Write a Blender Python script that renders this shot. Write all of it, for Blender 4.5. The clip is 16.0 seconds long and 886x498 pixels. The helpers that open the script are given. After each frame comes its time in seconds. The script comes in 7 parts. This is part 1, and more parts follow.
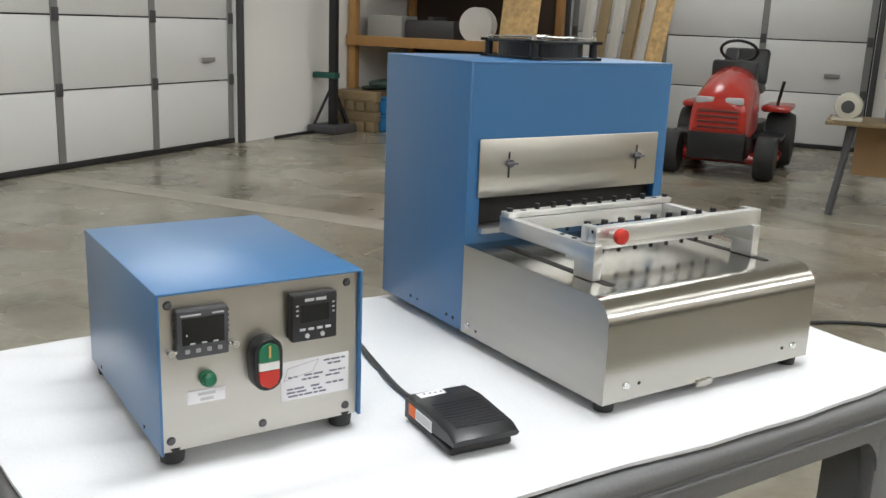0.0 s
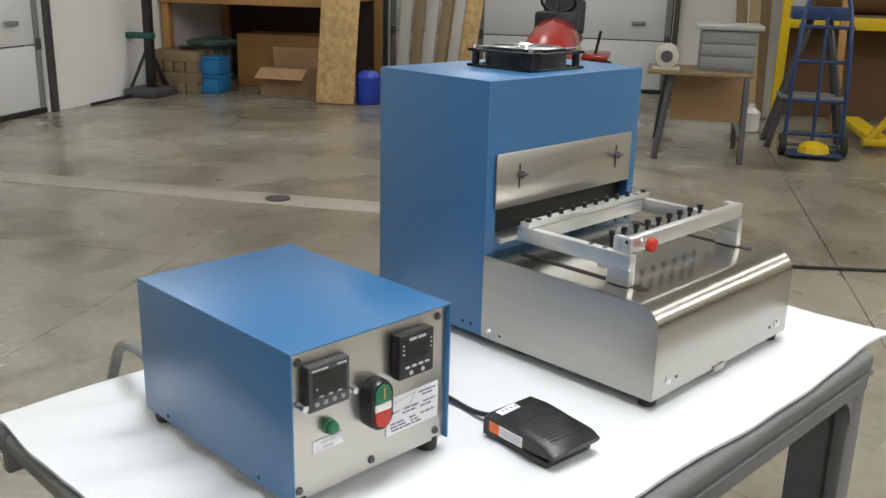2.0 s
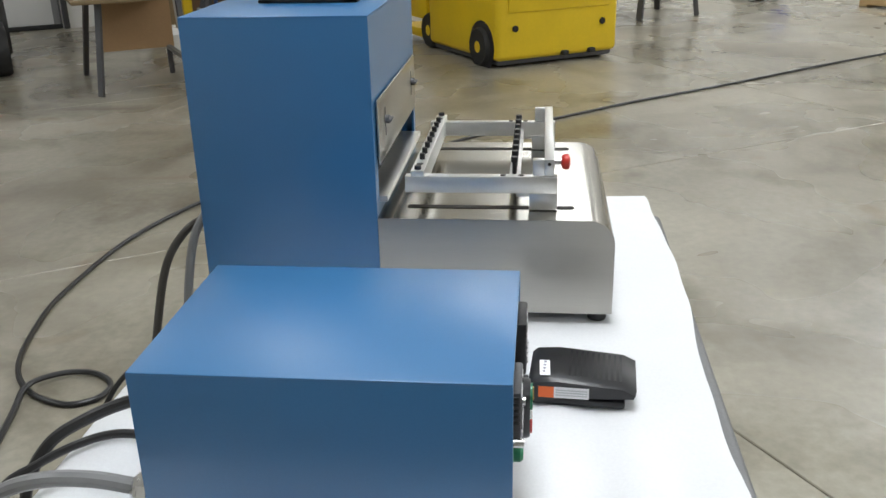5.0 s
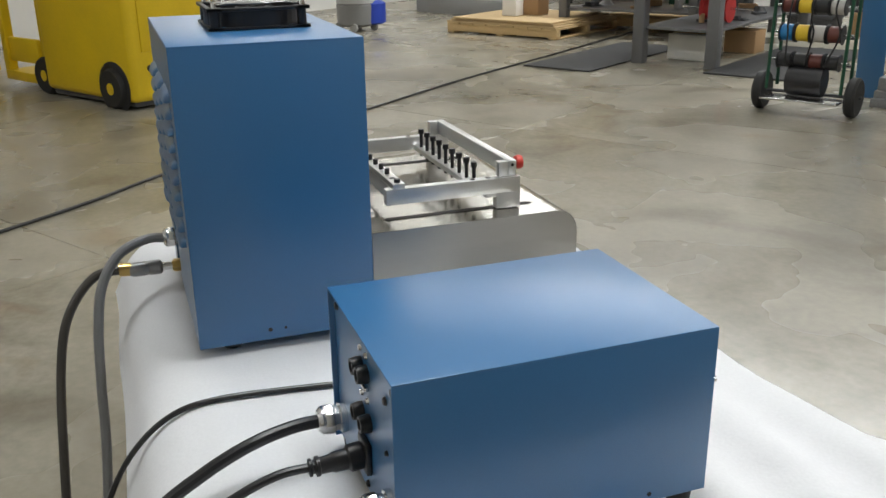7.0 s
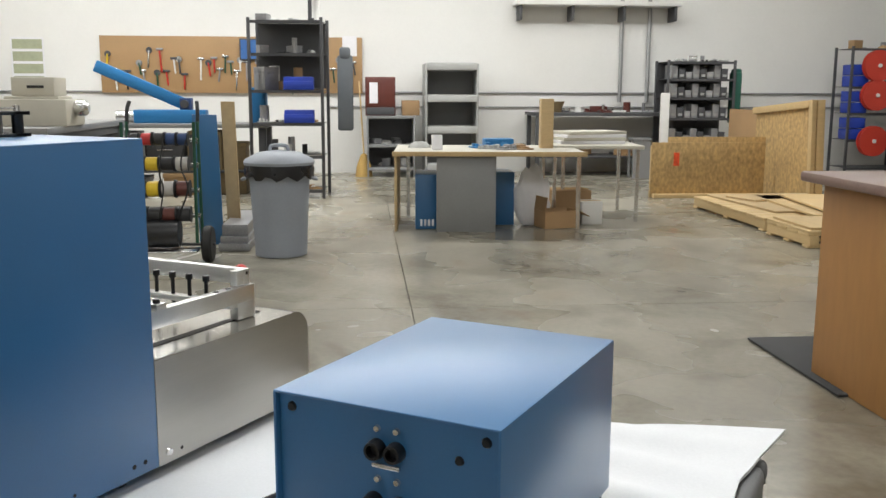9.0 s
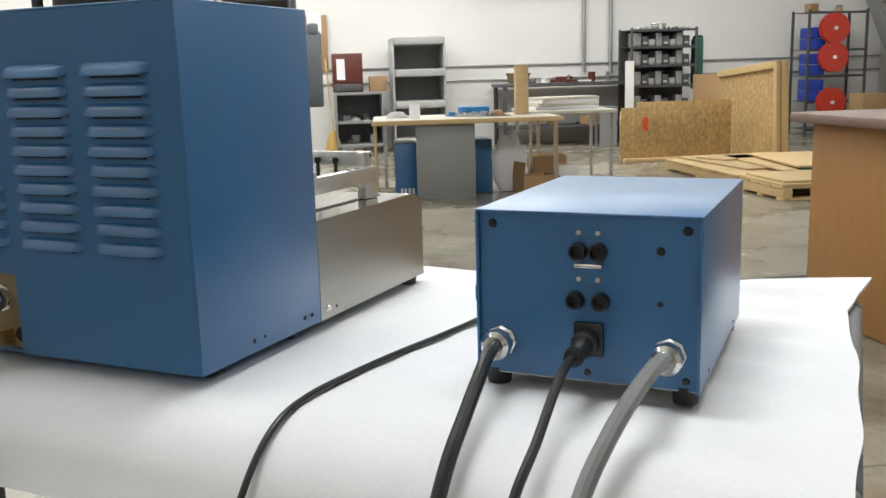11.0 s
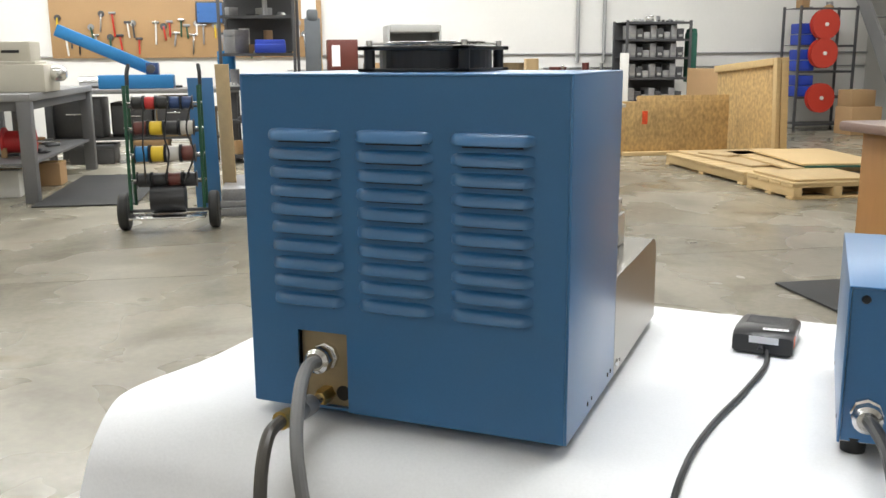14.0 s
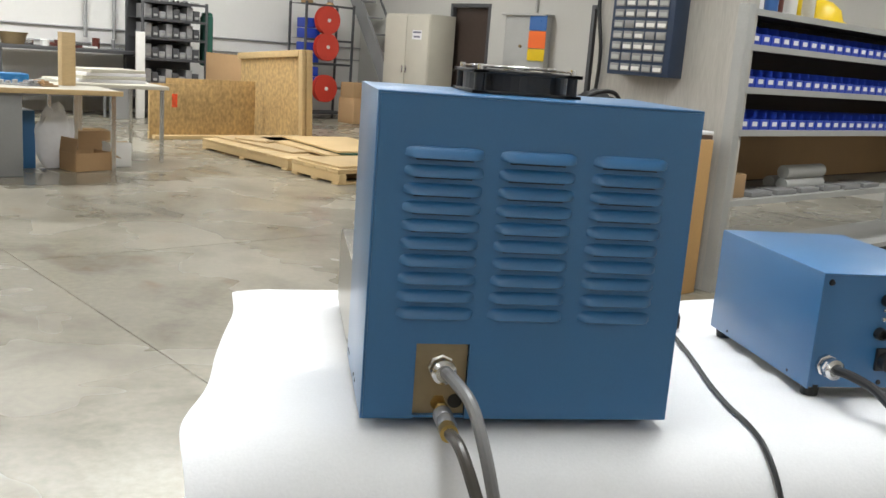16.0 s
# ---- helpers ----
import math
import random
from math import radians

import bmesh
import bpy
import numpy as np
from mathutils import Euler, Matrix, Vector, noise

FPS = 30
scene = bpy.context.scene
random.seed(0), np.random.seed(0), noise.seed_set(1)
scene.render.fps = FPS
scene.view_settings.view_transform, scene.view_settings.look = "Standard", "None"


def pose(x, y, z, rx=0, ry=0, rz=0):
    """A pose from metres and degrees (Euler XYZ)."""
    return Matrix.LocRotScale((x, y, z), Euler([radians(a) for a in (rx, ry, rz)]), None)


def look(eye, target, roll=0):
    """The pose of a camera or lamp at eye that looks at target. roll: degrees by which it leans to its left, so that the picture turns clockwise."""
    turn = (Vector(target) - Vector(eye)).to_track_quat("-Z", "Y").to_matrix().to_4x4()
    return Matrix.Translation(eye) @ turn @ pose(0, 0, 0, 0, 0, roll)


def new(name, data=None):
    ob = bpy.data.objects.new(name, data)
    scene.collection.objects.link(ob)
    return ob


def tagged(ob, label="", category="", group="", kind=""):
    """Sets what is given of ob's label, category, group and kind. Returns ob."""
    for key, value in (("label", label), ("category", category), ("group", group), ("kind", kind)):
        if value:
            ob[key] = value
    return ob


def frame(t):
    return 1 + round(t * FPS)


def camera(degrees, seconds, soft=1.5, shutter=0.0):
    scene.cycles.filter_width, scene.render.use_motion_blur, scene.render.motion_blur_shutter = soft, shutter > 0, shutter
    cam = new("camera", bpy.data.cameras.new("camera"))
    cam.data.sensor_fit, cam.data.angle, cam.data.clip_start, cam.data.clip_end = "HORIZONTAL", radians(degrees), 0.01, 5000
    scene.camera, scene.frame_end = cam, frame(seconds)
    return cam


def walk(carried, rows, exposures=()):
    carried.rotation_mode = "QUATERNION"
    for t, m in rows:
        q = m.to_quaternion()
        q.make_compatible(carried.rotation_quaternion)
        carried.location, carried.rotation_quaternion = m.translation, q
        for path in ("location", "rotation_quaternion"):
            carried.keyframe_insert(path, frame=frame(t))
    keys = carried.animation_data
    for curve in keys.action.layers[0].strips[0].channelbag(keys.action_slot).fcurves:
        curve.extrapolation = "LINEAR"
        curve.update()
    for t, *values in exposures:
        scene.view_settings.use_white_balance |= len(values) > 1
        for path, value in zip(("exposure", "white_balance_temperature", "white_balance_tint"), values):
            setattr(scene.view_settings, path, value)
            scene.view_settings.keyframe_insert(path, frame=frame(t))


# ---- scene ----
cam = camera(51.6, 16.0)
PATH = [
    (0, (-0.672, -0.979, 1.23), (0.388, 0.646, 0.746), 2.2),
    (0.5, (-0.734, -0.957, 1.246), (0.457, 0.55, 0.689), 3.3),
    (1, (-0.993, -1.09, 1.333), (0.345, 0.299, 0.803), 1.6),
    (1.5, (-0.99, -0.978, 1.319), (0.382, 0.359, 0.745), 1.9),
    (2, (-0.909, -0.817, 1.319), (0.453, 0.527, 0.738), 1.5),
    (2.5, (-0.881, -0.702, 1.322), (0.588, 0.493, 0.678), 0.6),
    (3, (-0.898, -0.591, 1.33), (0.686, 0.4, 0.619), -0.4),
    (3.2, (-0.899, -0.561, 1.324), (0.726, 0.34, 0.583), -0.3),
    (5.5, (-1.049, -0.079, 1.305), (0.825, 0.028, 0.616), -1.3),
    (6, (-1.044, 0.035, 1.297), (0.844, 0.037, 0.639), -0.7),
    (6.5, (-1.038, 0.157, 1.304), (0.813, -0.164, 0.62), -1.3),
    (7, (-1.043, 0.278, 1.307), (0.73, -0.353, 0.629), -0.8),
    (7.5, (-1.028, 0.452, 1.312), (0.653, -0.417, 0.667), -0.7),
    (8, (-0.946, 0.539, 1.289), (0.648, -0.493, 0.663), -0.1),
    (8.5, (-0.797, 0.612, 1.267), (0.46, -0.86, 0.763), -2.1),
    (9, (-0.713, 0.712, 1.228), (0.181, -1.045, 0.893), 0.2),
    (9.2, (-0.677, 0.77, 1.204), (0.129, -1.026, 0.846), -0.4),
    (11.3, (-0.556, 0.905, 1.101), (0.268, -0.877, 0.727), -2.0),
    (11.5, (-0.54, 0.889, 1.1), (0.336, -0.869, 0.723), -1.9),
    (12, (-0.504, 0.883, 1.104), (0.542, -0.78, 0.73), -1.8),
    (12.5, (-0.485, 0.874, 1.116), (0.67, -0.712, 0.729), -2.5),
    (13, (-0.43, 0.907, 1.144), (0.677, -0.716, 0.769), -2.6),
    (13.5, (-0.316, 1.001, 1.181), (0.582, -0.741, 0.784), -2.2),
    (14, (-0.209, 1.046, 1.196), (0.534, -0.765, 0.787), -0.4),
    (14.5, (-0.072, 1.054, 1.202), (0.447, -0.829, 0.769), 0.1),
    (15, (0.087, 1.079, 1.214), (0.259, -0.859, 0.754), 3.4),
    (15.5, (0.286, 1.155, 1.213), (0.094, -0.781, 0.75), 3.6),
    (16, (0.452, 1.174, 1.219), (0.105, -0.752, 0.808), 4.3),
]
walk(cam, [(t, look(eye, target, roll)) for t, eye, target, roll in PATH],
     exposures=((0, 0.25, 6500, 10), (3.2, 0.25, 6500, 10), (5.5, 0.12, 6300, 10), (7.5, -0.03, 6550, 10), (8.5, 0.0, 6550, 10), (9.2, 0.12, 6600, 10), (11.5, 0.24, 6600, 10), (12.5, 0.28, 6600, 10), (13.5, 0.48, 6600, 10), (15.4, 0.52, 6800, 10), (16, 0.48, 6550, 10)))

# ---- light ----
world = bpy.data.worlds.new("world")
scene.world = world
world.use_nodes = True
world.node_tree.nodes["Background"].inputs[0].default_value = (0.9, 0.95, 1.0, 1)
world.node_tree.nodes["Background"].inputs[1].default_value = 0.008

TURN = 32.0                                   # the building stands at this angle to the cart
CA, SA = math.cos(radians(TURN)), math.sin(radians(TURN))
CEILING = 4.9


def R(a, b, z=0.0, rot=0.0):
    """A pose in the building: a metres along one wall, b along the other; local x is +a, local y is -b."""
    return pose(CA * a + SA * b, SA * a - CA * b, z, 0, 0, TURN + rot)


# (along, across, length, power) of each batten; those over the inner aisles run on in a line
# (8.1, -1.7) and (4.2, -4.5) are unseen extras that brighten the overhead doors
LAMPS = [(-0.15, 0.22, 2.44, 120), (-5.2, 0.55, 2.44, 84), (4.2, 0.55, 2.44, 22), (8.1, -1.7, 2.44, 34), (4.2, -4.5, 2.44, 42),
         (-5.2, 5.2, 2.44, 30), (-0.5, 5.2, 4.4, 31), (4.1, 5.2, 4.6, 26), (8.4, 6.4, 2.7, 44),
         (-5.2, 9.8, 4.4, 95), (-0.5, 9.8, 4.6, 168), (4.2, 9.8, 4.6, 160), (8.0, 9.8, 2.6, 25)]
for a, b, length, power in LAMPS:
    lamp = bpy.data.lights.new("tube_light", "AREA")
    lamp.shape, lamp.size, lamp.size_y = "RECTANGLE", length - 0.04, 0.55
    lamp.energy = power
    lamp.color = (0.96, 0.99, 1.0)
    new("tube_light", lamp).matrix_world = R(a, b, CEILING - 0.36)
    if length > 2.5:                          # added fill above the long battens, brightens the roof deck for reflections
        glow = bpy.data.lights.new("roof_fill_light", "AREA")
        glow.shape, glow.size, glow.size_y = "RECTANGLE", length - 0.04, 0.5
        glow.energy = power * 0.55
        glow.color = (0.96, 0.99, 1.0)
        new("roof_fill_light", glow).matrix_world = R(a, b, CEILING - 0.24) @ pose(0, 0, 0, 180)

# ---- materials ----
MATS = {}


def mat(name, rgb, rough=0.5, metal=0.0, grain=(60, 0.06), stain=(3, 0.08), bump=(80, 0.05), stretch=(1, 1, 1),
        spec=0.5, vary=0.0, emit=0.0, coat=0.0, rvar=0.08):
    """A procedural surface: colour broken up at two scales, uneven gloss and fine relief."""
    if name in MATS:
        return MATS[name]
    m = bpy.data.materials.new(name)
    m.use_nodes = True
    nt = m.node_tree
    bs = nt.nodes["Principled BSDF"]
    tc = nt.nodes.new("ShaderNodeTexCoord")
    mp = nt.nodes.new("ShaderNodeMapping")
    mp.inputs["Scale"].default_value = stretch
    nt.links.new(tc.outputs["Object"], mp.inputs[0])

    def noise_node(scale, detail=4.0):
        n = nt.nodes.new("ShaderNodeTexNoise")
        n.inputs["Scale"].default_value, n.inputs["Detail"].default_value = scale, detail
        nt.links.new(mp.outputs[0], n.inputs["Vector"])
        return n.outputs["Fac"]

    def math_node(op, x, y):
        n = nt.nodes.new("ShaderNodeMath")
        n.operation = op
        for k, v in enumerate((x, y)):
            if isinstance(v, (int, float)):
                n.inputs[k].default_value = v
            else:
                nt.links.new(v, n.inputs[k])
        return n.outputs[0]

    g, s = noise_node(grain[0]), noise_node(stain[0], 6.0)
    f = math_node("ADD", math_node("MULTIPLY", math_node("SUBTRACT", g, 0.5), grain[1] * 2.4),
                  math_node("MULTIPLY", math_node("SUBTRACT", s, 0.5), stain[1] * 2.4))
    if vary:
        oi = nt.nodes.new("ShaderNodeObjectInfo")
        f = math_node("ADD", f, math_node("MULTIPLY", math_node("SUBTRACT", oi.outputs["Random"], 0.5), vary * 2))
    f = math_node("ADD", f, 1.0)
    mix = nt.nodes.new("ShaderNodeVectorMath")
    mix.operation = "SCALE"
    mix.inputs[0].default_value = rgb
    nt.links.new(f, mix.inputs["Scale"])
    nt.links.new(mix.outputs[0], bs.inputs["Base Color"])
    bs.inputs["Metallic"].default_value = metal
    nt.links.new(math_node("ADD", math_node("MULTIPLY", math_node("SUBTRACT", s, 0.5), rvar * 2), rough), bs.inputs["Roughness"])
    bs.inputs["Specular IOR Level"].default_value = spec
    if coat:
        bs.inputs["Coat Weight"].default_value = coat
        bs.inputs["Coat Roughness"].default_value = rough * 0.85
    if bump[1]:
        bp = nt.nodes.new("ShaderNodeBump")
        bp.inputs["Strength"].default_value = bump[1]
        bp.inputs["Distance"].default_value = 0.002
        nt.links.new(noise_node(bump[0]), bp.inputs["Height"])
        nt.links.new(bp.outputs[0], bs.inputs["Normal"])
    if emit:
        bs.inputs["Emission Color"].default_value = (*rgb, 1)
        bs.inputs["Emission Strength"].default_value = emit
    MATS[name] = m
    return m


def concrete():
    """Power-trowelled slab: mottled, stained, worn to a gloss in places."""
    m = bpy.data.materials.new("trowelled_concrete")
    m.use_nodes = True
    nt = m.node_tree
    bs = nt.nodes["Principled BSDF"]
    geo = nt.nodes.new("ShaderNodeNewGeometry")

    def nz(scale, detail=5.0, rough=0.55, dist=0.0):
        n = nt.nodes.new("ShaderNodeTexNoise")
        n.inputs["Scale"].default_value, n.inputs["Detail"].default_value = scale, detail
        n.inputs["Roughness"].default_value, n.inputs["Distortion"].default_value = rough, dist
        nt.links.new(geo.outputs["Position"], n.inputs["Vector"])
        return n.outputs["Fac"]

    def ramp(src, stops):
        r = nt.nodes.new("ShaderNodeValToRGB")
        while len(r.color_ramp.elements) < len(stops):
            r.color_ramp.elements.new(0.5)
        for e, (p, c) in zip(r.color_ramp.elements, stops):
            e.position, e.color = p, (*c, 1)
        nt.links.new(src, r.inputs[0])
        return r.outputs[0]

    def mul(x, y, fac=1.0):
        n = nt.nodes.new("ShaderNodeMix")
        n.data_type, n.blend_type = "RGBA", "MULTIPLY"
        n.inputs[0].default_value = fac
        nt.links.new(x, n.inputs[6])
        nt.links.new(y, n.inputs[7])
        return n.outputs[2]

    base = ramp(nz(0.55, 5, 0.5, 0.4), [(0.28, (0.205, 0.186, 0.146)), (0.5, (0.305, 0.281, 0.224)), (0.72, (0.40, 0.373, 0.302))])
    blot = ramp(nz(1.9, 4, 0.5, 0.6), [(0.34, (0.62, 0.60, 0.55)), (0.52, (1, 1, 1))])
    fine = ramp(nz(26, 4, 0.6), [(0.3, (0.86, 0.86, 0.85)), (0.7, (1.06, 1.06, 1.06))])
    oil = ramp(nz(0.9, 3, 0.5, 1.6), [(0.20, (0.42, 0.38, 0.33)), (0.44, (1, 1, 1))])
    rust = ramp(nz(1.35, 2, 0.4, 2.2), [(0.18, (0.72, 0.52, 0.36)), (0.36, (1, 1, 1))])
    nt.links.new(mul(mul(mul(mul(base, blot, 0.8), fine), oil, 0.8), rust, 0.8), bs.inputs["Base Color"])
    rr = ramp(nz(1.1, 3, 0.5, 0.4), [(0.35, (0.18, 0.18, 0.18)), (0.65, (0.34, 0.34, 0.34))])
    nt.links.new(rr, bs.inputs["Roughness"])
    bp = nt.nodes.new("ShaderNodeBump")
    bp.inputs["Strength"].default_value, bp.inputs["Distance"].default_value = 0.06, 0.004
    nt.links.new(nz(14, 6), bp.inputs["Height"])
    nt.links.new(bp.outputs[0], bs.inputs["Normal"])
    return m


CONCRETE = concrete()
BLUE = mat("blue_powder_coat", (0.026, 0.142, 0.330), 0.40, 0, (420, 0.05), (5, 0.03), (900, 0.10), spec=0.35, rvar=0.03, coat=0.9)
STEEL = mat("brushed_stainless", (0.47, 0.455, 0.415), 0.19, 1.0, (240, 0.04), (6, 0.06), (260, 0.03), (0.15, 6, 6), rvar=0.04)
STEELV = mat("brushed_stainless_panel", (0.54, 0.52, 0.475), 0.30, 1.0, (200, 0.028), (6, 0.06), (200, 0.02), (0.12, 8, 8), rvar=0.05)
STEELS = mat("brushed_stainless_side", (0.46, 0.445, 0.41), 0.37, 1.0, (200, 0.05), (5, 0.06), (200, 0.03), (8, 0.2, 8), rvar=0.04)
ALU = mat("milled_aluminium", (0.80, 0.80, 0.79), 0.36, 1.0, (160, 0.05), (12, 0.08), (200, 0.05), (0.6, 3, 3), rvar=0.1)
BRASS = mat("brass", (0.62, 0.44, 0.16), 0.32, 1.0, (80, 0.08), (10, 0.08))
DULLBRASS = mat("dull_brass_plate", (0.34, 0.27, 0.17), 0.5, 0.7, (80, 0.08), (20, 0.12))
CHROME = mat("zinc_plated_steel", (0.72, 0.72, 0.72), 0.22, 1.0, (60, 0.04), (20, 0.1))
BLACK = mat("black_plastic", (0.014, 0.014, 0.016), 0.38, 0, (200, 0.1), (12, 0.1), (300, 0.08))
RUBBER = mat("black_rubber", (0.018, 0.018, 0.018), 0.62, 0, (120, 0.1), (9, 0.15))
# near-black, paints the shade inside holes, slots and the oven hollow
DARKVOID = mat("dark_hollow_shade", (0.02, 0.017, 0.014), 0.6, 0.2, (60, 0.2), (8, 0.3))
CHARCOAL = mat("charcoal_plastic", (0.055, 0.055, 0.06), 0.42, 0, (200, 0.08), (12, 0.08), (300, 0.06))
GLOSSBLACK = mat("display_window", (0.01, 0.01, 0.011), 0.12, 0, (50, 0.05), (8, 0.1), (50, 0.0))
REDP = mat("red_plastic", (0.55, 0.035, 0.022), 0.32, 0, (90, 0.05), (8, 0.06))
GREENP = mat("green_plastic", (0.012, 0.16, 0.075), 0.3, 0, (90, 0.05), (8, 0.06))
WHITEP = mat("white_plastic", (0.78, 0.77, 0.74), 0.35, 0, (90, 0.02), (8, 0.04))
PAPER = mat("white_label", (0.82, 0.81, 0.83), 0.6, 0, (90, 0.02), (20, 0.05))
INK = mat("print_ink", (0.20, 0.20, 0.26), 0.7, 0, (90, 0.1), (8, 0.1))
SILVERP = mat("silver_print", (0.55, 0.55, 0.56), 0.45, 0.0, (90, 0.05), (8, 0.05))
ORANGE = mat("orange_label", (0.85, 0.16, 0.03), 0.5, 0, (90, 0.04), (20, 0.05))
FOAM = mat("white_foam_sheet", (0.70, 0.705, 0.72), 0.62, 0, (300, 0.05), (9, 0.04), (240, 0.14), spec=0.3)
CARTGREY = mat("grey_moulded_plastic", (0.155, 0.155, 0.158), 0.50, 0, (220, 0.12), (5, 0.12), (420, 0.25))
HOSEDK = mat("dark_rubber_hose", (0.045, 0.040, 0.034), 0.36, 0, (60, 0.12), (14, 0.15))
HOSEGR = mat("grey_pvc_cable", (0.20, 0.20, 0.205), 0.34, 0, (60, 0.06), (14, 0.08))
CABLEBK = mat("black_cable_jacket", (0.016, 0.016, 0.017), 0.4, 0, (60, 0.08), (14, 0.1))
WALLW = mat("white_painted_block", (0.80, 0.79, 0.76), 0.7, 0, (30, 0.02), (0.9, 0.05), (40, 0.25))
WALLG = mat("grey_painted_wall", (0.50, 0.49, 0.46), 0.7, 0, (30, 0.03), (0.9, 0.06), (40, 0.2))
CEIL = mat("white_roof_deck", (0.78, 0.78, 0.77), 0.7, 0, (20, 0.04), (1, 0.08))
DOORW = mat("white_insulated_door", (0.76, 0.765, 0.76), 0.45, 0, (50, 0.02), (1.2, 0.05), (90, 0.05))
DARKSTEEL = mat("dark_grey_steel", (0.085, 0.085, 0.09), 0.5, 0.3, (70, 0.12), (4, 0.15))
GREYSTEEL = mat("grey_enamel_steel", (0.24, 0.24, 0.24), 0.45, 0.0, (70, 0.06), (3, 0.12))
LTGREY = mat("light_grey_enamel", (0.40, 0.40, 0.385), 0.45, 0.0, (70, 0.05), (3, 0.1))
PINE = mat("pine_board", (0.56, 0.40, 0.20), 0.62, 0, (40, 0.12), (3, 0.12), (70, 0.2), (0.6, 6, 6), vary=0.10)
PLY = mat("plywood_sheet", (0.50, 0.36, 0.19), 0.6, 0, (30, 0.12), (4, 0.12), (60, 0.15), (0.6, 4, 4), vary=0.08)
OSB = mat("strand_board", (0.50, 0.33, 0.14), 0.65, 0, (30, 0.55), (6, 0.22), (40, 0.5), (1, 0.7, 0.6), vary=0.05)
OLDWOOD = mat("weathered_timber", (0.23, 0.165, 0.085), 0.7, 0, (30, 0.2), (3, 0.2), (60, 0.3), vary=0.12)
SHELFWOOD = mat("orange_stained_wood", (0.42, 0.225, 0.075), 0.55, 0, (30, 0.15), (3, 0.15), (60, 0.15), (0.6, 4, 4))
CARD = mat("brown_cardboard", (0.40, 0.25, 0.125), 0.75, 0, (50, 0.06), (4, 0.1), vary=0.12)
VENEER = mat("oak_veneer", (0.36, 0.175, 0.055), 0.5, 0, (26, 0.12), (2, 0.1), (60, 0.08), (1, 1, 0.25))
FIBRE = mat("tan_fibreboard", (0.52, 0.31, 0.12), 0.6, 0, (60, 0.06), (2, 0.06))
WORKTOP = mat("brown_laminate_top", (0.22, 0.14, 0.115), 0.45, 0, (60, 0.12), (5, 0.12))
PEGB = mat("brown_pegboard", (0.40, 0.245, 0.115), 0.6, 0, (90, 0.1), (2, 0.08))
YELLOW = mat("safety_yellow_paint", (0.72, 0.50, 0.012), 0.42, 0, (60, 0.05), (3, 0.14))
REDPAINT = mat("red_enamel", (0.46, 0.028, 0.018), 0.25, 0, (60, 0.05), (3, 0.1), coat=0.4)
BINBLUE = mat("blue_plastic_bin", (0.018, 0.055, 0.42), 0.4, 0, (60, 0.05), (6, 0.08), vary=0.06)
TOTEBLUE = mat("blue_tote", (0.015, 0.17, 0.40), 0.45, 0, (60, 0.05), (6, 0.1))
TRUCKBLUE = mat("blue_tube_enamel", (0.020, 0.050, 0.15), 0.38, 0, (60, 0.06), (6, 0.12))
CANGREY = mat("grey_bin_plastic", (0.30, 0.325, 0.37), 0.5, 0, (60, 0.05), (4, 0.08))
BAGBK = mat("black_bin_liner", (0.014, 0.014, 0.016), 0.28, 0, (40, 0.1), (6, 0.1), (14, 0.5))
GREENP2 = mat("green_tube_enamel", (0.012, 0.075, 0.04), 0.42, 0, (60, 0.05), (6, 0.1))
WIRERED = mat("red_wire", (0.50, 0.03, 0.03), 0.45, 0, (200, 0.2), (6, 0.1))
WIREYEL = mat("yellow_wire", (0.75, 0.52, 0.03), 0.45, 0, (200, 0.2), (6, 0.1))
WIREWHT = mat("white_wire", (0.50, 0.48, 0.45), 0.45, 0, (200, 0.1), (6, 0.1))
WIREBLK = mat("black_wire", (0.02, 0.02, 0.022), 0.45, 0, (200, 0.1), (6, 0.1))
MATBLACK = mat("black_floor_mat", (0.035, 0.035, 0.036), 0.75, 0, (90, 0.15), (5, 0.15), (120, 0.5))
BEIGE = mat("beige_enamel", (0.56, 0.53, 0.45), 0.45, 0, (60, 0.03), (3, 0.08))
MAROON = mat("maroon_enamel", (0.12, 0.03, 0.022), 0.4, 0, (60, 0.06), (4, 0.1))
# dark brown of the recessed doors, also painted shade at the rack backs
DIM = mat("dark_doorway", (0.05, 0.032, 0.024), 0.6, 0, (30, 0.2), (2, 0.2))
GREENCLOTH = mat("green_cloth", (0.02, 0.10, 0.07), 0.85, 0, (80, 0.1), (4, 0.15))
GREYCLOTH = mat("grey_cloth", (0.12, 0.13, 0.14), 0.85, 0, (80, 0.1), (4, 0.15))
STRAW = mat("broom_straw", (0.50, 0.32, 0.10), 0.8, 0, (90, 0.2), (6, 0.15), (80, 0.4), (6, 6, 0.5))
BENCHGREY = mat("bench_grey_enamel", (0.15, 0.15, 0.155), 0.45, 0, (70, 0.06), (3, 0.14))
ROLLBROWN = mat("dark_brown_kraft", (0.17, 0.095, 0.048), 0.7, 0, (50, 0.06), (3, 0.12))
PARTGREY = mat("machined_parts", (0.35, 0.35, 0.36), 0.4, 0.6, (60, 0.2), (6, 0.2))
GREYBOARD = mat("grey_weathered_panel", (0.46, 0.44, 0.40), 0.65, 0, (22, 0.18), (2.4, 0.18), (40, 0.2), (5, 5, 0.5))
CONDUIT = mat("galvanised_conduit", (0.42, 0.42, 0.42), 0.42, 0.6, (40, 0.08), (3, 0.1))
STRIP = mat("pale_floor_patch", (0.36, 0.333, 0.275), 0.42, 0, (24, 0.10), (2.2, 0.16), (30, 0.15))
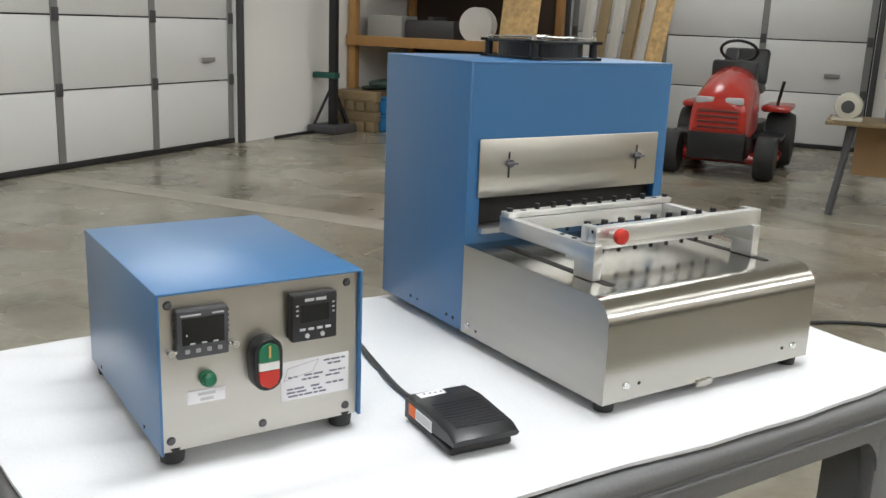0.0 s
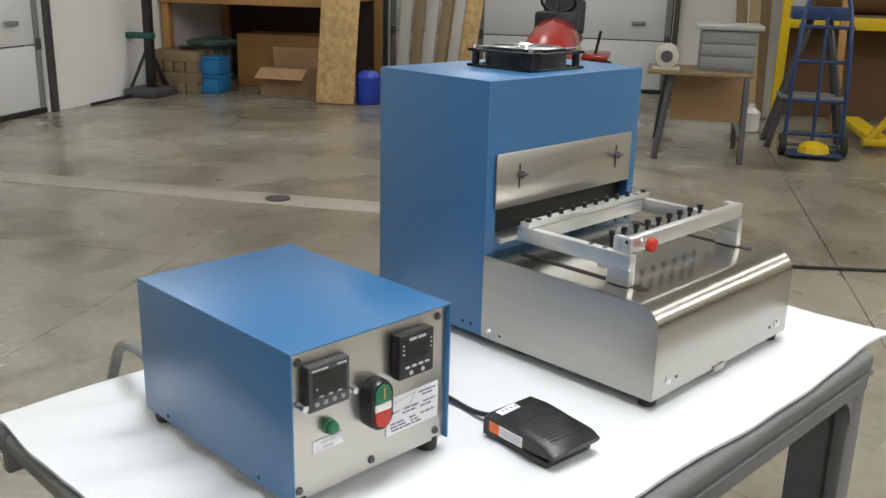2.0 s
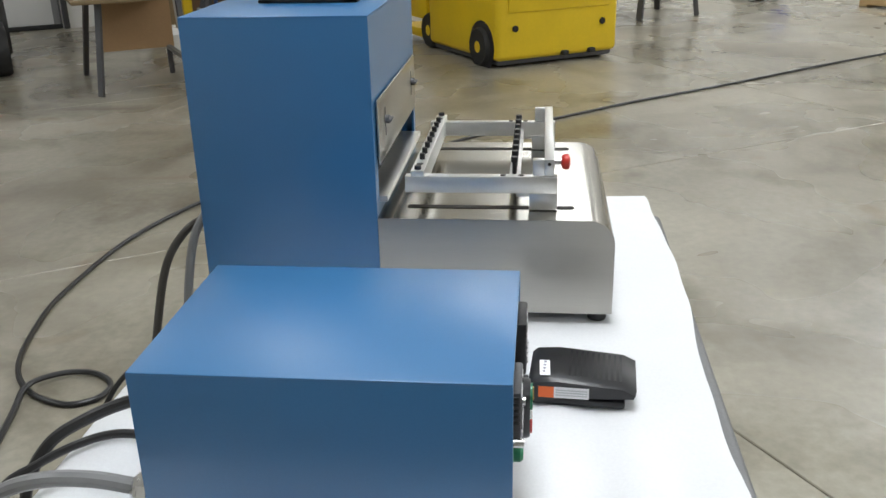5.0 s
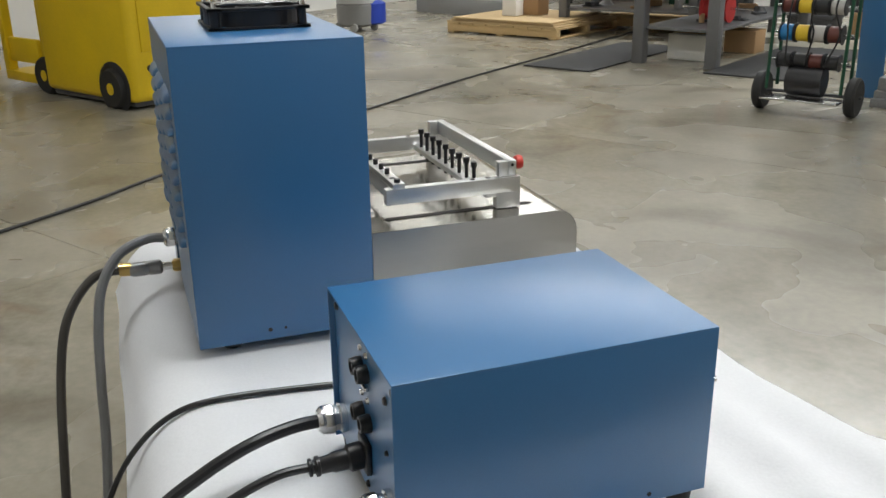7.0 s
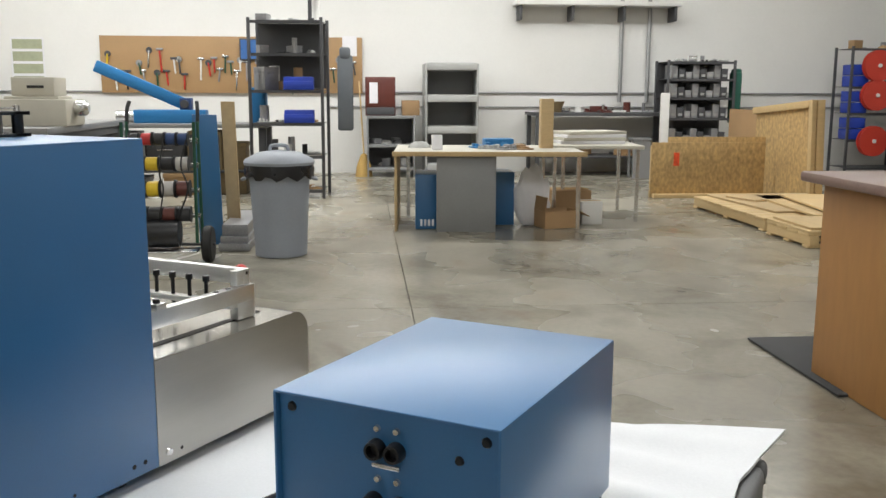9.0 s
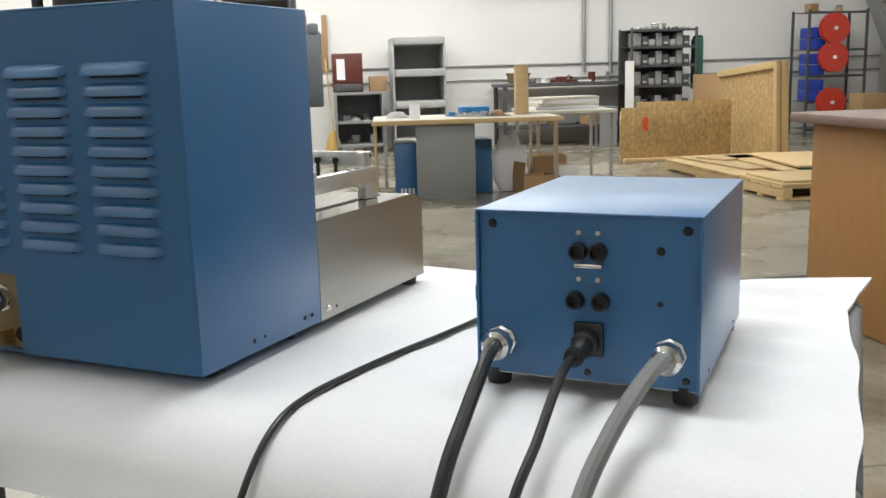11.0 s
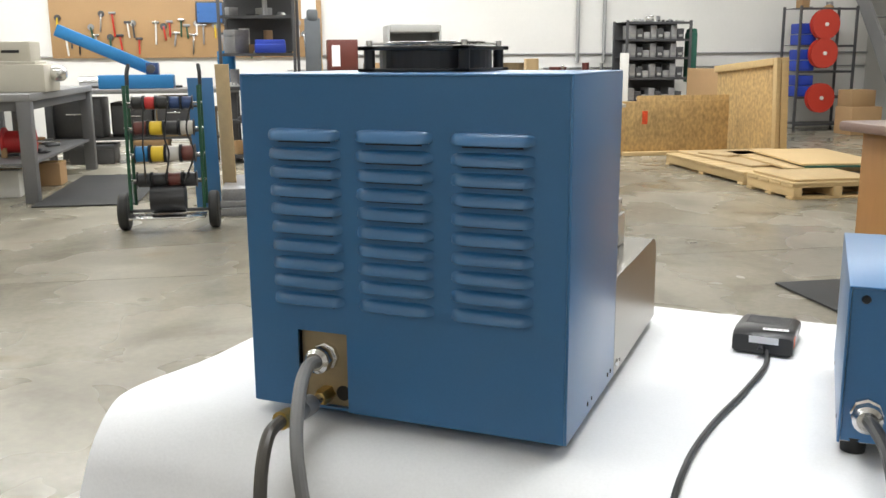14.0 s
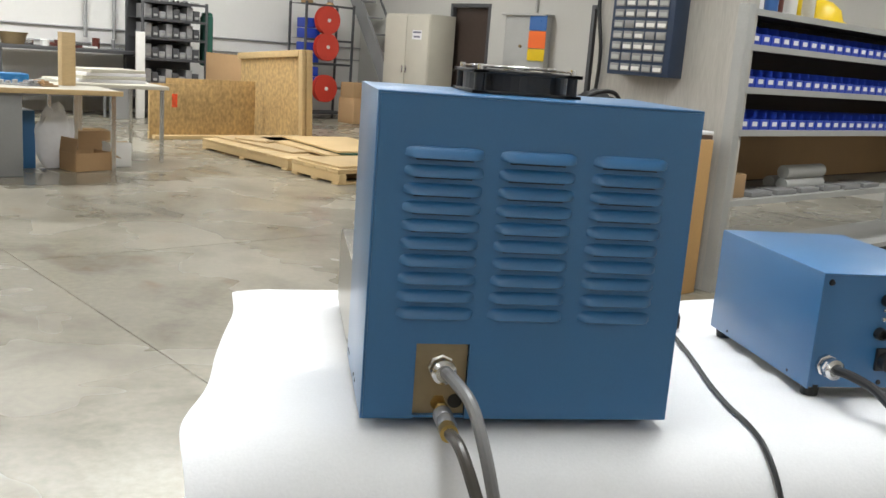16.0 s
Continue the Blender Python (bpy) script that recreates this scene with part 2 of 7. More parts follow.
JOINT = mat("joint_filler", (0.12, 0.108, 0.092), 0.8, 0, (24, 0.1), (2.2, 0.16))
POSTER = mat("poster_green", (0.38, 0.40, 0.27), 0.6, 0, (24, 0.1), (9, 0.2))
SCREENBLUE = mat("blue_sign_face", (0.05, 0.15, 0.40), 0.3, 0, (24, 0.05), (9, 0.1))
TUBE = mat("fluorescent_diffuser", (1.0, 0.97, 0.92), 0.5, 0, (24, 0.0), (9, 0.0), (20, 0.0), emit=3.0)

# ---- mesh helpers ----


def bx(bm, x0, x1, y0, y1, z0, z1, bev=0.0, m=None, seg=2):
    """Adds a box with softened edges."""
    r = bmesh.ops.create_cube(bm, size=1.0)
    t = Matrix.Translation(((x0 + x1) / 2, (y0 + y1) / 2, (z0 + z1) / 2)) @ Matrix.Diagonal((abs(x1 - x0), abs(y1 - y0), abs(z1 - z0), 1))
    bmesh.ops.transform(bm, matrix=t, verts=r["verts"])
    vs = r["verts"]
    if bev:
        es = list({e for v in vs for e in v.link_edges})
        o = bmesh.ops.bevel(bm, geom=es, offset=bev, segments=seg, profile=0.5, affect="EDGES", clamp_overlap=True)
        vs = list({v for f in o["faces"] for v in f.verts} | {v for v in vs if v.is_valid})
        seen, stack = set(vs), list(vs)
        while stack:
            v = stack.pop()
            for e in v.link_edges:
                w = e.other_vert(v)
                if w not in seen:
                    seen.add(w)
                    stack.append(w)
        vs = list(seen)
    if m is not None:
        bmesh.ops.transform(bm, matrix=m, verts=vs)
    return bm


def box(x0, x1, y0, y1, z0, z1, bev=0.0, m=None, seg=2):
    return bx(bmesh.new(), x0, x1, y0, y1, z0, z1, bev, m, seg)


def rod(bm, p0, p1, r0, r1=None, seg=14, caps=True):
    """Adds a round bar from p0 to p1."""
    p0, p1 = Vector(p0), Vector(p1)
    d = p1 - p0
    q = d.to_track_quat("Z", "Y").to_matrix().to_4x4()
    bmesh.ops.create_cone(bm, cap_ends=caps, segments=seg, radius1=r0, radius2=r0 if r1 is None else r1, depth=d.length,
                          matrix=Matrix.Translation((p0 + p1) / 2) @ q)
    return bm


def cyl(p0, p1, r0, r1=None, seg=14):
    return rod(bmesh.new(), p0, p1, r0, r1, seg)


def bar(bm, p0, p1, w, h, bev=0.0):
    """Adds a rectangular bar from p0 to p1, w wide and h high."""
    p0, p1 = Vector(p0), Vector(p1)
    d = p1 - p0
    q = d.to_track_quat("X", "Z").to_matrix().to_4x4()
    return bx(bm, -d.length / 2, d.length / 2, -w / 2, w / 2, -h / 2, h / 2, bev, Matrix.Translation((p0 + p1) / 2) @ q)


def lathe(bm, profile, seg=24, m=None):
    """Adds a turned body from rows of radius and height."""
    rings = []
    for r, z in profile:
        rings.append([bm.verts.new((r * math.cos(2 * math.pi * k / seg), r * math.sin(2 * math.pi * k / seg), z)) for k in range(seg)])
    for p, q in zip(rings, rings[1:]):
        for k in range(seg):
            bm.faces.new((p[k], p[(k + 1) % seg], q[(k + 1) % seg], q[k]))
    bm.faces.new(rings[0][::-1])
    bm.faces.new(rings[-1])
    if m is not None:
        bmesh.ops.transform(bm, matrix=m, verts=[v for ring in rings for v in ring])
    return bm


def smooth_path(pts, n=8):
    """A Catmull-Rom run through the points."""
    p = [Vector(q) for q in pts]
    p = [p[0] * 2 - p[1]] + p + [p[-1] * 2 - p[-2]]
    out = []
    for i in range(1, len(p) - 2):
        for k in range(n):
            t = k / n
            a, b, c, d = p[i - 1], p[i], p[i + 1], p[i + 2]
            out.append(0.5 * (2 * b + (c - a) * t + (2 * a - 5 * b + 4 * c - d) * t * t + (3 * b - a - 3 * c + d) * t ** 3))
    return out + [p[-2]]


def hose(bm, pts, r, n=8, seg=10):
    """Adds a bent tube along a smooth run through the points."""
    path = smooth_path(pts, n)
    side = Vector((0.13, 0.21, 0.97))
    rings = []
    for i, p in enumerate(path):
        d = (path[min(i + 1, len(path) - 1)] - path[max(i - 1, 0)]).normalized()
        u = d.cross(side)
        if u.length < 0.15:
            u = d.cross(Vector((1, 0.1, 0)))
        u.normalize()
        w = d.cross(u)
        if rings:
            u = (last - d * last.dot(d)).normalized()
            w = d.cross(u)
        last = u.copy()
        rings.append([bm.verts.new(p + r * (math.cos(2 * math.pi * k / seg) * u + math.sin(2 * math.pi * k / seg) * w)) for k in range(seg)])
    for p, q in zip(rings, rings[1:]):
        for k in range(seg):
            bm.faces.new((p[k], p[(k + 1) % seg], q[(k + 1) % seg], q[k]))
    bm.faces.new(rings[0][::-1])
    bm.faces.new(rings[-1])
    return bm


def mesh_of(name, bm, material, smooth=True):
    bmesh.ops.recalc_face_normals(bm, faces=bm.faces)
    me = bpy.data.meshes.new(name)
    bm.to_mesh(me)
    bm.free()
    me.materials.append(material)
    if smooth:
        me.polygons.foreach_set("use_smooth", [True] * len(me.polygons))
        me.set_sharp_from_angle(angle=radians(35))
    return me


def thing(name, label, category, m=None, group=""):
    ob = tagged(new(name), label, category, group)
    ob.empty_display_size = 0.1
    if m is not None:
        ob.matrix_world = m
    return ob


def part(name, bm, material, parent, label=""):
    """Links a bmesh as one mesh under a thing or a part."""
    ob = new(name, mesh_of(name, bm, material))
    ob.parent = parent
    return tagged(ob, label)


def solid(name, bm, material, label, category, m=None, group="", kind=""):
    """A thing that is one mesh."""
    ob = tagged(new(name, mesh_of(name, bm, material)), label, category, group, kind)
    if m is not None:
        ob.matrix_world = m
    return ob


def setting(name, bm, material, label, m=None):
    return solid(name, bm, material, label, name.split("_")[0], m, kind="structure")


# ---- the building ----
A0, A1, B0, B1 = -9.4, 9.8, -5.1, 13.45
floor = setting("floor", box(A0 - 0.3, A1 + 0.3, -B1 - 0.3, -B0 + 0.3, -0.2, -0.013), JOINT, "mottled grey-brown trowelled concrete floor with saw-cut joints", R(0, 0))
JA = [A0 - 0.1, -6.55, -3.5, -0.50, 2.55, 5.60, 8.65, A1 + 0.1]
JB = [B0 - 0.1, -1.90, 1.15, 4.20, 7.25, 10.30, B1 + 0.1]
for a0, a1 in zip(JA, JA[1:]):
    for b0, b1 in zip(JB, JB[1:]):
        part("floor_slab", box(a0 + 0.0022, a1 - 0.0022, -b1 + 0.0022, -b0 - 0.0022, -0.2, 0.0, 0.003, seg=1), CONCRETE, floor)
setting("trim_floor_strip", box(3.60, 3.84, 0.5, 5.05, -0.01, 0.004, 0.002), STRIP, "pale patched strip of concrete across the floor", R(0, 0))
drain = thing("floor_drain", "round dark cast-iron drain cover set in the floor", "drain", R(3.72, -1.90, 0.004))
part("grate", cyl((0, 0, 0), (0, 0, 0.006), 0.062, seg=28), DARKSTEEL, drain)
part("rim", lathe(bmesh.new(), [(0.074, 0.0), (0.074, 0.005), (0.064, 0.005), (0.064, 0.0)], 28), DARKSTEEL, drain)

T = 0.2
setting("ceiling", box(A0 - T, A1 + T, -B1 - T, -B0 + T, CEILING, CEILING + 0.2), CEIL, "white painted roof deck", R(0, 0))


def wall_run(name, a0, a1, b0, b1, material, label, holes=()):
    """A wall along a (b0..b1 thick) or along b (a0..a1 thick), with openings (from, to, bottom, top) along its length."""
    along_a = abs(a1 - a0) > abs(b1 - b0)
    s0, s1 = (a0, a1) if along_a else (b0, b1)
    bm = bmesh.new()

    def piece(u0, u1, z0, z1):
        if u1 - u0 < 0.01 or z1 - z0 < 0.01:
            return
        if along_a:
            bx(bm, u0, u1, -b1, -b0, z0, z1)
        else:
            bx(bm, a0, a1, -u1, -u0, z0, z1)

    at = s0
    for h0, h1, z0, z1 in sorted(holes):
        piece(at, h0, 0, CEILING)
        piece(h0, h1, 0, z0)
        piece(h0, h1, z1, CEILING)
        at = h1
    piece(at, s1, 0, CEILING)
    return setting(name, bm, material, label, R(0, 0))


wall_run("wall_west", A0 - T, A1 + T, B0 - T, B0, WALLW, "white painted wall beside an overhead door", [(1.9, 6.1, 0, 3.0)])
wall_run("wall_north", A1, A1 + T, B0, B1, WALLW, "white painted wall with an overhead door", [(-3.0, 0.35, 0, 3.0)])
wall_run("wall_east", A0 - T, A1 + T, B1, B1 + T, WALLW, "bright white painted block wall above the benches")
wall_run("wall_south", A0 - T, A0, B0, B1, WALLG, "pale grey wall with dark doorways", [(10.0, 10.95, 0, 2.08), (7.0, 7.95, 0, 2.08)])
for n, (b0, b1) in enumerate(((10.0, 10.95), (7.0, 7.95))):
    d = setting(f"door_{n + 3}", box(A0 - 0.12, A0 - 0.08, -b1, -b0, 0, 2.08), DIM, "dark brown door in a pale wall", R(0, 0))
    f = bmesh.new()
    bx(f, A0 - 0.07, A0 + 0.012, -b1, -b1 + 0.06, 0, 2.08, 0.004)
    bx(f, A0 - 0.07, A0 + 0.012, -b0 - 0.06, -b0, 0, 2.08, 0.004)
    bx(f, A0 - 0.07, A0 + 0.012, -b1 + 0.06, -b0 - 0.06, 2.02, 2.08, 0.004)
    part("door_frame", f, DARKSTEEL, d)
    part("door_handle", cyl((A0 - 0.08, -b1 + 0.14, 1.0), (A0 - 0.02, -b1 + 0.14, 1.0), 0.02), CHROME, d)


def overhead_door(name, length, label, m, rail_at):
    """A sectional door: panels with recessed joints, steel stiles, tracks and a rubber seal. It runs along local x."""
    d = tagged(thing(name, label, "door", m), kind="structure")
    for k in range(5):
        part("door_panel", box(0.03, length - 0.03, -0.03, 0.02, 0.05 + k * 0.56, 0.05 + k * 0.56 + 0.548, 0.006), DOORW, d)
    n = max(2, round(length / 1.05))
    for k in range(n + 1):
        x = 0.05 + k * (length - 0.1) / n
        part("stile", box(x - 0.035, x + 0.035, 0.021, 0.030, 0.05, 2.85, 0.002), GREYSTEEL, d)
        for j in range(4):
            part("hinge", box(x - 0.03, x + 0.03, 0.03, 0.045, 0.56 + j * 0.56, 0.66 + j * 0.56, 0.004), DARKSTEEL, d)
    part("rubber_seal", box(0.0, length, -0.03, 0.03, 0.004, 0.05, 0.004), RUBBER, d)
    for x in (-0.035, length + 0.035):
        part("track", box(x - 0.03, x + 0.03, 0.03, 0.11, 0.004, 2.9, 0.004), DARKSTEEL, d)
    part("lock_bar", box(rail_at, rail_at + 0.16, 0.031, 0.055, 0.78, 0.82, 0.005), GREYSTEEL, d)
    return d


overhead_door("door_1", 4.2, "white sectional overhead door with dark steel stiles, closed", R(1.9, -5.16, 0, 0) @ pose(4.2, 0, 0, 0, 0, 180), 0.3)
overhead_door("door_2", 3.35, "white sectional overhead door with grey stiles, closed", R(9.86, 0.35, 0, 90), 0.3)
# steps, conduits and the like on the far wall
for bnd in ((A0, A1, 1.24, 0.014), (A0, 0.3, 1.02, 0.012)):
    setting("trim_conduit", rod(bmesh.new(), (bnd[0], -B1 + 0.03, bnd[2]), (bnd[1], -B1 + 0.03, bnd[2]), bnd[3]), CONDUIT, "thin galvanised conduit run along the wall", R(0, 0))
for a in (-4.28, -4.72):
    setting("trim_pipe", rod(bmesh.new(), (a, -B1 + 0.06, 1.1), (a, -B1 + 0.06, CEILING), 0.03), CONDUIT, "upright grey conduit pipe on the wall", R(0, 0))

for a, b, length, power in LAMPS:
    l = thing("ceiling_light", "long white fluorescent batten light under the roof, out of view", "ceiling light", R(a, b, CEILING), "ceiling lights")
    h = length / 2
    part("housing", box(-h, h, -0.28, 0.28, -0.31, -0.25, 0.01), WHITEP, l)
    for y in (-0.15, 0.15):
        part("tube", cyl((0.04 - h, y, -0.332), (h - 0.04, y, -0.332), 0.018, seg=8), TUBE, l)
    for x in (-0.75 * h, 0.75 * h):
        part("hanger", cyl((x, 0, -0.252), (x, 0, 0), 0.006, seg=6), CHROME, l)

# ---- the cart, the foam sheet and what stands on them ----
TOP = 0.806          # top of the foam sheet
HB = 0.82            # underside of the housings


def angle_leg(sx, sy, x, y):
    """A corner leg of angle section with an arched head; x, y is the outer corner."""
    b = bmesh.new()
    t, fw, sd = 0.022, 0.050, 0.095
    bx(b, x - sx * fw, x, y - sy * t, y, 0.12, 0.742, 0.006)
    bx(b, x - sx * t, x, y - sy * sd, y - sy * (t - 0.004), 0.12, 0.742, 0.006)
    return b


def arch(sx, sy, x, y):
    """The rounded fillet between the rim and a leg."""
    b = bmesh.new()
    r, n = 0.050, 8
    lo, hi = [], []
    for yy, row in ((y, lo), (y - sy * 0.022, hi)):
        row.append(b.verts.new((x - sx * 0.048, yy, 0.744)))
        for k in range(n + 1):
            a = math.pi / 2 * k / n
            row.append(b.verts.new((x - sx * (0.048 + r - r * math.cos(a)), yy, 0.744 - r + r * math.sin(a))))
    b.faces.new(lo)
    b.faces.new(hi[::-1])
    for k in range(len(lo)):
        b.faces.new((lo[k], lo[(k + 1) % len(lo)], hi[(k + 1) % len(lo)], hi[k]))
    return b


def utility_cart():
    c = thing("utility_cart", "grey moulded plastic utility cart with a lower shelf", "cart", pose(-0.078, -0.083, 0))
    L, W = 0.512, 0.312
    part("top_shelf", box(-L + 0.02, L - 0.02, -W + 0.02, W - 0.02, 0.762, 0.7955, 0.006), CARTGREY, c)
    for s in (-1, 1):
        part("top_rim", box(-L, L, s * W - s * 0.026, s * W, 0.770, 0.7985, 0.010, seg=3), CARTGREY, c)
        part("top_rim", box(s * L - s * 0.026, s * L, -W + 0.027, W - 0.027, 0.770, 0.7980, 0.010, seg=3), CARTGREY, c)
        part("skirt", box(-L + 0.004, L - 0.004, s * (W - 0.020), s * (W - 0.003), 0.738, 0.774, 0.004), CARTGREY, c)
        part("skirt", box(s * (L - 0.020), s * (L - 0.003), -W + 0.021, (W - 0.021) * (1 if s > 0 else 0.2), 0.738, 0.774, 0.004), CARTGREY, c)
        part("rib", box(-L + 0.002, L - 0.002, s * (W - 0.004), s * (W + 0.002), 0.764, 0.7705, 0.002), CARTGREY, c)
    for sx in (-1, 1):
        for sy in (-1, 1):
            lx = L - 0.004 if sx > 0 else L - 0.135
            leg = part("leg", angle_leg(sx, sy, sx * lx, sy * (W - 0.004)), CARTGREY, c)
            part("gusset", arch(sx, sy, sx * lx, sy * (W - 0.004)), CARTGREY, leg)
            w = part("caster", cyl((sx * (L - 0.06) - 0.016, sy * (W - 0.06), 0.06), (sx * (L - 0.06) + 0.016, sy * (W - 0.06), 0.06), 0.06, seg=24), RUBBER, c)
            part("fork", box(sx * (L - 0.06) - 0.022, sx * (L - 0.06) + 0.022, sy * (W - 0.06) - 0.018, sy * (W - 0.06) + 0.018, 0.085, 0.155, 0.004), CHROME, w)
    b = bmesh.new()
    bx(b, -L + 0.022, L - 0.022, -W + 0.022, W - 0.022, 0.155, 0.20, 0.008)
    part("lower_shelf", b, CARTGREY, c)
    for s in (-1, 1):
        part("shelf_rim", box(-L + 0.06, L - 0.06, s * (W - 0.024), s * (W - 0.002), 0.15, 0.26, 0.008), CARTGREY, c)
    return c


def sheet_profile(s, y0):
    """Reach and height of the sheet at the length s from its front edge at y0, curling over the back of the cart."""
    bend, r, k1 = 0.212, 0.100, 1.12
    flat = bend - y0
    if s < flat:
        return y0 + s, TOP
    q = s - flat
    if q < r * k1:
        k = q / r
        return bend + r * math.sin(k), TOP - r * (1 - math.cos(k))
    q -= r * k1
    return bend + r * math.sin(k1) + q * math.cos(k1), TOP - r * (1 - math.cos(k1)) - q * math.sin(k1)


def foam_sheet():
    bm = bmesh.new()
    nx, ny = 180, 130
    rows = []
    for j in range(ny + 1):
        row = []
        for i in range(nx + 1):
            u = i / nx
            x = -0.573 + u * 1.107
            y0 = -0.384 - 0.45 * max(0.0, -0.43 - x) - 0.006 * math.sin(x * 9.0) - 0.004 * noise.noise(Vector((x * 9.0, 5.1, 0)))
            total = 0.212 - y0 + 0.152 + 0.010 * noise.noise(Vector((x * 4.0, 1.1, 2.0)))
            s = total * j / ny
            y, z = sheet_profile(s, y0)
            wob = noise.noise(Vector((x * 2.2, s * 2.0, 0.3)))
            over = max(0.0, x - 0.445)
            z -= 0.9 * over * over
            z += 0.010 * max(0.0, min(1.0, (-0.28 - x) * 6)) * max(0.0, 1 - s / 0.12)
            side = max(0.0, u - 0.85) / 0.15
            x += side * (0.007 * noise.noise(Vector((s * 6.0, 2.7, 0))) + 0.018 * math.exp(-((s - 0.58) / 0.09) ** 2) - 0.012 * math.exp(-((s - 0.12) / 0.10) ** 2))
            lside = max(0.0, 0.07 - u) / 0.07
            x -= lside * 0.010 * noise.noise(Vector((s * 7.0, 8.7, 0)))
            x -= lside * 0.030 * max(0.0, 1 - s / 0.16)
            x -= lside * 0.014 * max(0.0, min(1.0, (s - 0.25) * 4))
            soft = max(0.0, min(1.0, (-0.10 - x) * 3.5)) * min(1.0, u / 0.07 + 0.08) * min(1.0, s / 0.06 + 0.1)
            ridge = math.sin(y * 70 + 4.0 * wob + x * 9.0) * soft
            fade = 1.0 if y < 0.2 else max(0.0, 1 - (y - 0.2) / 0.06)
            z += (0.0044 * ridge + 0.0010 * noise.noise(Vector((x * 30, y * 12, 1.7))) * soft) * fade + 0.0010 * wob + 0.0004 * noise.noise(Vector((x * 60, y * 60, 0.2)))
            if y > 0.2:
                q = min(1.0, (y - 0.2) * 8)
                z += q * 0.006 * noise.noise(Vector((x * 6.0, s * 3.0, 4.4)))
                y += q * 0.006 * noise.noise(Vector((x * 5.0, 1.3, s * 2)))
            row.append(bm.verts.new((x, y, z)))
        rows.append(row)
    faces = []
    for p, q in zip(rows, rows[1:]):
        for i in range(nx):
            faces.append(bm.faces.new((p[i], p[i + 1], q[i + 1], q[i])))
    bmesh.ops.recalc_face_normals(bm, faces=faces)
    bmesh.ops.solidify(bm, geom=faces, thickness=0.004)
    return solid("foam_sheet", bm, FOAM, "thin white packing foam sheet draped over the cart", "sheet")


utility_cart()
foam_sheet()


def screw(bm, x, y, z, r, axis, h=0.0025):
    """A pan head, facing along axis."""
    a = Vector(axis)
    rod(bm, Vector((x, y, z)), Vector((x, y, z)) + a * h, r, r * 0.72, 12)


def foot(parent, x, y, r=0.0135):
    part("rubber_foot", cyl((x, y, TOP + 0.001), (x, y, HB + 0.004), r * 0.85, r, 16), RUBBER, parent)


def oven():
    """The curing head: a louvred sheet-metal housing with a slot, a shutter plate and a stainless feed base."""
    o = thing("heating_oven", "tall blue sheet-metal oven with stainless feed base on foam sheet", "oven")
    X, D, H = 0.36, 0.22, 1.181
    t = 0.003
    part("top_cover", box(0, X, 0, D, H - t, H, 0.0012), BLUE, o)
    for x0, x1 in ((0, t), (X - t, X)):
        part("side_cover", box(x0, x1, 0, D, HB, H - t + 0.001, 0.0008), BLUE, o)
    part("front_cover", box(t, X - t, 0.0, t, 1.012, H - t), BLUE, o)
    part("front_stile", box(t, 0.021, 0.0, t, HB, 1.012), BLUE, o)
    part("front_stile", box(X - 0.017, X - t, 0.0, t, HB, 1.012), BLUE, o)
    part("front_sill", box(0.021, X - 0.017, 0.0, t, HB, 0.962), BLUE, o)
    b = bmesh.new()
    bx(b, t, 0.2415, D - t, D, HB, 0.908)
    bx(b, 0.3015, X - t, D - t, D, HB, 0.908)
    bx(b, t, X - t, D - t, D, 0.908, H - t)
    house = part("back_cover", b, BLUE, o)
    part("bottom_plate", box(t, X - t, t, D - t, HB, HB + t), BLUE, o)
    for y in (0.134, 0.115, 0.036, 0.020):
        part("rivet_hole", cyl((-0.0006, y, 0.833), (0.002, y, 0.833), 0.0026 if y != 0.115 else 0.0018, seg=10), DARKVOID, o)
        part("rivet_hole", cyl((X + 0.0006, y, 0.833), (X - 0.002, y, 0.833), 0.0026, seg=10), DARKVOID, o)
    # louvres: pressed hoods in three columns
    lw, cols = 0.086, (0.0785, 0.1825, 0.285)

    def louvre():
        m = bmesh.new()
        n = 18
        prof = [(0.0, 0.0072), (0.0020, 0.0065), (0.0048, 0.0042), (0.0070, 0.0010), (0.0084, -0.0028), (0.0088, -0.0050), (0.0080, -0.0058), (0.0, -0.0058)]
        rings = []
        for i in range(n + 1):
            u = i / n
            e = min(u, 1 - u) / 0.21
            k = math.sqrt(max(0.0, 1 - (1 - min(1.0, e)) ** 2))
            rings.append([m.verts.new(((u - 0.5) * lw, y * k, z * (0.55 + 0.45 * k))) for y, z in prof])
        for p, q in zip(rings, rings[1:]):
            for j in range(len(prof) - 1):
                m.faces.new((p[j], p[j + 1], q[j + 1], q[j]))
        return mesh_of("louvre", m, BLUE)

    me = louvre()
    # thin dark strip paints the shade line below each hood; the panel is uncut
    slot = mesh_of("vent_slot", box(-lw / 2 + 0.012, lw / 2 - 0.012, 0.0, 0.0007, -0.0078, -0.0055), DARKVOID)
    for cx in cols:
        for k in range(10):
            z = 1.1185 - k * 0.01945
            l = new("louvre", me)
            l.parent = house
            l.matrix_world = pose(cx, D - 0.0004, z)
            q = new("vent_slot", slot)
            q.parent = l
    # dull brass cable plate
    pl = part("cable_plate", box(0.2415, 0.3015, D - 0.012, D - 0.009, HB + 0.001, 0.908), DULLBRASS, o, "dull brass cable plate")
    part("plate_hole", cyl((0.252, D - 0.0093, 0.838), (0.252, D - 0.0083, 0.838), 0.0085, seg=18), DARKVOID, pl)
    # solid near-black box in place of the shaded hollow behind the slot
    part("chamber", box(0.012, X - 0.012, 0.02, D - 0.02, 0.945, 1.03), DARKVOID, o)
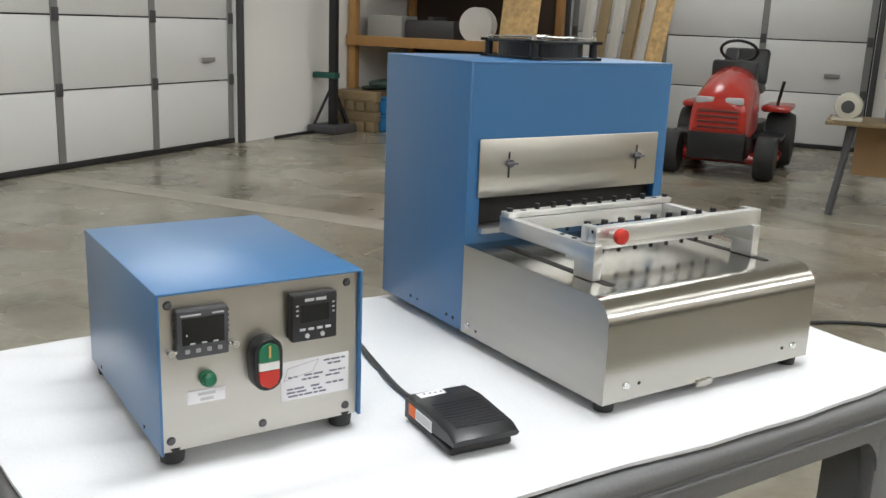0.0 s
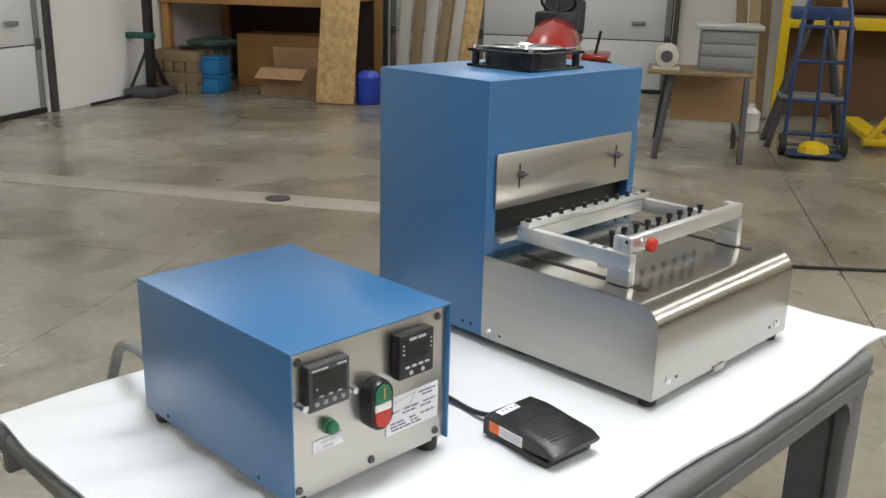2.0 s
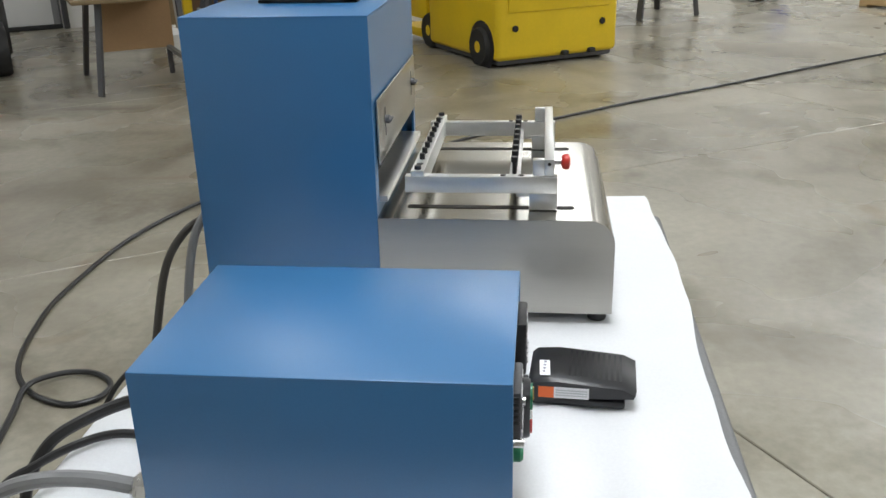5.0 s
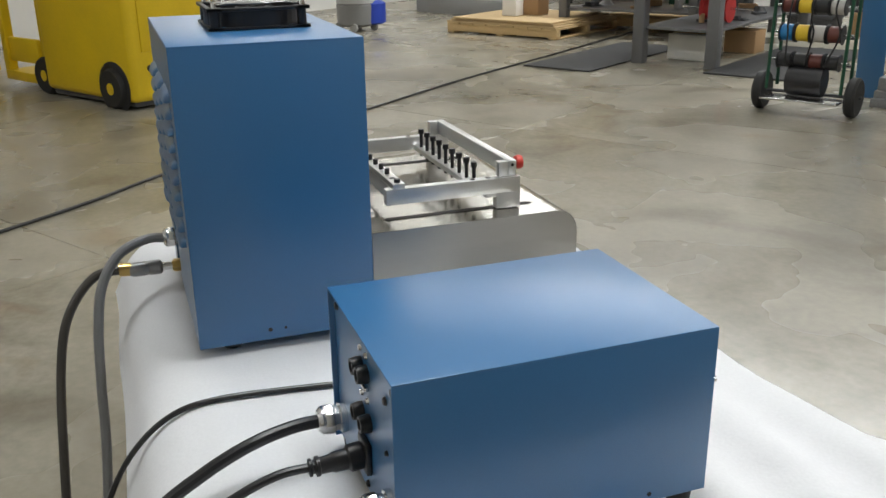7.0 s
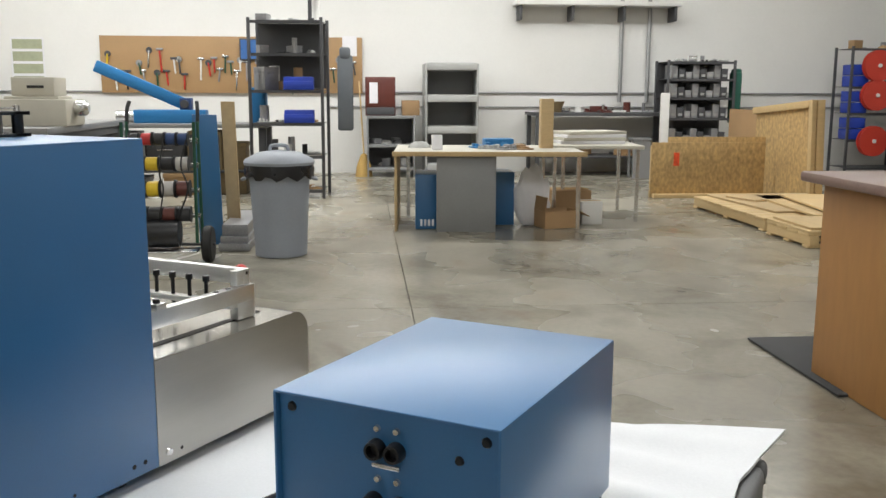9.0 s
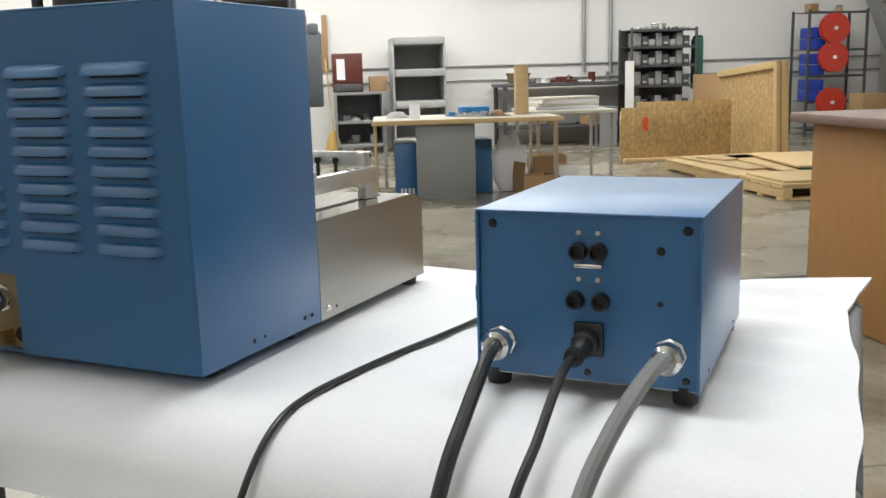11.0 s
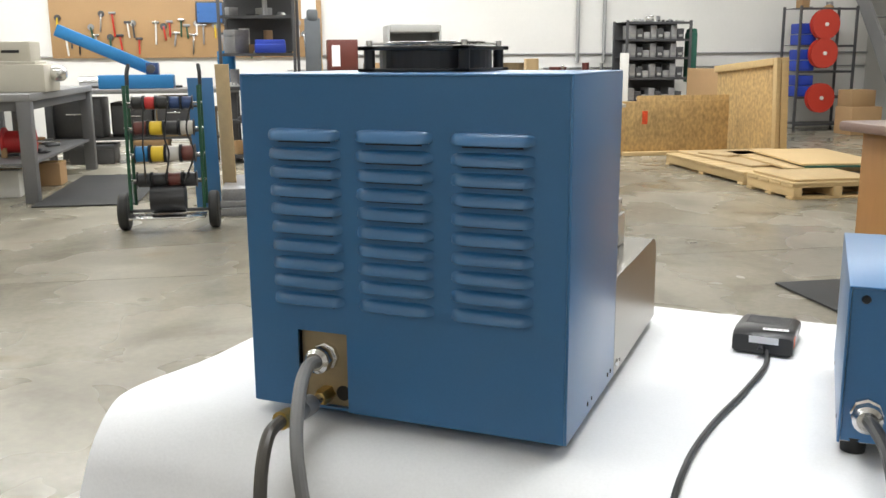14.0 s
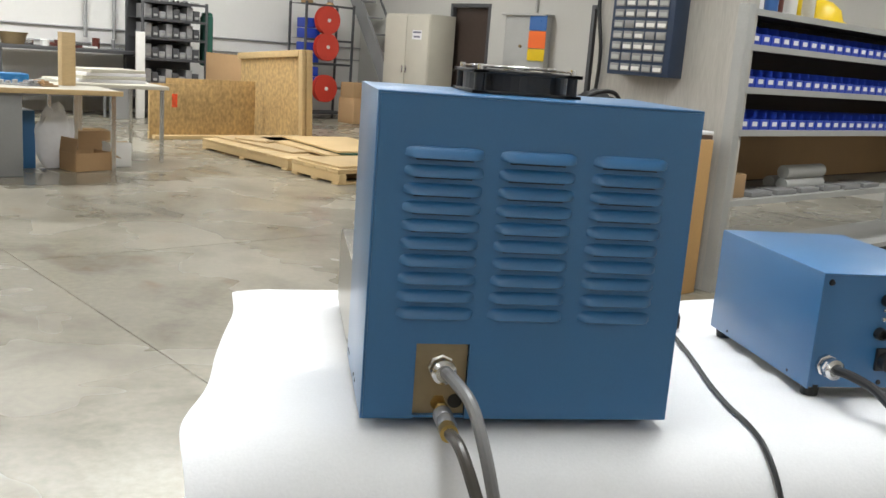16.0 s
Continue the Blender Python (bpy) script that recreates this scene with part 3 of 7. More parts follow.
    part("sill", box(0.021, X - 0.017, -0.010, 0.020, 0.955, 0.9625, 0.001), ALU, o)
    # shutter plate with two slotted thumb screws
    sp = bmesh.new()
    bx(sp, 0.016, 0.339, -0.0042, -0.0016, 1.003, 1.081, 0.0012)
    shut = part("shutter_plate", sp, STEELV, o, "brushed stainless shutter plate")
    for x in (0.064, 0.297):
        part("slot", box(x - 0.0016, x + 0.0016, -0.0046, -0.0041, 1.028, 1.063), DARKVOID, shut)
        k = bmesh.new()
        rod(k, (x, -0.0045, 1.048), (x, -0.010, 1.048), 0.0055, seg=14)
        bx(k, x - 0.010, x + 0.010, -0.013, -0.009, 1.0465, 1.0495, 0.001)
        part("wing_nut", k, DARKSTEEL, shut)
    # feed base: folded stainless cover with a rolled front edge
    FY, BT = -0.285, 0.941
    sb = bmesh.new()
    r = 0.031
    outline = [(0.0, HB), (0.0, BT)]
    for k in range(0, 11):
        th = math.pi / 2 * k / 10
        outline.append((FY + r - r * math.sin(th), BT - r + r * math.cos(th)))
    outline.append((FY, HB))
    for (ya, za), (yb, zb) in zip(outline[1:], outline[2:]):
        sb.faces.new([sb.verts.new(p) for p in ((0.0, ya, za), (0.358, ya, za), (0.358, yb, zb), (0.0, yb, zb))])
    bmesh.ops.remove_doubles(sb, verts=sb.verts, dist=1e-5)
    part("base_cover", sb, STEEL, o, "brushed stainless base cover with a rolled front edge")
    for x, xi in ((0.0, 0.002), (0.358, 0.356)):
        e = bmesh.new()
        pts = [(y, z) for y, z in outline]
        lo = [e.verts.new((x, y * 0.9985 + (-0.0004 if y == 0 else 0), z - 0.0004)) for y, z in pts]
        hi = [e.verts.new((xi, y * 0.9985 + (-0.0004 if y == 0 else 0), z - 0.0004)) for y, z in pts]
        e.faces.new(lo)
        e.faces.new(hi[::-1])
        for k in range(len(pts)):
            e.faces.new((lo[k], lo[(k + 1) % len(pts)], hi[(k + 1) % len(pts)], hi[k]))
        part("base_side", e, STEELS, o)
    part("base_floor", box(0.004, 0.354, FY + 0.004, -0.002, HB, HB + 0.003), STEEL, o)
    part("clip", box(0.150, 0.176, FY - 0.0025, FY + 0.012, HB - 0.006, HB + 0.003, 0.001), STEEL, o)
    for x, y, z, d in ((0.034, FY, 0.838, (0, -1, 0)), (0.327, FY, 0.838, (0, -1, 0)), (0.0, -0.016, 0.832, (-1, 0, 0)), (0.358, -0.016, 0.832, (1, 0, 0))):
        sc = bmesh.new()
        screw(sc, x, y, z, 0.0050, d)
        part("screw", sc, CHROME, o)
    for x in (0.054, 0.306):
        part("screw_hole", cyl((x, FY - 0.0004, 0.838), (x, FY + 0.001, 0.838), 0.0022, seg=10), DARKVOID, o)
    part("screw_hole", cyl((-0.0004, -0.036, 0.830), (0.001, -0.036, 0.830), 0.0022, seg=10), DARKVOID, o)
    # slots in the deck: dark strips laid on top, their shade put into the colour
    for x in (0.046, 0.318):
        g = bmesh.new()
        bx(g, x - 0.0058, x + 0.0058, -0.232, -0.036, BT + 0.0002, BT + 0.0006)
        for y in (-0.232, -0.036):
            rod(g, (x, y, BT + 0.0002), (x, y, BT + 0.00062), 0.0058, seg=16)
        part("deck_slot", g, DARKVOID, o)
    for x, y in ((0.03, 0.035), (0.33, 0.035), (0.030, 0.178), (0.330, 0.178), (0.018, -0.268), (0.340, -0.268)):
        foot(o, x, y)
    # the sliding clamp: two side arms, a pinned back rail, a row of long screws and a raised front rail
    Z1 = 0.984
    for x0, x1 in ((0.034, 0.047), (0.311, 0.324)):
        a = bmesh.new()
        bx(a, x0, x1, -0.216, -0.030, Z1 - 0.021, Z1, 0.0008)
        bx(a, x0, x1, -0.216, -0.182, BT + 0.001, Z1 - 0.0205, 0.0006)
        bx(a, x0, x1, -0.182, -0.166, Z1 - 0.0255, Z1 - 0.0205, 0.0006)
        part("side_arm", a, ALU, o, "milled aluminium side arm")
    rail = part("back_rail", box(0.030, 0.326, -0.054, -0.038, Z1 + 0.0005, Z1 + 0.008, 0.0008), ALU, o)
    part("lower_back_rail", box(0.0475, 0.3105, -0.053, -0.039, Z1 - 0.020, Z1 - 0.001, 0.0006), ALU, o)
    for k in range(8):
        x = 0.083 + k * 0.0275
        p = bmesh.new()
        rod(p, (x, -0.046, Z1 + 0.008), (x, -0.046, Z1 + 0.0155), 0.0034, seg=12)
        part("pin", p, BLACK, rail)
        part("pin_tip", cyl((x, -0.046, Z1 - 0.0205), (x, -0.046, Z1 - 0.0265), 0.0022, seg=10), BLACK, rail)
    for x in (0.038, 0.320, 0.060, 0.298):
        part("cap_screw", cyl((x, -0.046, Z1 + 0.008), (x, -0.046, Z1 + (0.0125 if x in (0.038, 0.320) else 0.0085)), 0.0042, seg=12), BLACK, rail)
    rail2 = part("screw_rail", box(0.0475, 0.3105, -0.170, -0.156, Z1 - 0.020, Z1 - 0.0125, 0.0006), ALU, o)
    for k in range(9):
        x = 0.068 + k * 0.0278
        p = bmesh.new()
        rod(p, (x, -0.163, Z1 - 0.0125), (x, -0.163, Z1 + 0.009), 0.0026, seg=12)
        rod(p, (x, -0.163, Z1 + 0.009), (x, -0.163, Z1 + 0.016), 0.0044, seg=14)
        part("long_screw", p, BLACK, rail2)
        part("screw_tip", cyl((x, -0.163, Z1 - 0.0205), (x, -0.163, Z1 - 0.0270), 0.0026, seg=10), BLACK, rail2)
    fr = bmesh.new()
    bx(fr, 0.038, 0.327, -0.212, -0.200, Z1 + 0.0004, Z1 + 0.0205, 0.0008)
    bx(fr, 0.038, 0.049, -0.200, -0.186, Z1 + 0.0004, Z1 + 0.0202, 0.0008)
    bx(fr, 0.315, 0.327, -0.200, -0.186, Z1 + 0.0004, Z1 + 0.0202, 0.0008)
    front = part("front_rail", fr, ALU, o, "raised milled aluminium front rail")
    kn = lathe(bmesh.new(), [(0.004, 0), (0.004, 0.006), (0.0085, 0.008), (0.0098, 0.012), (0.0090, 0.016), (0.004, 0.018)], 20, pose(0.064, -0.214, Z1 + 0.011, 90))
    part("knob", kn, REDP, front, "round red plastic knob")
    part("plunger", cyl((0.064, -0.212, Z1 + 0.011), (0.064, -0.222, Z1 + 0.011), 0.0052, seg=14), CHROME, front)
    for x in (0.0385, 0.3265):
        part("screw_hole", cyl((x, -0.206, Z1 + 0.015), (x + (0.001 if x > 0.1 else -0.001), -0.206, Z1 + 0.015), 0.0022, seg=10), DARKVOID, front)
    for x in (0.0405, 0.3175):
        for y in (-0.150, -0.172):
            part("screw_hole", cyl((x, y, Z1), (x, y, Z1 + 0.0006), 0.0035, seg=12), DARKVOID, front)
    return o


oven()


def cooling_fan():
    """A square axial fan with a polished wire guard, on the oven's roof."""
    zt = 1.181
    c = thing("cooling_fan", "black square cooling fan with a shiny guard on the oven roof", "fan", pose(0.187, 0.098, zt))
    s, h = 0.063, 0.027
    b = bmesh.new()
    for z0, z1 in ((0.0005, 0.004), (h - 0.004, h)):
        for sg in (-1, 1):
            bx(b, -s, s, sg * s - (0.006 if sg > 0 else 0), sg * s + (0.006 if sg < 0 else 0), z0, z1, 0.0008)
            bx(b, sg * s - (0.006 if sg > 0 else 0), sg * s + (0.006 if sg < 0 else 0), -s, s, z0, z1, 0.0008)
        for sx in (-1, 1):
            for sy in (-1, 1):
                bx(b, sx * (s - 0.018), sx * s, sy * (s - 0.018), sy * s, z0, z1)
    part("flange", b, BLACK, c)
    ring = bmesh.new()
    n = 40
    for k in range(n):
        a0, a1 = 2 * math.pi * k / n, 2 * math.pi * (k + 1) / n
        vs = []
        for r in (s - 0.0015, s - 0.006):
            vs.append([ring.verts.new((r * math.cos(a), r * math.sin(a), z)) for a in (a0, a1) for z in (0.003, h - 0.003)])
        ring.faces.new((vs[0][0], vs[0][2], vs[0][3], vs[0][1]))
        ring.faces.new((vs[1][0], vs[1][1], vs[1][3], vs[1][2]))
    part("shroud", ring, BLACK, c)
    for sx in (-1, 1):
        for sy in (-1, 1):
            part("corner_post", cyl((sx * (s - 0.009), sy * (s - 0.009), 0.004), (sx * (s - 0.009), sy * (s - 0.009), h - 0.004), 0.006, seg=12), BLACK, c)
            part("guard_screw", cyl((sx * (s - 0.009), sy * (s - 0.009), h), (sx * (s - 0.009), sy * (s - 0.009), h + 0.006), 0.0035, seg=10), CHROME, c)
    part("hub", lathe(bmesh.new(), [(0.021, 0.006), (0.021, h - 0.004), (0.018, h - 0.003)], 24), BLACK, c)
    for k in range(7):
        m = pose(0, 0, 0, 0, 0, k * 360 / 7)
        bl = bmesh.new()
        v = [bl.verts.new(m @ Vector(p)) for p in ((0.020, -0.011, 0.007), (0.053, -0.017, 0.006), (0.053, 0.013, h - 0.006), (0.020, 0.009, h - 0.007))]
        bl.faces.new(v)
        bmesh.ops.solidify(bl, geom=bl.faces[:], thickness=0.0014)
        part("blade", bl, BLACK, c)
    g = bmesh.new()
    for r in (0.018, 0.027, 0.036, 0.045, 0.054):
        pts = [(r * math.cos(2 * math.pi * k / 24), r * math.sin(2 * math.pi * k / 24), h + 0.0042) for k in range(25)]
        hose(g, pts, 0.0009, 1, 6)
    guard = part("wire_guard", g, CHROME, c, "polished wire finger guard")
    for k in range(4):
        a = radians(45 + 90 * k)
        part("spoke", rod(bmesh.new(), (0.016 * math.cos(a), 0.016 * math.sin(a), h + 0.0030), (0.077 * math.cos(a), 0.077 * math.sin(a), h + 0.0030), 0.0011, seg=6), CHROME, guard)
    part("badge", cyl((0, 0, h - 0.003), (0, 0, h + 0.0036), 0.0185, seg=26), CHROME, c, "bright round centre plate")
    return c


cooling_fan()


def rounded_bar(w, h, d, n=10):
    """An oval block w by h, d deep towards -y."""
    bm = bmesh.new()
    out = []
    for s, a0 in ((1, 0), (-1, 180)):
        for k in range(n + 1):
            a = radians(a0 + 180 * k / n)
            out.append((w / 2 * math.cos(a), s * (h - w) / 2 + w / 2 * math.sin(a)))
    lo = [bm.verts.new((x, 0, z)) for x, z in out]
    mid = [bm.verts.new((x, -d + 0.003, z)) for x, z in out]
    hi = [bm.verts.new((x * 0.90, -d, z * 0.945)) for x, z in out]
    k = len(out)
    for p, q in ((lo, mid), (mid, hi)):
        for i in range(k):
            bm.faces.new((p[i], p[(i + 1) % k], q[(i + 1) % k], q[i]))
    bm.faces.new(hi)
    bm.faces.new(lo[::-1])
    return bm


rnd_label = random.Random(11)


def control_box():
    """The control unit: a folded blue cover over a stainless front panel with two instruments and a push button."""
    c = thing("control_box", "blue metal control box with stainless front panel on foam sheet", "control box")
    x0, x1, y0, y1, zt = -0.457, -0.246, -0.178, 0.112, 0.980
    t = 0.0028
    part("top_cover", box(x0, x1, y0, y1, zt - t, zt, 0.0013), BLUE, c)
    for xa, xb in ((x0, x0 + t), (x1 - t, x1)):
        part("side_cover", box(xa, xb, y0, y1, HB, zt - t + 0.001, 0.0008), BLUE, c)
    part("bottom", box(x0 + t, x1 - t, y0 + 0.008, y1 - 0.006, HB, HB + 0.003), STEEL, c)
    for x, s in ((x0, -1), (x1, 1)):
        for y in (-0.12, 0.06):
            part("rivet_hole", cyl((x + s * 0.0005, y, HB + 0.008), (x - s * 0.001, y, HB + 0.008), 0.0022, seg=10), DARKVOID, c)
    fy = -0.1725
    panel = part("front_panel", box(x0 + t + 0.0006, x1 - t - 0.0006, fy, fy + 0.003, HB + 0.001, zt - t - 0.0006), STEELV, c, "brushed stainless front panel")
    for x, z in ((-0.445, 0.967), (-0.262, 0.967), (-0.446, 0.832), (-0.262, 0.832), (-0.354, 0.831)):
        sc = bmesh.new()
        screw(sc, x, fy, z, 0.0045, (0, -1, 0))
        part("panel_screw", sc, DARKSTEEL, panel)
    # first instrument, grey bezel with side clips
    cx, cz = -0.4155, 0.9385
    d1 = part("temperature_controller", box(cx - 0.0245, cx + 0.0245, fy - 0.011, fy, cz - 0.0225, cz + 0.0245, 0.0015), CHARCOAL, panel, "grey square digital controller")
    part("display", box(cx - 0.020, cx + 0.020, fy - 0.0116, fy - 0.0106, cz - 0.0088, cz + 0.017), GLOSSBLACK, d1)
    s = bmesh.new()
    bx(s, cx - 0.021, cx - 0.002, fy - 0.0116, fy - 0.0108, cz + 0.0190, cz + 0.0205)
    bx(s, cx + 0.009, cx + 0.020, fy - 0.0116, fy - 0.0108, cz + 0.0190, cz + 0.0205)
    for k in range(3):
        bx(s, cx - 0.013 + k * 0.011, cx - 0.008 + k * 0.011, fy - 0.0120, fy - 0.0116, cz - 0.0085, cz - 0.0072)
    bx(s, cx - 0.0165, cx - 0.0150, fy - 0.0120, fy - 0.0116, cz, cz + 0.0015)
    part("marking", s, SILVERP, d1)
    for k in range(4):
        x = cx - 0.0155 + k * 0.0103
        part("button", box(x - 0.0024, x + 0.0024, fy - 0.0124, fy - 0.0108, cz - 0.0172, cz - 0.0128, 0.0008), PARTGREY, d1)
    for sx in (-1, 1):
        k = bmesh.new()
        bx(k, cx + sx * 0.0245, cx + sx * 0.0300, fy - 0.0110, fy - 0.001, cz - 0.0160, cz - 0.0130, 0.0008)
        rod(k, (cx + sx * 0.0305, fy - 0.0135, cz - 0.0145), (cx + sx * 0.0305, fy - 0.002, cz - 0.0145), 0.0035, seg=12)
        part("clip_screw", k, CHROME, d1)
        for j in range(5):
            z = cz + 0.019 - 0.0052 * j
            part("side_rib", box(cx + sx * 0.0244, cx + sx * 0.0256, fy - 0.0095, fy - 0.002, z, z + 0.0024, 0.0004), BLACK, d1)
    # second instrument, black
    cx, cz = -0.303, 0.9395
    d2 = part("process_timer", box(cx - 0.0245, cx + 0.0245, fy - 0.013, fy, cz - 0.0245, cz + 0.0245, 0.0022), BLACK, panel, "black square digital timer")
    part("display", box(cx - 0.015, cx + 0.015, fy - 0.0134, fy - 0.0126, cz - 0.004, cz + 0.013), GLOSSBLACK, d2)
    s = bmesh.new()
    bx(s, cx - 0.011, cx - 0.001, fy - 0.0134, fy - 0.0128, cz + 0.0170, cz + 0.0200)
    bx(s, cx + 0.001, cx + 0.012, fy - 0.0134, fy - 0.0128, cz + 0.0170, cz + 0.0200)
    for k in range(3):
        for x in (cx - 0.019, cx + 0.020):
            bx(s, x - 0.0012, x + 0.0012, fy - 0.0134, fy - 0.0128, cz + 0.0030 + k * 0.0048, cz + 0.0046 + k * 0.0048)
    part("marking", s, SILVERP, d2)
    for k in range(4):
        x = cx - 0.0135 + k * 0.0092
        part("button", box(x - 0.0032, x + 0.0032, fy - 0.0142, fy - 0.0128, cz - 0.0130, cz - 0.0102, 0.0007), SILVERP, d2)
    for x in (cx - 0.0085, cx + 0.008):
        part("button", cyl((x, fy - 0.0128, cz - 0.0185), (x, fy - 0.0142, cz - 0.0185), 0.0024, seg=12), SILVERP, d2)
    # start and stop button
    bw = rounded_bar(0.031, 0.055, 0.017)
    bmesh.ops.transform(bw, matrix=Matrix.Translation((-0.3535, fy, 0.8985)), verts=bw.verts)
    pb = part("push_button", bw, BLACK, panel, "oval start and stop button, green over red")
    for z0, z1, mm in ((0.0045, 0.0235, GREENP), (-0.0045, 0.0035, WHITEP), (-0.0235, -0.0055, REDP)):
        k = bmesh.new()
        w = 0.0108
        pts = []
        for j in range(7):
            z = z0 + (z1 - z0) * j / 6
            over = max(0.0, abs(z) - 0.0125)
            pts.append((math.sqrt(max(1e-8, w * w - over * over)), z))
        ring = [(x, z) for x, z in pts] + [(-x, z) for x, z in pts[::-1]]
        lo = [k.verts.new((-0.3535 + x, fy - 0.0165, 0.8985 + z)) for x, z in ring]
        hi = [k.verts.new((-0.3535 + x * 0.93, fy - 0.0190, 0.8985 + z)) for x, z in ring]
        for j in range(len(ring)):
            k.faces.new((lo[j], lo[(j + 1) % len(ring)], hi[(j + 1) % len(ring)], hi[j]))
        k.faces.new(hi)
        part("button_cap", k, mm, pb)
    part("lens_line", box(-0.3545, -0.3525, fy - 0.0200, fy - 0.0189, 0.907, 0.919), STRAW, pb)
    # indicator lamp and plates
    lp = lathe(bmesh.new(), [(0.0080, 0), (0.0080, 0.004), (0.0066, 0.005), (0.0066, 0.010), (0.0045, 0.0125)], 20, pose(-0.410, fy, 0.8905, 90))
    part("indicator_lamp", lp, GREENP, panel, "small green indicator lamp")
    np_ = part("name_plate", box(-0.4295, -0.3920, fy - 0.0012, fy, 0.8655, 0.8790, 0.0004), PAPER, panel, "white engraved plate")
    k = bmesh.new()
    bx(k, -0.419, -0.402, fy - 0.0015, fy - 0.0011, 0.8735, 0.8765)
    bx(k, -0.417, -0.404, fy - 0.0015, fy - 0.0011, 0.8680, 0.8710)
    part("print", k, SILVERP, np_)
    lb = part("rating_label", box(-0.3345, -0.2590, fy - 0.0010, fy, 0.8495, 0.8920, 0.0003), PAPER, panel, "white printed rating label")
    k = bmesh.new()
    rows = ((0.86, 0.62, 0.94), (0.76, 0.68, 0.90), (0.56, 0.10, 0.94), (0.46, 0.30, 0.88), (0.26, 0.08, 0.92), (0.17, 0.08, 0.60), (0.08, 0.10, 0.66))
    for v, left, right in rows:
        u = left
        while u < right:
            w = min(right - u, 0.05 + 0.09 * rnd_label.random())
            bx(k, -0.3345 + 0.0755 * u, -0.3345 + 0.0755 * (u + w), fy - 0.0013, fy - 0.0010, 0.8495 + 0.0425 * v, 0.8495 + 0.0425 * (v + 0.045))
            u += w + (0.02 if rnd_label.random() < 0.7 else 0.10)
    part("print", k, INK, lb)
    k = bmesh.new()
    for (ua, va), (ub, vb) in (((.10, .82), (.54, .94)), ((.04, .52), (.46, .66)), ((.10, .82), (.04, .52)), ((.54, .94), (.46, .66))):
        bar(k, (-0.3345 + 0.0755 * ua, fy - 0.0012, 0.8495 + 0.0425 * va), (-0.3345 + 0.0755 * ub, fy - 0.0012, 0.8495 + 0.0425 * vb), 0.0004, 0.0007)
    part("emblem", k, SILVERP, lb)
    # back panel with sockets
    by = 0.1065
    back = part("back_panel", box(x0 + t + 0.0006, x1 - t - 0.0006, by - 0.003, by, HB + 0.001, zt - t - 0.0006), BLUE, c)
    for x, z, r in ((-0.262, 0.966, 0.005), (-0.443, 0.966, 0.005), (-0.420, 0.947, 0.0045), (-0.420, 0.899, 0.003), (-0.354, 0.829, 0.004), (-0.444, 0.830, 0.004)):
        k = bmesh.new()
        screw(k, x, by, z, r * 0.9, (0, 1, 0))
        part("panel_screw", k, BLACK, back)
    for x in (-0.346, -0.364):
        for z in (0.961, 0.918):
            k = bmesh.new()
            screw(k, x, by, z, 0.0034, (0, 1, 0))
            part("socket_screw", k, CHROME, back)
    for x, z in ((-0.346, 0.944), (-0.364, 0.944), (-0.343, 0.898), (-0.367, 0.898)):
        part("round_socket", lathe(bmesh.new(), [(0.0085, 0), (0.0085, 0.004), (0.0074, 0.010), (0.0055, 0.010), (0.0055, 0.003)], 20, pose(x, by, z, -90)), BLACK, back)
    part("socket_bar", box(-0.368, -0.342, by, by + 0.004, 0.9285, 0.9325, 0.001), CHROME, back)
    part("mains_inlet", box(-0.370, -0.342, by, by + 0.006, 0.846, 0.878, 0.002), BLACK, back)
    for x, y in ((-0.442, -0.160), (-0.262, -0.160), (-0.442, 0.094), (-0.262, 0.094)):
        foot(c, x, y)
    return c


control_box()


def gland(parent, p, d, r=0.0125):
    """A ridged metal cable gland at p, pointing along d."""
    m = Matrix.Translation(p) @ Vector(d).to_track_quat("Z", "Y").to_matrix().to_4x4()
    g = lathe(bmesh.new(), [(r * 1.22, 0), (r * 1.22, 0.006), (r * 1.02, 0.007), (r * 1.02, 0.012), (r * 1.18, 0.013), (r * 1.18, 0.021), (r * 0.92, 0.026), (r * 0.70, 0.026)], 8, m)
    part("gland_body", g, CHROME, parent)
    part("gland_nut", lathe(bmesh.new(), [(r * 1.12, 0.021), (r * 1.12, 0.024), (r * 0.8, 0.028)], 20, m), CHROME, parent)


def cable(name, label, pts, r, material, category="cable"):
    c = thing(name, label, category)
    part("jacket", hose(bmesh.new(), pts, r), material, c)
    return c


k = cable("power_cable", "thick grey cable hanging from a metal gland behind the oven",
          [(0.270, 0.232, 0.879), (0.266, 0.262, 0.882), (0.252, 0.302, 0.868), (0.240, 0.330, 0.826), (0.226, 0.342, 0.765), (0.210, 0.348, 0.69), (0.185, 0.355, 0.58), (0.14, 0.38, 0.40), (0.10, 0.44, 0.15), (0.08, 0.50, 0.012), (0.05, 0.75, 0.011)], 0.0070, HOSEGR)
gland(k, (0.271, 0.2105, 0.879), (0, 1, 0.02))
k = cable("air_hose", "dark rubber air hose with brass quick coupling behind the oven",
          [(0.274, 0.300, 0.838), (0.268, 0.335, 0.836), (0.258, 0.366, 0.808), (0.245, 0.388, 0.765), (0.225, 0.402, 0.69), (0.190, 0.412, 0.58), (0.15, 0.43, 0.38), (0.14, 0.47, 0.14), (0.17, 0.55, 0.013), (0.3, 0.8, 0.011)], 0.0066, HOSEDK, "hose")
part("elbow", lathe(bmesh.new(), [(0.0095, 0), (0.0095, 0.016), (0.0075, 0.020)], 6, pose(0.271, 0.2105, 0.836, -90)), BRASS, k, "brass hose fitting")
part("nipple", cyl((0.271, 0.229, 0.836), (0.272, 0.246, 0.836), 0.0055), CHROME, k)
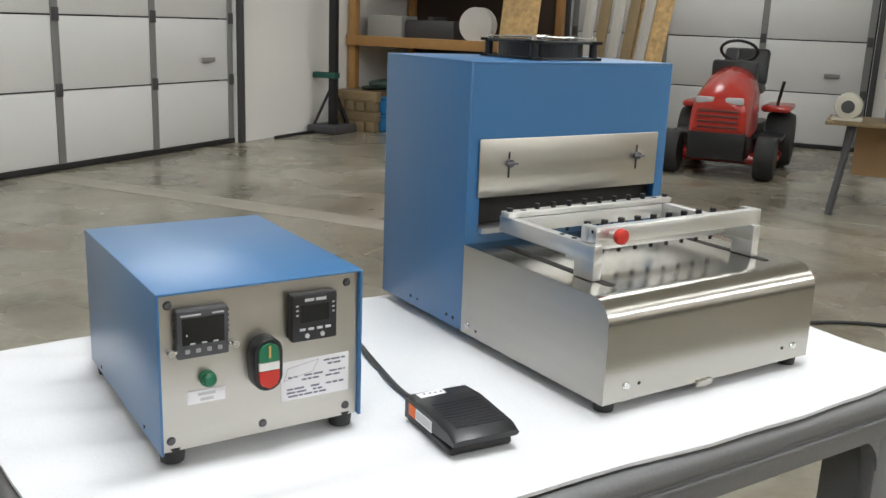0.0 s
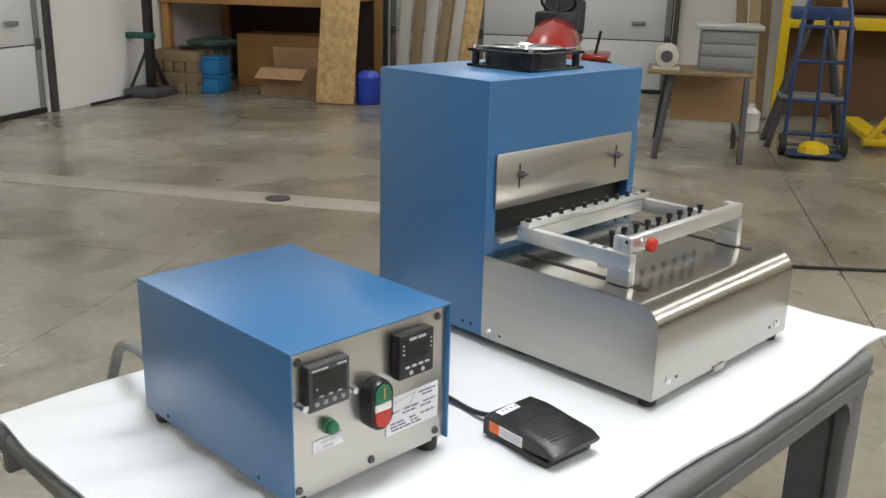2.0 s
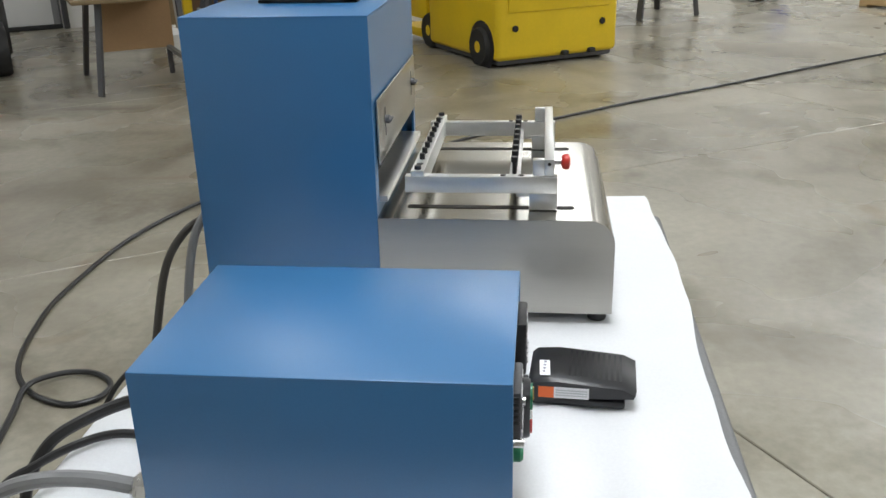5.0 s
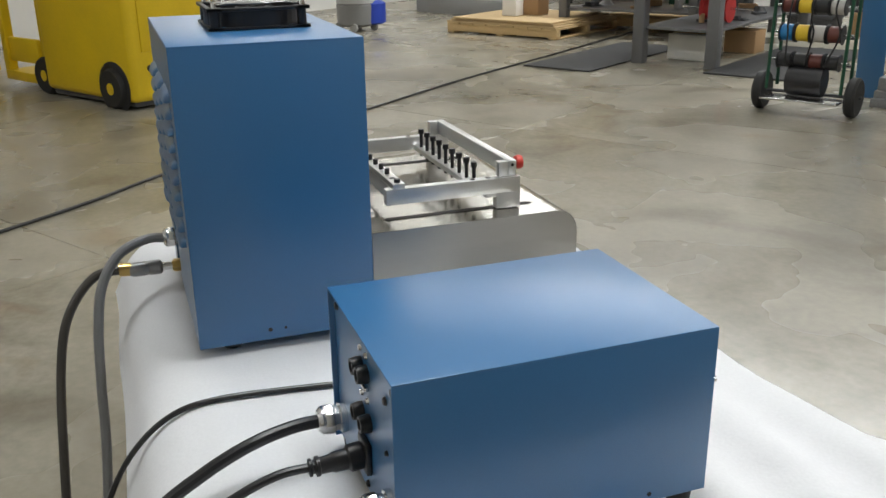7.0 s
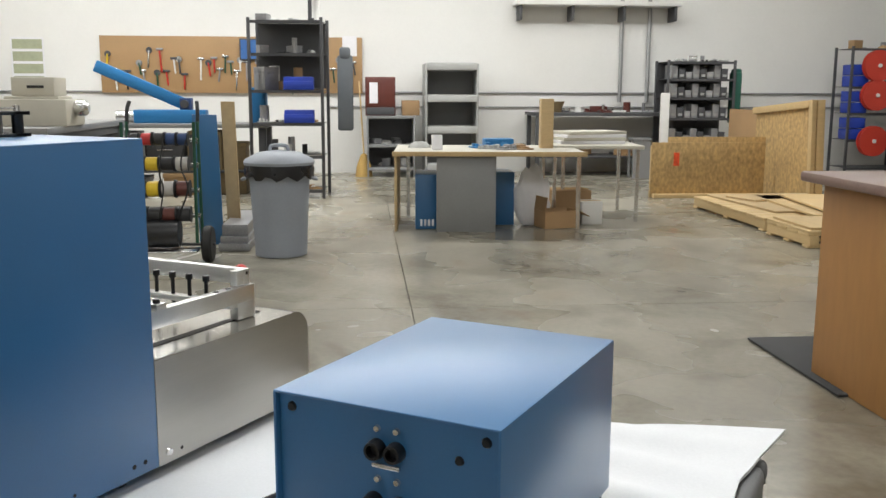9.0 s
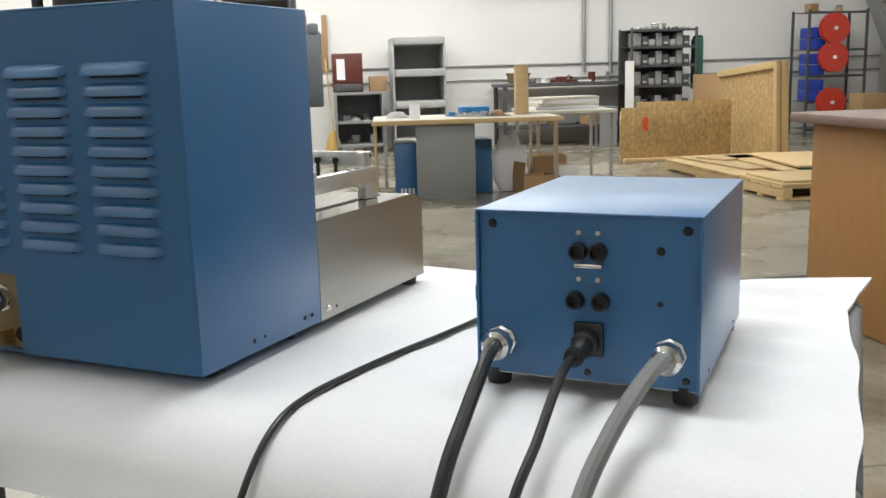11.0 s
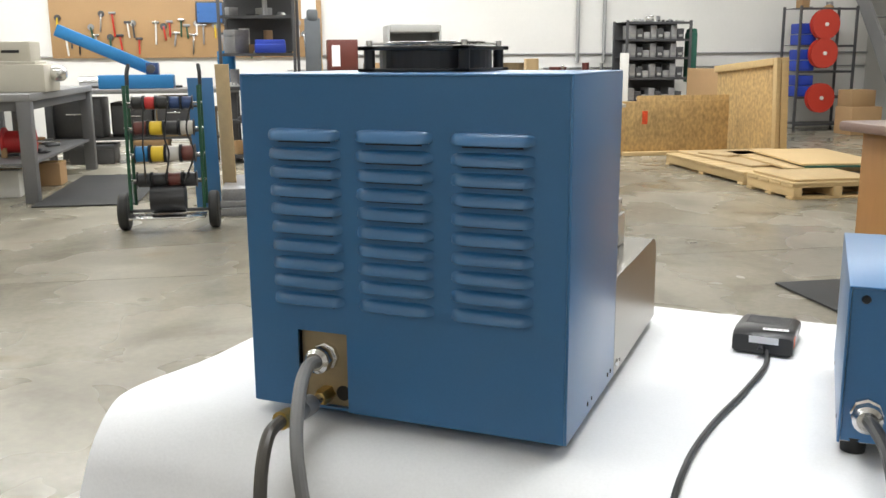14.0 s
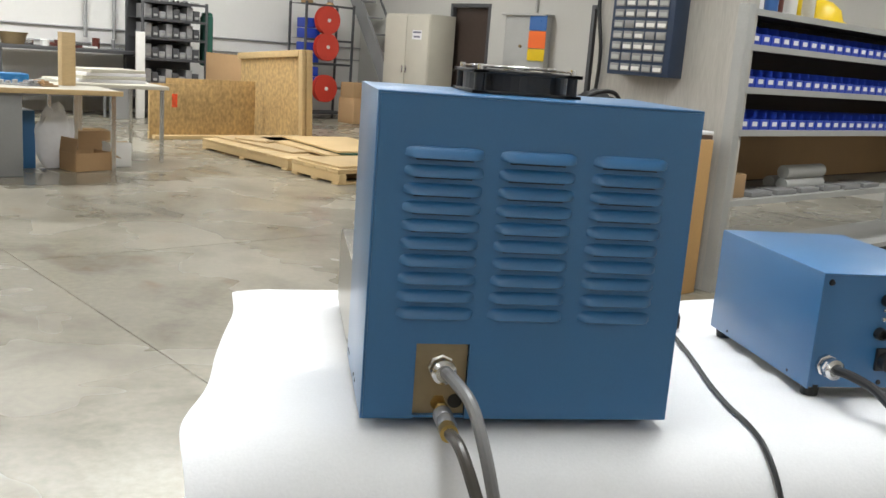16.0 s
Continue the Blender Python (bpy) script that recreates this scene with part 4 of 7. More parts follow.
part("coupling", lathe(bmesh.new(), [(0.0070, 0), (0.0108, 0.003), (0.0108, 0.018), (0.0095, 0.020), (0.0105, 0.024), (0.0105, 0.040), (0.0085, 0.046)], 18, pose(0.272, 0.244, 0.836, -90)), PARTGREY, k)
part("ferrule", cyl((0.2735, 0.288, 0.837), (0.274, 0.304, 0.838), 0.0098), BRASS, k)

k = cable("mains_lead", "black mains lead with moulded plug behind the control box",
          [(-0.355, 0.150, 0.858), (-0.356, 0.185, 0.858), (-0.357, 0.222, 0.846), (-0.357, 0.265, 0.822), (-0.352, 0.312, 0.785), (-0.345, 0.338, 0.70), (-0.335, 0.36, 0.55), (-0.31, 0.40, 0.3), (-0.28, 0.46, 0.012), (-0.1, 0.9, 0.010)], 0.0042, CABLEBK, "lead")
part("plug", lathe(bmesh.new(), [(0.0125, 0), (0.0125, 0.012), (0.0096, 0.014), (0.0092, 0.026), (0.0080, 0.028), (0.0075, 0.040), (0.0055, 0.044)], 14, pose(-0.3555, 0.1125, 0.861, -94)), BLACK, k)
part("strain_relief", lathe(bmesh.new(), [(0.0065, 0), (0.0092, 0.001), (0.0092, 0.004), (0.0062, 0.005), (0.0062, 0.007), (0.0082, 0.008), (0.0082, 0.010), (0.0050, 0.011)], 12, pose(-0.355, 0.150, 0.858, -90)), BLACK, k)
k = cable("heater_cable", "thick black cable in a metal gland behind the control box",
          [(-0.271, 0.128, 0.853), (-0.277, 0.160, 0.855), (-0.285, 0.200, 0.850), (-0.290, 0.245, 0.832), (-0.291, 0.292, 0.800), (-0.288, 0.330, 0.74), (-0.275, 0.345, 0.66), (-0.25, 0.37, 0.5), (-0.2, 0.43, 0.2), (-0.15, 0.52, 0.013), (-0.05, 0.8, 0.012)], 0.0064, CABLEBK)
gland(k, (-0.271, 0.1065, 0.853), (0, 1, 0))
k = cable("sensor_cable", "grey cable in a metal gland behind the control box",
          [(-0.430, 0.128, 0.857), (-0.429, 0.170, 0.862), (-0.424, 0.215, 0.856), (-0.414, 0.262, 0.835), (-0.402, 0.305, 0.795), (-0.395, 0.345, 0.72), (-0.39, 0.37, 0.5), (-0.38, 0.42, 0.2), (-0.37, 0.50, 0.012), (-0.3, 0.85, 0.010)], 0.0072, HOSEGR)
gland(k, (-0.430, 0.1065, 0.855), (0, 1, 0))
cable("pedal_cable", "thin black foot-switch cable lying across the foam sheet",
      [(-0.165, -0.176, 0.816), (-0.166, -0.130, 0.811), (-0.147, -0.02, 0.8105), (-0.128, 0.070, 0.8105), (-0.116, 0.150, 0.8105), (-0.112, 0.212, 0.8105), (-0.110, 0.258, 0.802), (-0.109, 0.298, 0.774), (-0.108, 0.332, 0.725), (-0.108, 0.352, 0.66), (-0.11, 0.37, 0.5), (-0.14, 0.41, 0.25), (-0.2, 0.5, 0.010), (-0.2, 0.8, 0.008)], 0.0033, CABLEBK)


def foot_pedal():
    p = thing("foot_pedal", "black plastic foot switch with stickers on the foam sheet", "foot switch", pose(-0.162, -0.243, TOP + 0.001, 0, 0, -4) @ Matrix.Diagonal((0.85, 1.0, 0.84, 1)))
    w, l = 0.045, 0.055
    b = bmesh.new()
    bx(b, -w + 0.002, w - 0.002, -l + 0.010, l - 0.001, 0.0, 0.010, 0.003)
    part("base", b, BLACK, p)
    t = bmesh.new()
    out = [(l, 0.004), (l, 0.030), (l - 0.006, 0.036), (l - 0.030, 0.0385), (-l + 0.012, 0.0325), (-l - 0.001, 0.0250), (-l + 0.001, 0.0165), (l - 0.040, 0.012)]
    rings = []
    for x in (-w, -w + 0.006, w - 0.006, w):
        e = 0.0 if abs(x) < w - 0.003 else 1.0
        rings.append([t.verts.new((x, y * (1 - 0.02 * e), z - 0.004 * e * (z > 0.02))) for y, z in out])
    n = len(out)
    for a, c in zip(rings, rings[1:]):
        for j in range(n):
            t.faces.new((a[j], a[(j + 1) % n], c[(j + 1) % n], c[j]))
    t.faces.new(rings[0][::-1])
    t.faces.new(rings[-1])
    tread = part("treadle", t, BLACK, p)
    for k in range(10):
        y = -l + 0.014 + k * 0.0058
        z = 0.0325 + (0.0385 - 0.0325) * (y + l - 0.012) / (2 * l - 0.042)
        part("grip_rib", box(-w + 0.012, w - 0.012, y, y + 0.0026, z - 0.0010, z + 0.0006), BLACK, tread)
    s = part("top_sticker", box(-0.020, 0.018, -0.0055, 0.0055, 0.0, 0.0004, 0, pose(-0.016, l - 0.016, 0.0378, 1.5, 0, 4)), PAPER, p, "white printed sticker")
    k = bmesh.new()
    for u in range(4):
        bx(k, -0.029 + u * 0.008, -0.0255 + u * 0.008, l - 0.017, l - 0.0145, 0.0386, 0.0388)
    part("print", k, INK, s)
    for y0, y1, mm in ((0.028, 0.044, ORANGE), (-0.008, 0.028, PAPER)):
        part("side_sticker", box(-w - 0.0006, -w + 0.002, y0, y1, 0.0125, 0.0275, 0, pose(0, 0, 0)), mm, p, "orange sticker" if mm is ORANGE else "white sticker")
    k = bmesh.new()
    for z in (0.016, 0.0195, 0.023):
        bx(k, -w - 0.0009, -w - 0.0005, -0.006, 0.026, z, z + 0.0014)
    part("print", k, SILVERP, p)
    part("rear_sticker", box(-0.024, 0.020, l - 0.0005, l + 0.0007, 0.0185, 0.0295), PAPER, p, "white sticker")
    part("cable_boot", cyl((0, l - 0.001, 0.010), (0, l + 0.012, 0.010), 0.0065, 0.005), BLACK, p)
    return p


foot_pedal()

# ---- round the hall ----
rnd = random.Random(7)


def clutter(a, b, z, wide, deep, n, mats, rot=0.0, hmax=0.14):
    """Loose small things on a surface, each one by itself."""
    kinds = ("parts_tray", "tool", "small_box", "tin", "cloth_bundle")
    words = {"parts_tray": "shallow metal tray of loose parts", "tool": "hand tool lying on a bench", "small_box": "small carton on a shelf", "tin": "round tin standing on a shelf", "cloth_bundle": "crumpled rag lying on a bench"}
    for k in range(n):
        kind = kinds[rnd.randrange(5)]
        x, y = rnd.uniform(-wide / 2, wide / 2), rnd.uniform(-deep / 2, deep / 2)
        s = rnd.uniform(0.05, 0.13)
        m = R(a, b, z, rot) @ pose(x, y, 0.001, 0, 0, rnd.uniform(0, 180))
        mm = mats[rnd.randrange(len(mats))]
        bm = bmesh.new()
        if kind == "parts_tray":
            bx(bm, -s, s, -s * 0.6, s * 0.6, 0, 0.012, 0.003)
            for q in range(4):
                bx(bm, -s + q * s * 0.5, -s + q * s * 0.5 + s * 0.3, -s * 0.4, s * 0.3, 0.012, 0.02 + rnd.random() * 0.03, 0.004)
        elif kind == "tool":
            rod(bm, (-s, 0, 0.014), (s * 0.5, 0, 0.014), 0.014, 0.011, 10)
            bx(bm, s * 0.5, s, -0.022, 0.022, 0.002, 0.03, 0.006)
        elif kind == "small_box":
            h = rnd.uniform(0.05, hmax)
            bx(bm, -s, s, -s * 0.7, s * 0.7, 0, h, 0.004)
            bx(bm, -s * 1.02, s * 1.02, -s * 0.72, s * 0.72, h * 0.72, h + 0.003, 0.003)
        elif kind == "tin":
            h = rnd.uniform(0.06, hmax)
            lathe(bm, [(s * 0.45, 0), (s * 0.47, 0.004), (s * 0.45, 0.01), (s * 0.45, h - 0.012), (s * 0.47, h - 0.006), (s * 0.42, h)], 16)
        else:
            lathe(bm, [(s * 0.9, 0), (s * 0.8, 0.02), (s * 0.5, 0.035 + 0.02 * rnd.random()), (s * 0.2, 0.05)], 9)
        solid(kind, bm, mm, words[kind], kind.replace("_", " "), m)


def leg_table(name, label, category, m, x, y, h, top_mat, leg_mat, t=0.04, leg=0.06, shelf=None, apron=0.0):
    """A table x by y (half sizes) and h high."""
    o = thing(name, label, category, m)
    part("tabletop", box(-x, x, -y, y, h - t, h, 0.006), top_mat, o)
    for sx in (-1, 1):
        for sy in (-1, 1):
            part("leg", box(sx * (x - 0.06) - leg / 2, sx * (x - 0.06) + leg / 2, sy * (y - 0.06) - leg / 2, sy * (y - 0.06) + leg / 2, 0, h - t, 0.004), leg_mat, o)
    if apron:
        for sy in (-1, 1):
            part("apron", box(-x + 0.09, x - 0.09, sy * (y - 0.06) - 0.012, sy * (y - 0.06) + 0.012, h - t - apron, h - t, 0.003), leg_mat, o)
        for sx in (-1, 1):
            part("apron", box(sx * (x - 0.06) - 0.012, sx * (x - 0.06) + 0.012, -y + 0.09, y - 0.09, h - t - apron, h - t, 0.003), leg_mat, o)
    if shelf:
        part("lower_shelf", box(-x + 0.05, x - 0.05, -y + 0.05, y - 0.05, shelf - 0.025, shelf, 0.004), leg_mat, o)
    return o


def shelf_unit(name, label, m, w, d, h, levels, material, post=0.035):
    """Open steel shelving: posts, shelves with lips. Half sizes w, d."""
    o = thing(name, label, "shelving", m)
    for sx in (-1, 1):
        for sy in (-1, 1):
            part("post", box(sx * w - post / 2, sx * w + post / 2, sy * d - post / 2, sy * d + post / 2, 0, h, 0.003), material, o)
    for z in levels:
        b = bmesh.new()
        bx(b, -w + post / 2, w - post / 2, -d, d, z - 0.008, z)
        bx(b, -w + post / 2, w - post / 2, d - 0.012, d, z - 0.035, z - 0.008)
        part("shelf", b, material, o)
    return o


def carton(m, x, y, h, label="brown cardboard carton standing on the floor", flaps=False, material=None):
    o = thing("carton", label, "carton", m)
    b = bmesh.new()
    if flaps:
        for s in (-1, 1):
            bx(b, -x, x, s * y - 0.003, s * y + 0.003, 0, h)
            bx(b, s * x - 0.003, s * x + 0.003, -y, y, 0, h)
        bx(b, -x, x, -y, y, 0, 0.006)
        part("body", b, material or CARD, o)
        part("flap", box(-0.003, 0.003, -y, y, 0, min(0.2, h * 0.8), 0, pose(x, 0, h, 0, -8)), material or CARD, o)
        part("flap", box(-0.003, 0.003, -y, y, 0, min(0.2, h * 0.8), 0, pose(-x, 0, h, 0, -118)), material or CARD, o)
    else:
        bx(b, -x, x, -y, y, 0, h, 0.006)
        part("body", b, material or CARD, o)
        part("tape", box(-x, x, -0.025, 0.025, h, h + 0.002), STRAW, o)
    return o


def pallet(m, x, y, label, boards=7, deck=None, top=0):
    """A pallet of half size x, y with its deck boards along local x."""
    o = thing("pallet", label, "pallet", m, "pallets")
    for k in range(3):
        yy = (-1 + k) * (y - 0.05)
        part("stringer", box(-x, x, yy - 0.04, yy + 0.04, 0.02, 0.10, 0.004), PINE, o)
    for k in range(3):
        xx = (-1 + k) * (x - 0.06)
        part("bottom_board", box(xx - 0.05, xx + 0.05, -y, y, 0.0, 0.02, 0.003), PINE, o)
    w = 2 * x / boards
    for k in range(boards):
        part("deck_board", box(-x + k * w + 0.008, -x + (k + 1) * w - 0.008, -y, y, 0.10, 0.122, 0.003), PINE, o)
    for k in range(top):
        part("stacked_sheet", box(-x + 0.02 + 0.03 * k, x - 0.05 * k, -y + 0.04 * k, y - 0.02 * (k % 2), 0.123 + 0.022 * k, 0.143 + 0.022 * k, 0.002), deck or PLY, o)
    return o


def leaning(name, label, category, a, b, w, l, t, tilt, material, rot=0.0):
    """A board that leans back against +a, its foot on the floor at a, b."""
    return solid(name, box(-t, 0, -w / 2, w / 2, 0, l, 0.002), material, label, category, R(a, b, 0.004, rot) @ pose(0, 0, 0.004, 0, tilt, 0))


# -- store shelf and timber at the north wall --
o = thing("storage_rack", "orange-brown wooden storage rack full of boxes and timber", "rack", R(8.9, -4.05))
for y in (0.98, -0.98):
    for x in (-0.75, 0.7):
        part("upright", box(x - 0.05, x + 0.05, y - 0.045, y + 0.045, 0, 2.4, 0.004), SHELFWOOD, o)
for z in (1.0, 1.9):
    part("shelf_board", box(-0.8, 0.75, -0.93, 0.93, z - 0.04, z, 0.003), SHELFWOOD, o)
    part("front_rail", box(-0.84, -0.80, -1.03, 1.03, z - 0.08, z + 0.03, 0.003), SHELFWOOD, o)
# dark sheet stands in for the shade deep in the rack
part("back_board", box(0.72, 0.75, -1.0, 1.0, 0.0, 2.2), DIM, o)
solid("wooden_cabinet", box(-0.28, 0.28, -0.62, 0.62, 0, 0.58, 0.008), SHELFWOOD, "long brown wooden chest under a rack shelf", "chest", R(8.95, -3.85))
solid("toolbox", bx(box(-0.2, 0.2, -0.3, 0.3, 0, 0.22, 0.01), -0.19, 0.19, -0.03, 0.03, 0.22, 0.26, 0.008), DARKSTEEL, "dark steel toolbox on a wooden rack", "toolbox", R(8.6, -4.2, 1.001))
carton(R(8.55, -4.75, 1.001), 0.2, 0.22, 0.26, "pale grey carton on a wooden rack", False, LTGREY)
solid("cable_reel_white", lathe(bmesh.new(), [(0.19, 0), (0.19, 0.02), (0.10, 0.025), (0.10, 0.14), (0.19, 0.145), (0.19, 0.165)], 28, pose(0, 0, 0.19, 0, 90, 0)), WHITEP, "white cable drum standing on a wooden rack", "drum", R(8.3, -3.6, 1.001))
for k in range(6):
    carton(R(8.75 + 0.1 * (k % 2), -4.85 + 0.33 * k, 1.901), 0.16, 0.14, 0.2 + 0.06 * (k % 3))
for k in range(4):
    for j in range(4):
        m = R(8.0 + 0.02 * (k % 2), -4.95 + 0.13 * j, 0.001 + 0.11 * k) if k % 2 == 0 else R(7.78 + 0.14 * j, -4.76, 0.001 + 0.11 * k, 90)
        solid("timber_offcut", box(-0.28, 0.28, -0.058, 0.058, 0, 0.108, 0.006), OLDWOOD, "weathered square timber offcut in a stack", "timber", m, "stacked timber")
for k in range(2):
    o = thing("storage_tote", "bright blue plastic storage tote stacked on the floor", "tote", R(8.0, -4.56, 0.001 + 0.195 * k), "blue totes")
    part("tub", box(-0.17, 0.17, -0.25, 0.25, 0, 0.17, 0.02), TOTEBLUE, o)
    part("rim", box(-0.185, 0.185, -0.265, 0.265, 0.165, 0.19, 0.008), TOTEBLUE, o)
carton(R(8.12, -3.60, 0.001), 0.18, 0.26, 0.29, "open brown cardboard carton with raised flaps", True)
solid("coiled_hose", hose(bmesh.new(), [((0.15 + 0.07 * math.sin(k * 1.3)) * math.cos(k * 0.8), (0.24 + 0.08 * math.sin(k * 0.9)) * math.sin(k * 0.8), 0.024 + 0.055 * abs(math.sin(k * 0.37)) + 0.0022 * k) for k in range(44)], 0.020, 4, 8), mat("dark_green_hose", (0.022, 0.045, 0.036), 0.6), "dark green garden hose heaped on the totes", "hose", R(8.02, -4.5, 0.392))
leaning("strand_board_sheet", "narrow sheet of strand board leaning on a rack", "board", 7.60, -2.92, 0.40, 1.95, 0.014, 12, OSB)
for k in range(5):
    leaning("plank", "dark weathered plank leaning on the wall", "plank", 8.55 + 0.02 * k, -2.50 + 0.13 * k, 0.12, 2.1 - 0.05 * k, 0.03, 20, OLDWOOD if k % 2 else GREYBOARD, 4 - 3 * k)
leaning("strand_board_sheet", "sheet of strand board leaning on the wall", "board", 8.65, -1.95, 0.42, 1.7, 0.014, 20, OSB, -10)
o = thing("water_jug", "blue plastic jug standing on the floor", "jug", R(7.78, -2.62))
part("body", lathe(bmesh.new(), [(0.12, 0.002), (0.13, 0.02), (0.13, 0.27), (0.09, 0.32), (0.04, 0.34)], 18), BINBLUE, o)
part("cap", cyl((0, 0, 0.34), (0, 0, 0.37), 0.035), BLACK, o)
o = thing("jack_stand", "tall black steel post jack on a wide base", "jack", R(7.45, -4.86))
part("base", box(-0.22, 0.24, -0.16, 0.2, 0.002, 0.09, 0.02), DARKSTEEL, o)
part("post", box(-0.04, 0.04, -0.04, 0.04, 0.09, 1.75, 0.006), BLACK, o)
part("arm", box(-0.05, 0.05, -0.05, 0.24, 0.58, 0.64, 0.01), GREENCLOTH, o)
part("brace", bar(bmesh.new(), (0, 0.02, 0.5), (0.2, -0.06, 0.08), 0.05, 0.03), BLACK, o)
part("brace", bar(bmesh.new(), (0, 0.02, 0.5), (-0.1, 0.18, 0.08), 0.05, 0.03), BLACK, o)
solid("pry_bar", bar(bmesh.new(), (-0.45, 0, 0.02), (0.25, 0.0, 0.02), 0.03, 0.03, 0.006), BLACK, "black steel bar lying along the wall", "bar", R(7.0, -4.98))


def wheel(parent, x, y, r, w, hub=None, axis="y", tyre=None):
    d = Vector((0, w / 2, 0)) if axis == "y" else Vector((w / 2, 0, 0))
    m = Matrix.Translation((x, y, r)) @ d.to_track_quat("Z", "Y").to_matrix().to_4x4()
    t = part("tyre", lathe(bmesh.new(), [(r * 0.55, -w / 2), (r * 0.9, -w / 2), (r, -w * 0.28), (r, w * 0.28), (r * 0.9, w / 2), (r * 0.55, w / 2)], 24, m), tyre or RUBBER, parent)
    part("rim", lathe(bmesh.new(), [(r * 0.5, -w * 0.46), (r * 0.56, -w * 0.3), (r * 0.56, w * 0.3), (r * 0.5, w * 0.46), (r * 0.2, w * 0.52)], 18, m), hub or GREYSTEEL, t)


def lawn_tractor():
    o = thing("lawn_tractor", "red ride-on lawn tractor with a black seat", "tractor", R(7.52, -0.74, 0, 0))
    hood = bmesh.new()
    rows = [(-0.60, 0.20, 0.42, 0.66), (-0.57, 0.235, 0.38, 0.72), (-0.45, 0.25, 0.36, 0.80), (-0.15, 0.255, 0.37, 0.89), (0.08, 0.25, 0.40, 0.93), (0.10, 0.24, 0.42, 0.92)]
    rings = []
    for x, w, z0, z1 in rows:
        ring = []
        for k in range(13):
            a = math.pi * k / 12
            ring.append(hood.verts.new((x, w * math.cos(a) * (1 if abs(math.cos(a)) < 0.9 else 1), z0 + (z1 - z0) * (math.sin(a) ** 0.45 if k not in (0, 12) else 0))))
        rings.append(ring)
    for p, q in zip(rings, rings[1:]):
        for k in range(12):
            hood.faces.new((p[k], p[k + 1], q[k + 1], q[k]))
        hood.faces.new((p[12], p[0], q[0], q[12]))
    hood.faces.new(rings[0][::-1])
    hood.faces.new(rings[-1])
    h = part("hood", hood, REDPAINT, o)
    for k in range(4):
        part("grille_slat", box(-0.612, -0.58, -0.17, 0.17, 0.43 + k * 0.045, 0.450 + k * 0.045, 0.006), MAROON, h)
    for s in (-1, 1):
        part("headlight", box(-0.600, -0.555, s * 0.12 - 0.075, s * 0.12 + 0.075, 0.635, 0.690, 0.012), SILVERP, h)
        part("fender", box(0.36, 0.92, s * 0.36 - 0.13, s * 0.36 + 0.13, 0.52, 0.58, 0.028), REDPAINT, o)
        part("footplate", box(-0.1, 0.35, s * 0.36 - 0.12, s * 0.36 + 0.12, 0.30, 0.34, 0.012), BLACK, o)
        wheel(o, -0.42, s * 0.40, 0.19, 0.16)
        wheel(o, 0.62, s * 0.40, 0.26, 0.24)
    part("chassis", box(-0.58, 0.9, -0.24, 0.24, 0.16, 0.42, 0.02), BLACK, o)
    part("mower_deck", box(-0.20, 0.42, -0.46, 0.46, 0.09, 0.18, 0.04), REDPAINT, o)
    part("seat_pan", box(0.34, 0.80, -0.21, 0.21, 0.66, 0.76, 0.04), BLACK, o)
    part("backrest", box(0.0, 0.10, -0.21, 0.21, 0.0, 0.36, 0.04, pose(0.72, 0, 0.74, 0, 14)), BLACK, o)
    part("dash", box(0.06, 0.16, -0.20, 0.20, 0.55, 0.98, 0.03), BLACK, o)
    ring = [(0.16 * math.cos(2 * math.pi * k / 16), 0.16 * math.sin(2 * math.pi * k / 16), 0) for k in range(17)]
    w = hose(bmesh.new(), ring, 0.014, 2, 8)
    bmesh.ops.transform(w, matrix=pose(0.24, 0, 1.06, 0, 35), verts=w.verts)
    part("steering_wheel", w, BLACK, o)
    part("steering_column", cyl((0.12, 0, 0.95), (0.24, 0, 1.06), 0.02), BLACK, o)
    part("lever", bar(bmesh.new(), (0.5, -0.36, 0.58), (0.45, -0.40, 0.80), 0.02, 0.02), BLACK, o)


lawn_tractor()
o = thing("saw_bench", "dark steel bench with splayed legs and an old wooden top", "bench", R(6.15, 0.55))
part("top", box(-0.30, 0.32, -0.36, 0.40, 0.625, 0.65, 0.004), OLDWOOD, o)
for x, y, tx, ty in ((-0.34, 0.30, -0.22, 0.22), (-0.36, -0.32, -0.30, -0.31), (0.62, 0.30, 0.25, 0.25), (0.34, -0.32, 0.28, -0.30)):
    part("leg", bar(bmesh.new(), (x, y, 0.002), (tx, ty, 0.625), 0.036, 0.036), DARKSTEEL, o)
part("back_panel", box(0.24, 0.27, -0.34, 0.20, 0.22, 0.62, 0.003), CARD, o)
part("brace", bar(bmesh.new(), (-0.33, -0.30, 0.22), (0.33, -0.30, 0.22), 0.03, 0.03), GREYSTEEL, o)
o = thing("bench_grinder", "cream electric motor standing on a bench", "motor", R(6.02, 0.28, 0.651))
part("body", lathe(bmesh.new(), [(0.04, -0.10), (0.085, -0.09), (0.095, 0.0), (0.085, 0.09), (0.03, 0.10)], 20, pose(0, 0, 0.10, 0, 90, 0)), BEIGE, o)
part("base", box(-0.09, 0.09, -0.10, 0.10, 0, 0.02, 0.004), BEIGE, o)
part("vent", cyl((-0.098, 0, 0.10), (-0.102, 0, 0.10), 0.045), DARKSTEEL, o)
o = thing("metal_cabinet", "grey ribbed steel cabinet standing on a bench", "cabinet", R(6.2, 0.72, 0.651))
part("body", box(-0.17, 0.17, -0.20, 0.20, 0, 0.30, 0.006), GREYSTEEL, o)
part("lid", box(-0.20, 0.20, -0.24, 0.24, 0.30, 0.34, 0.008), LTGREY, o)
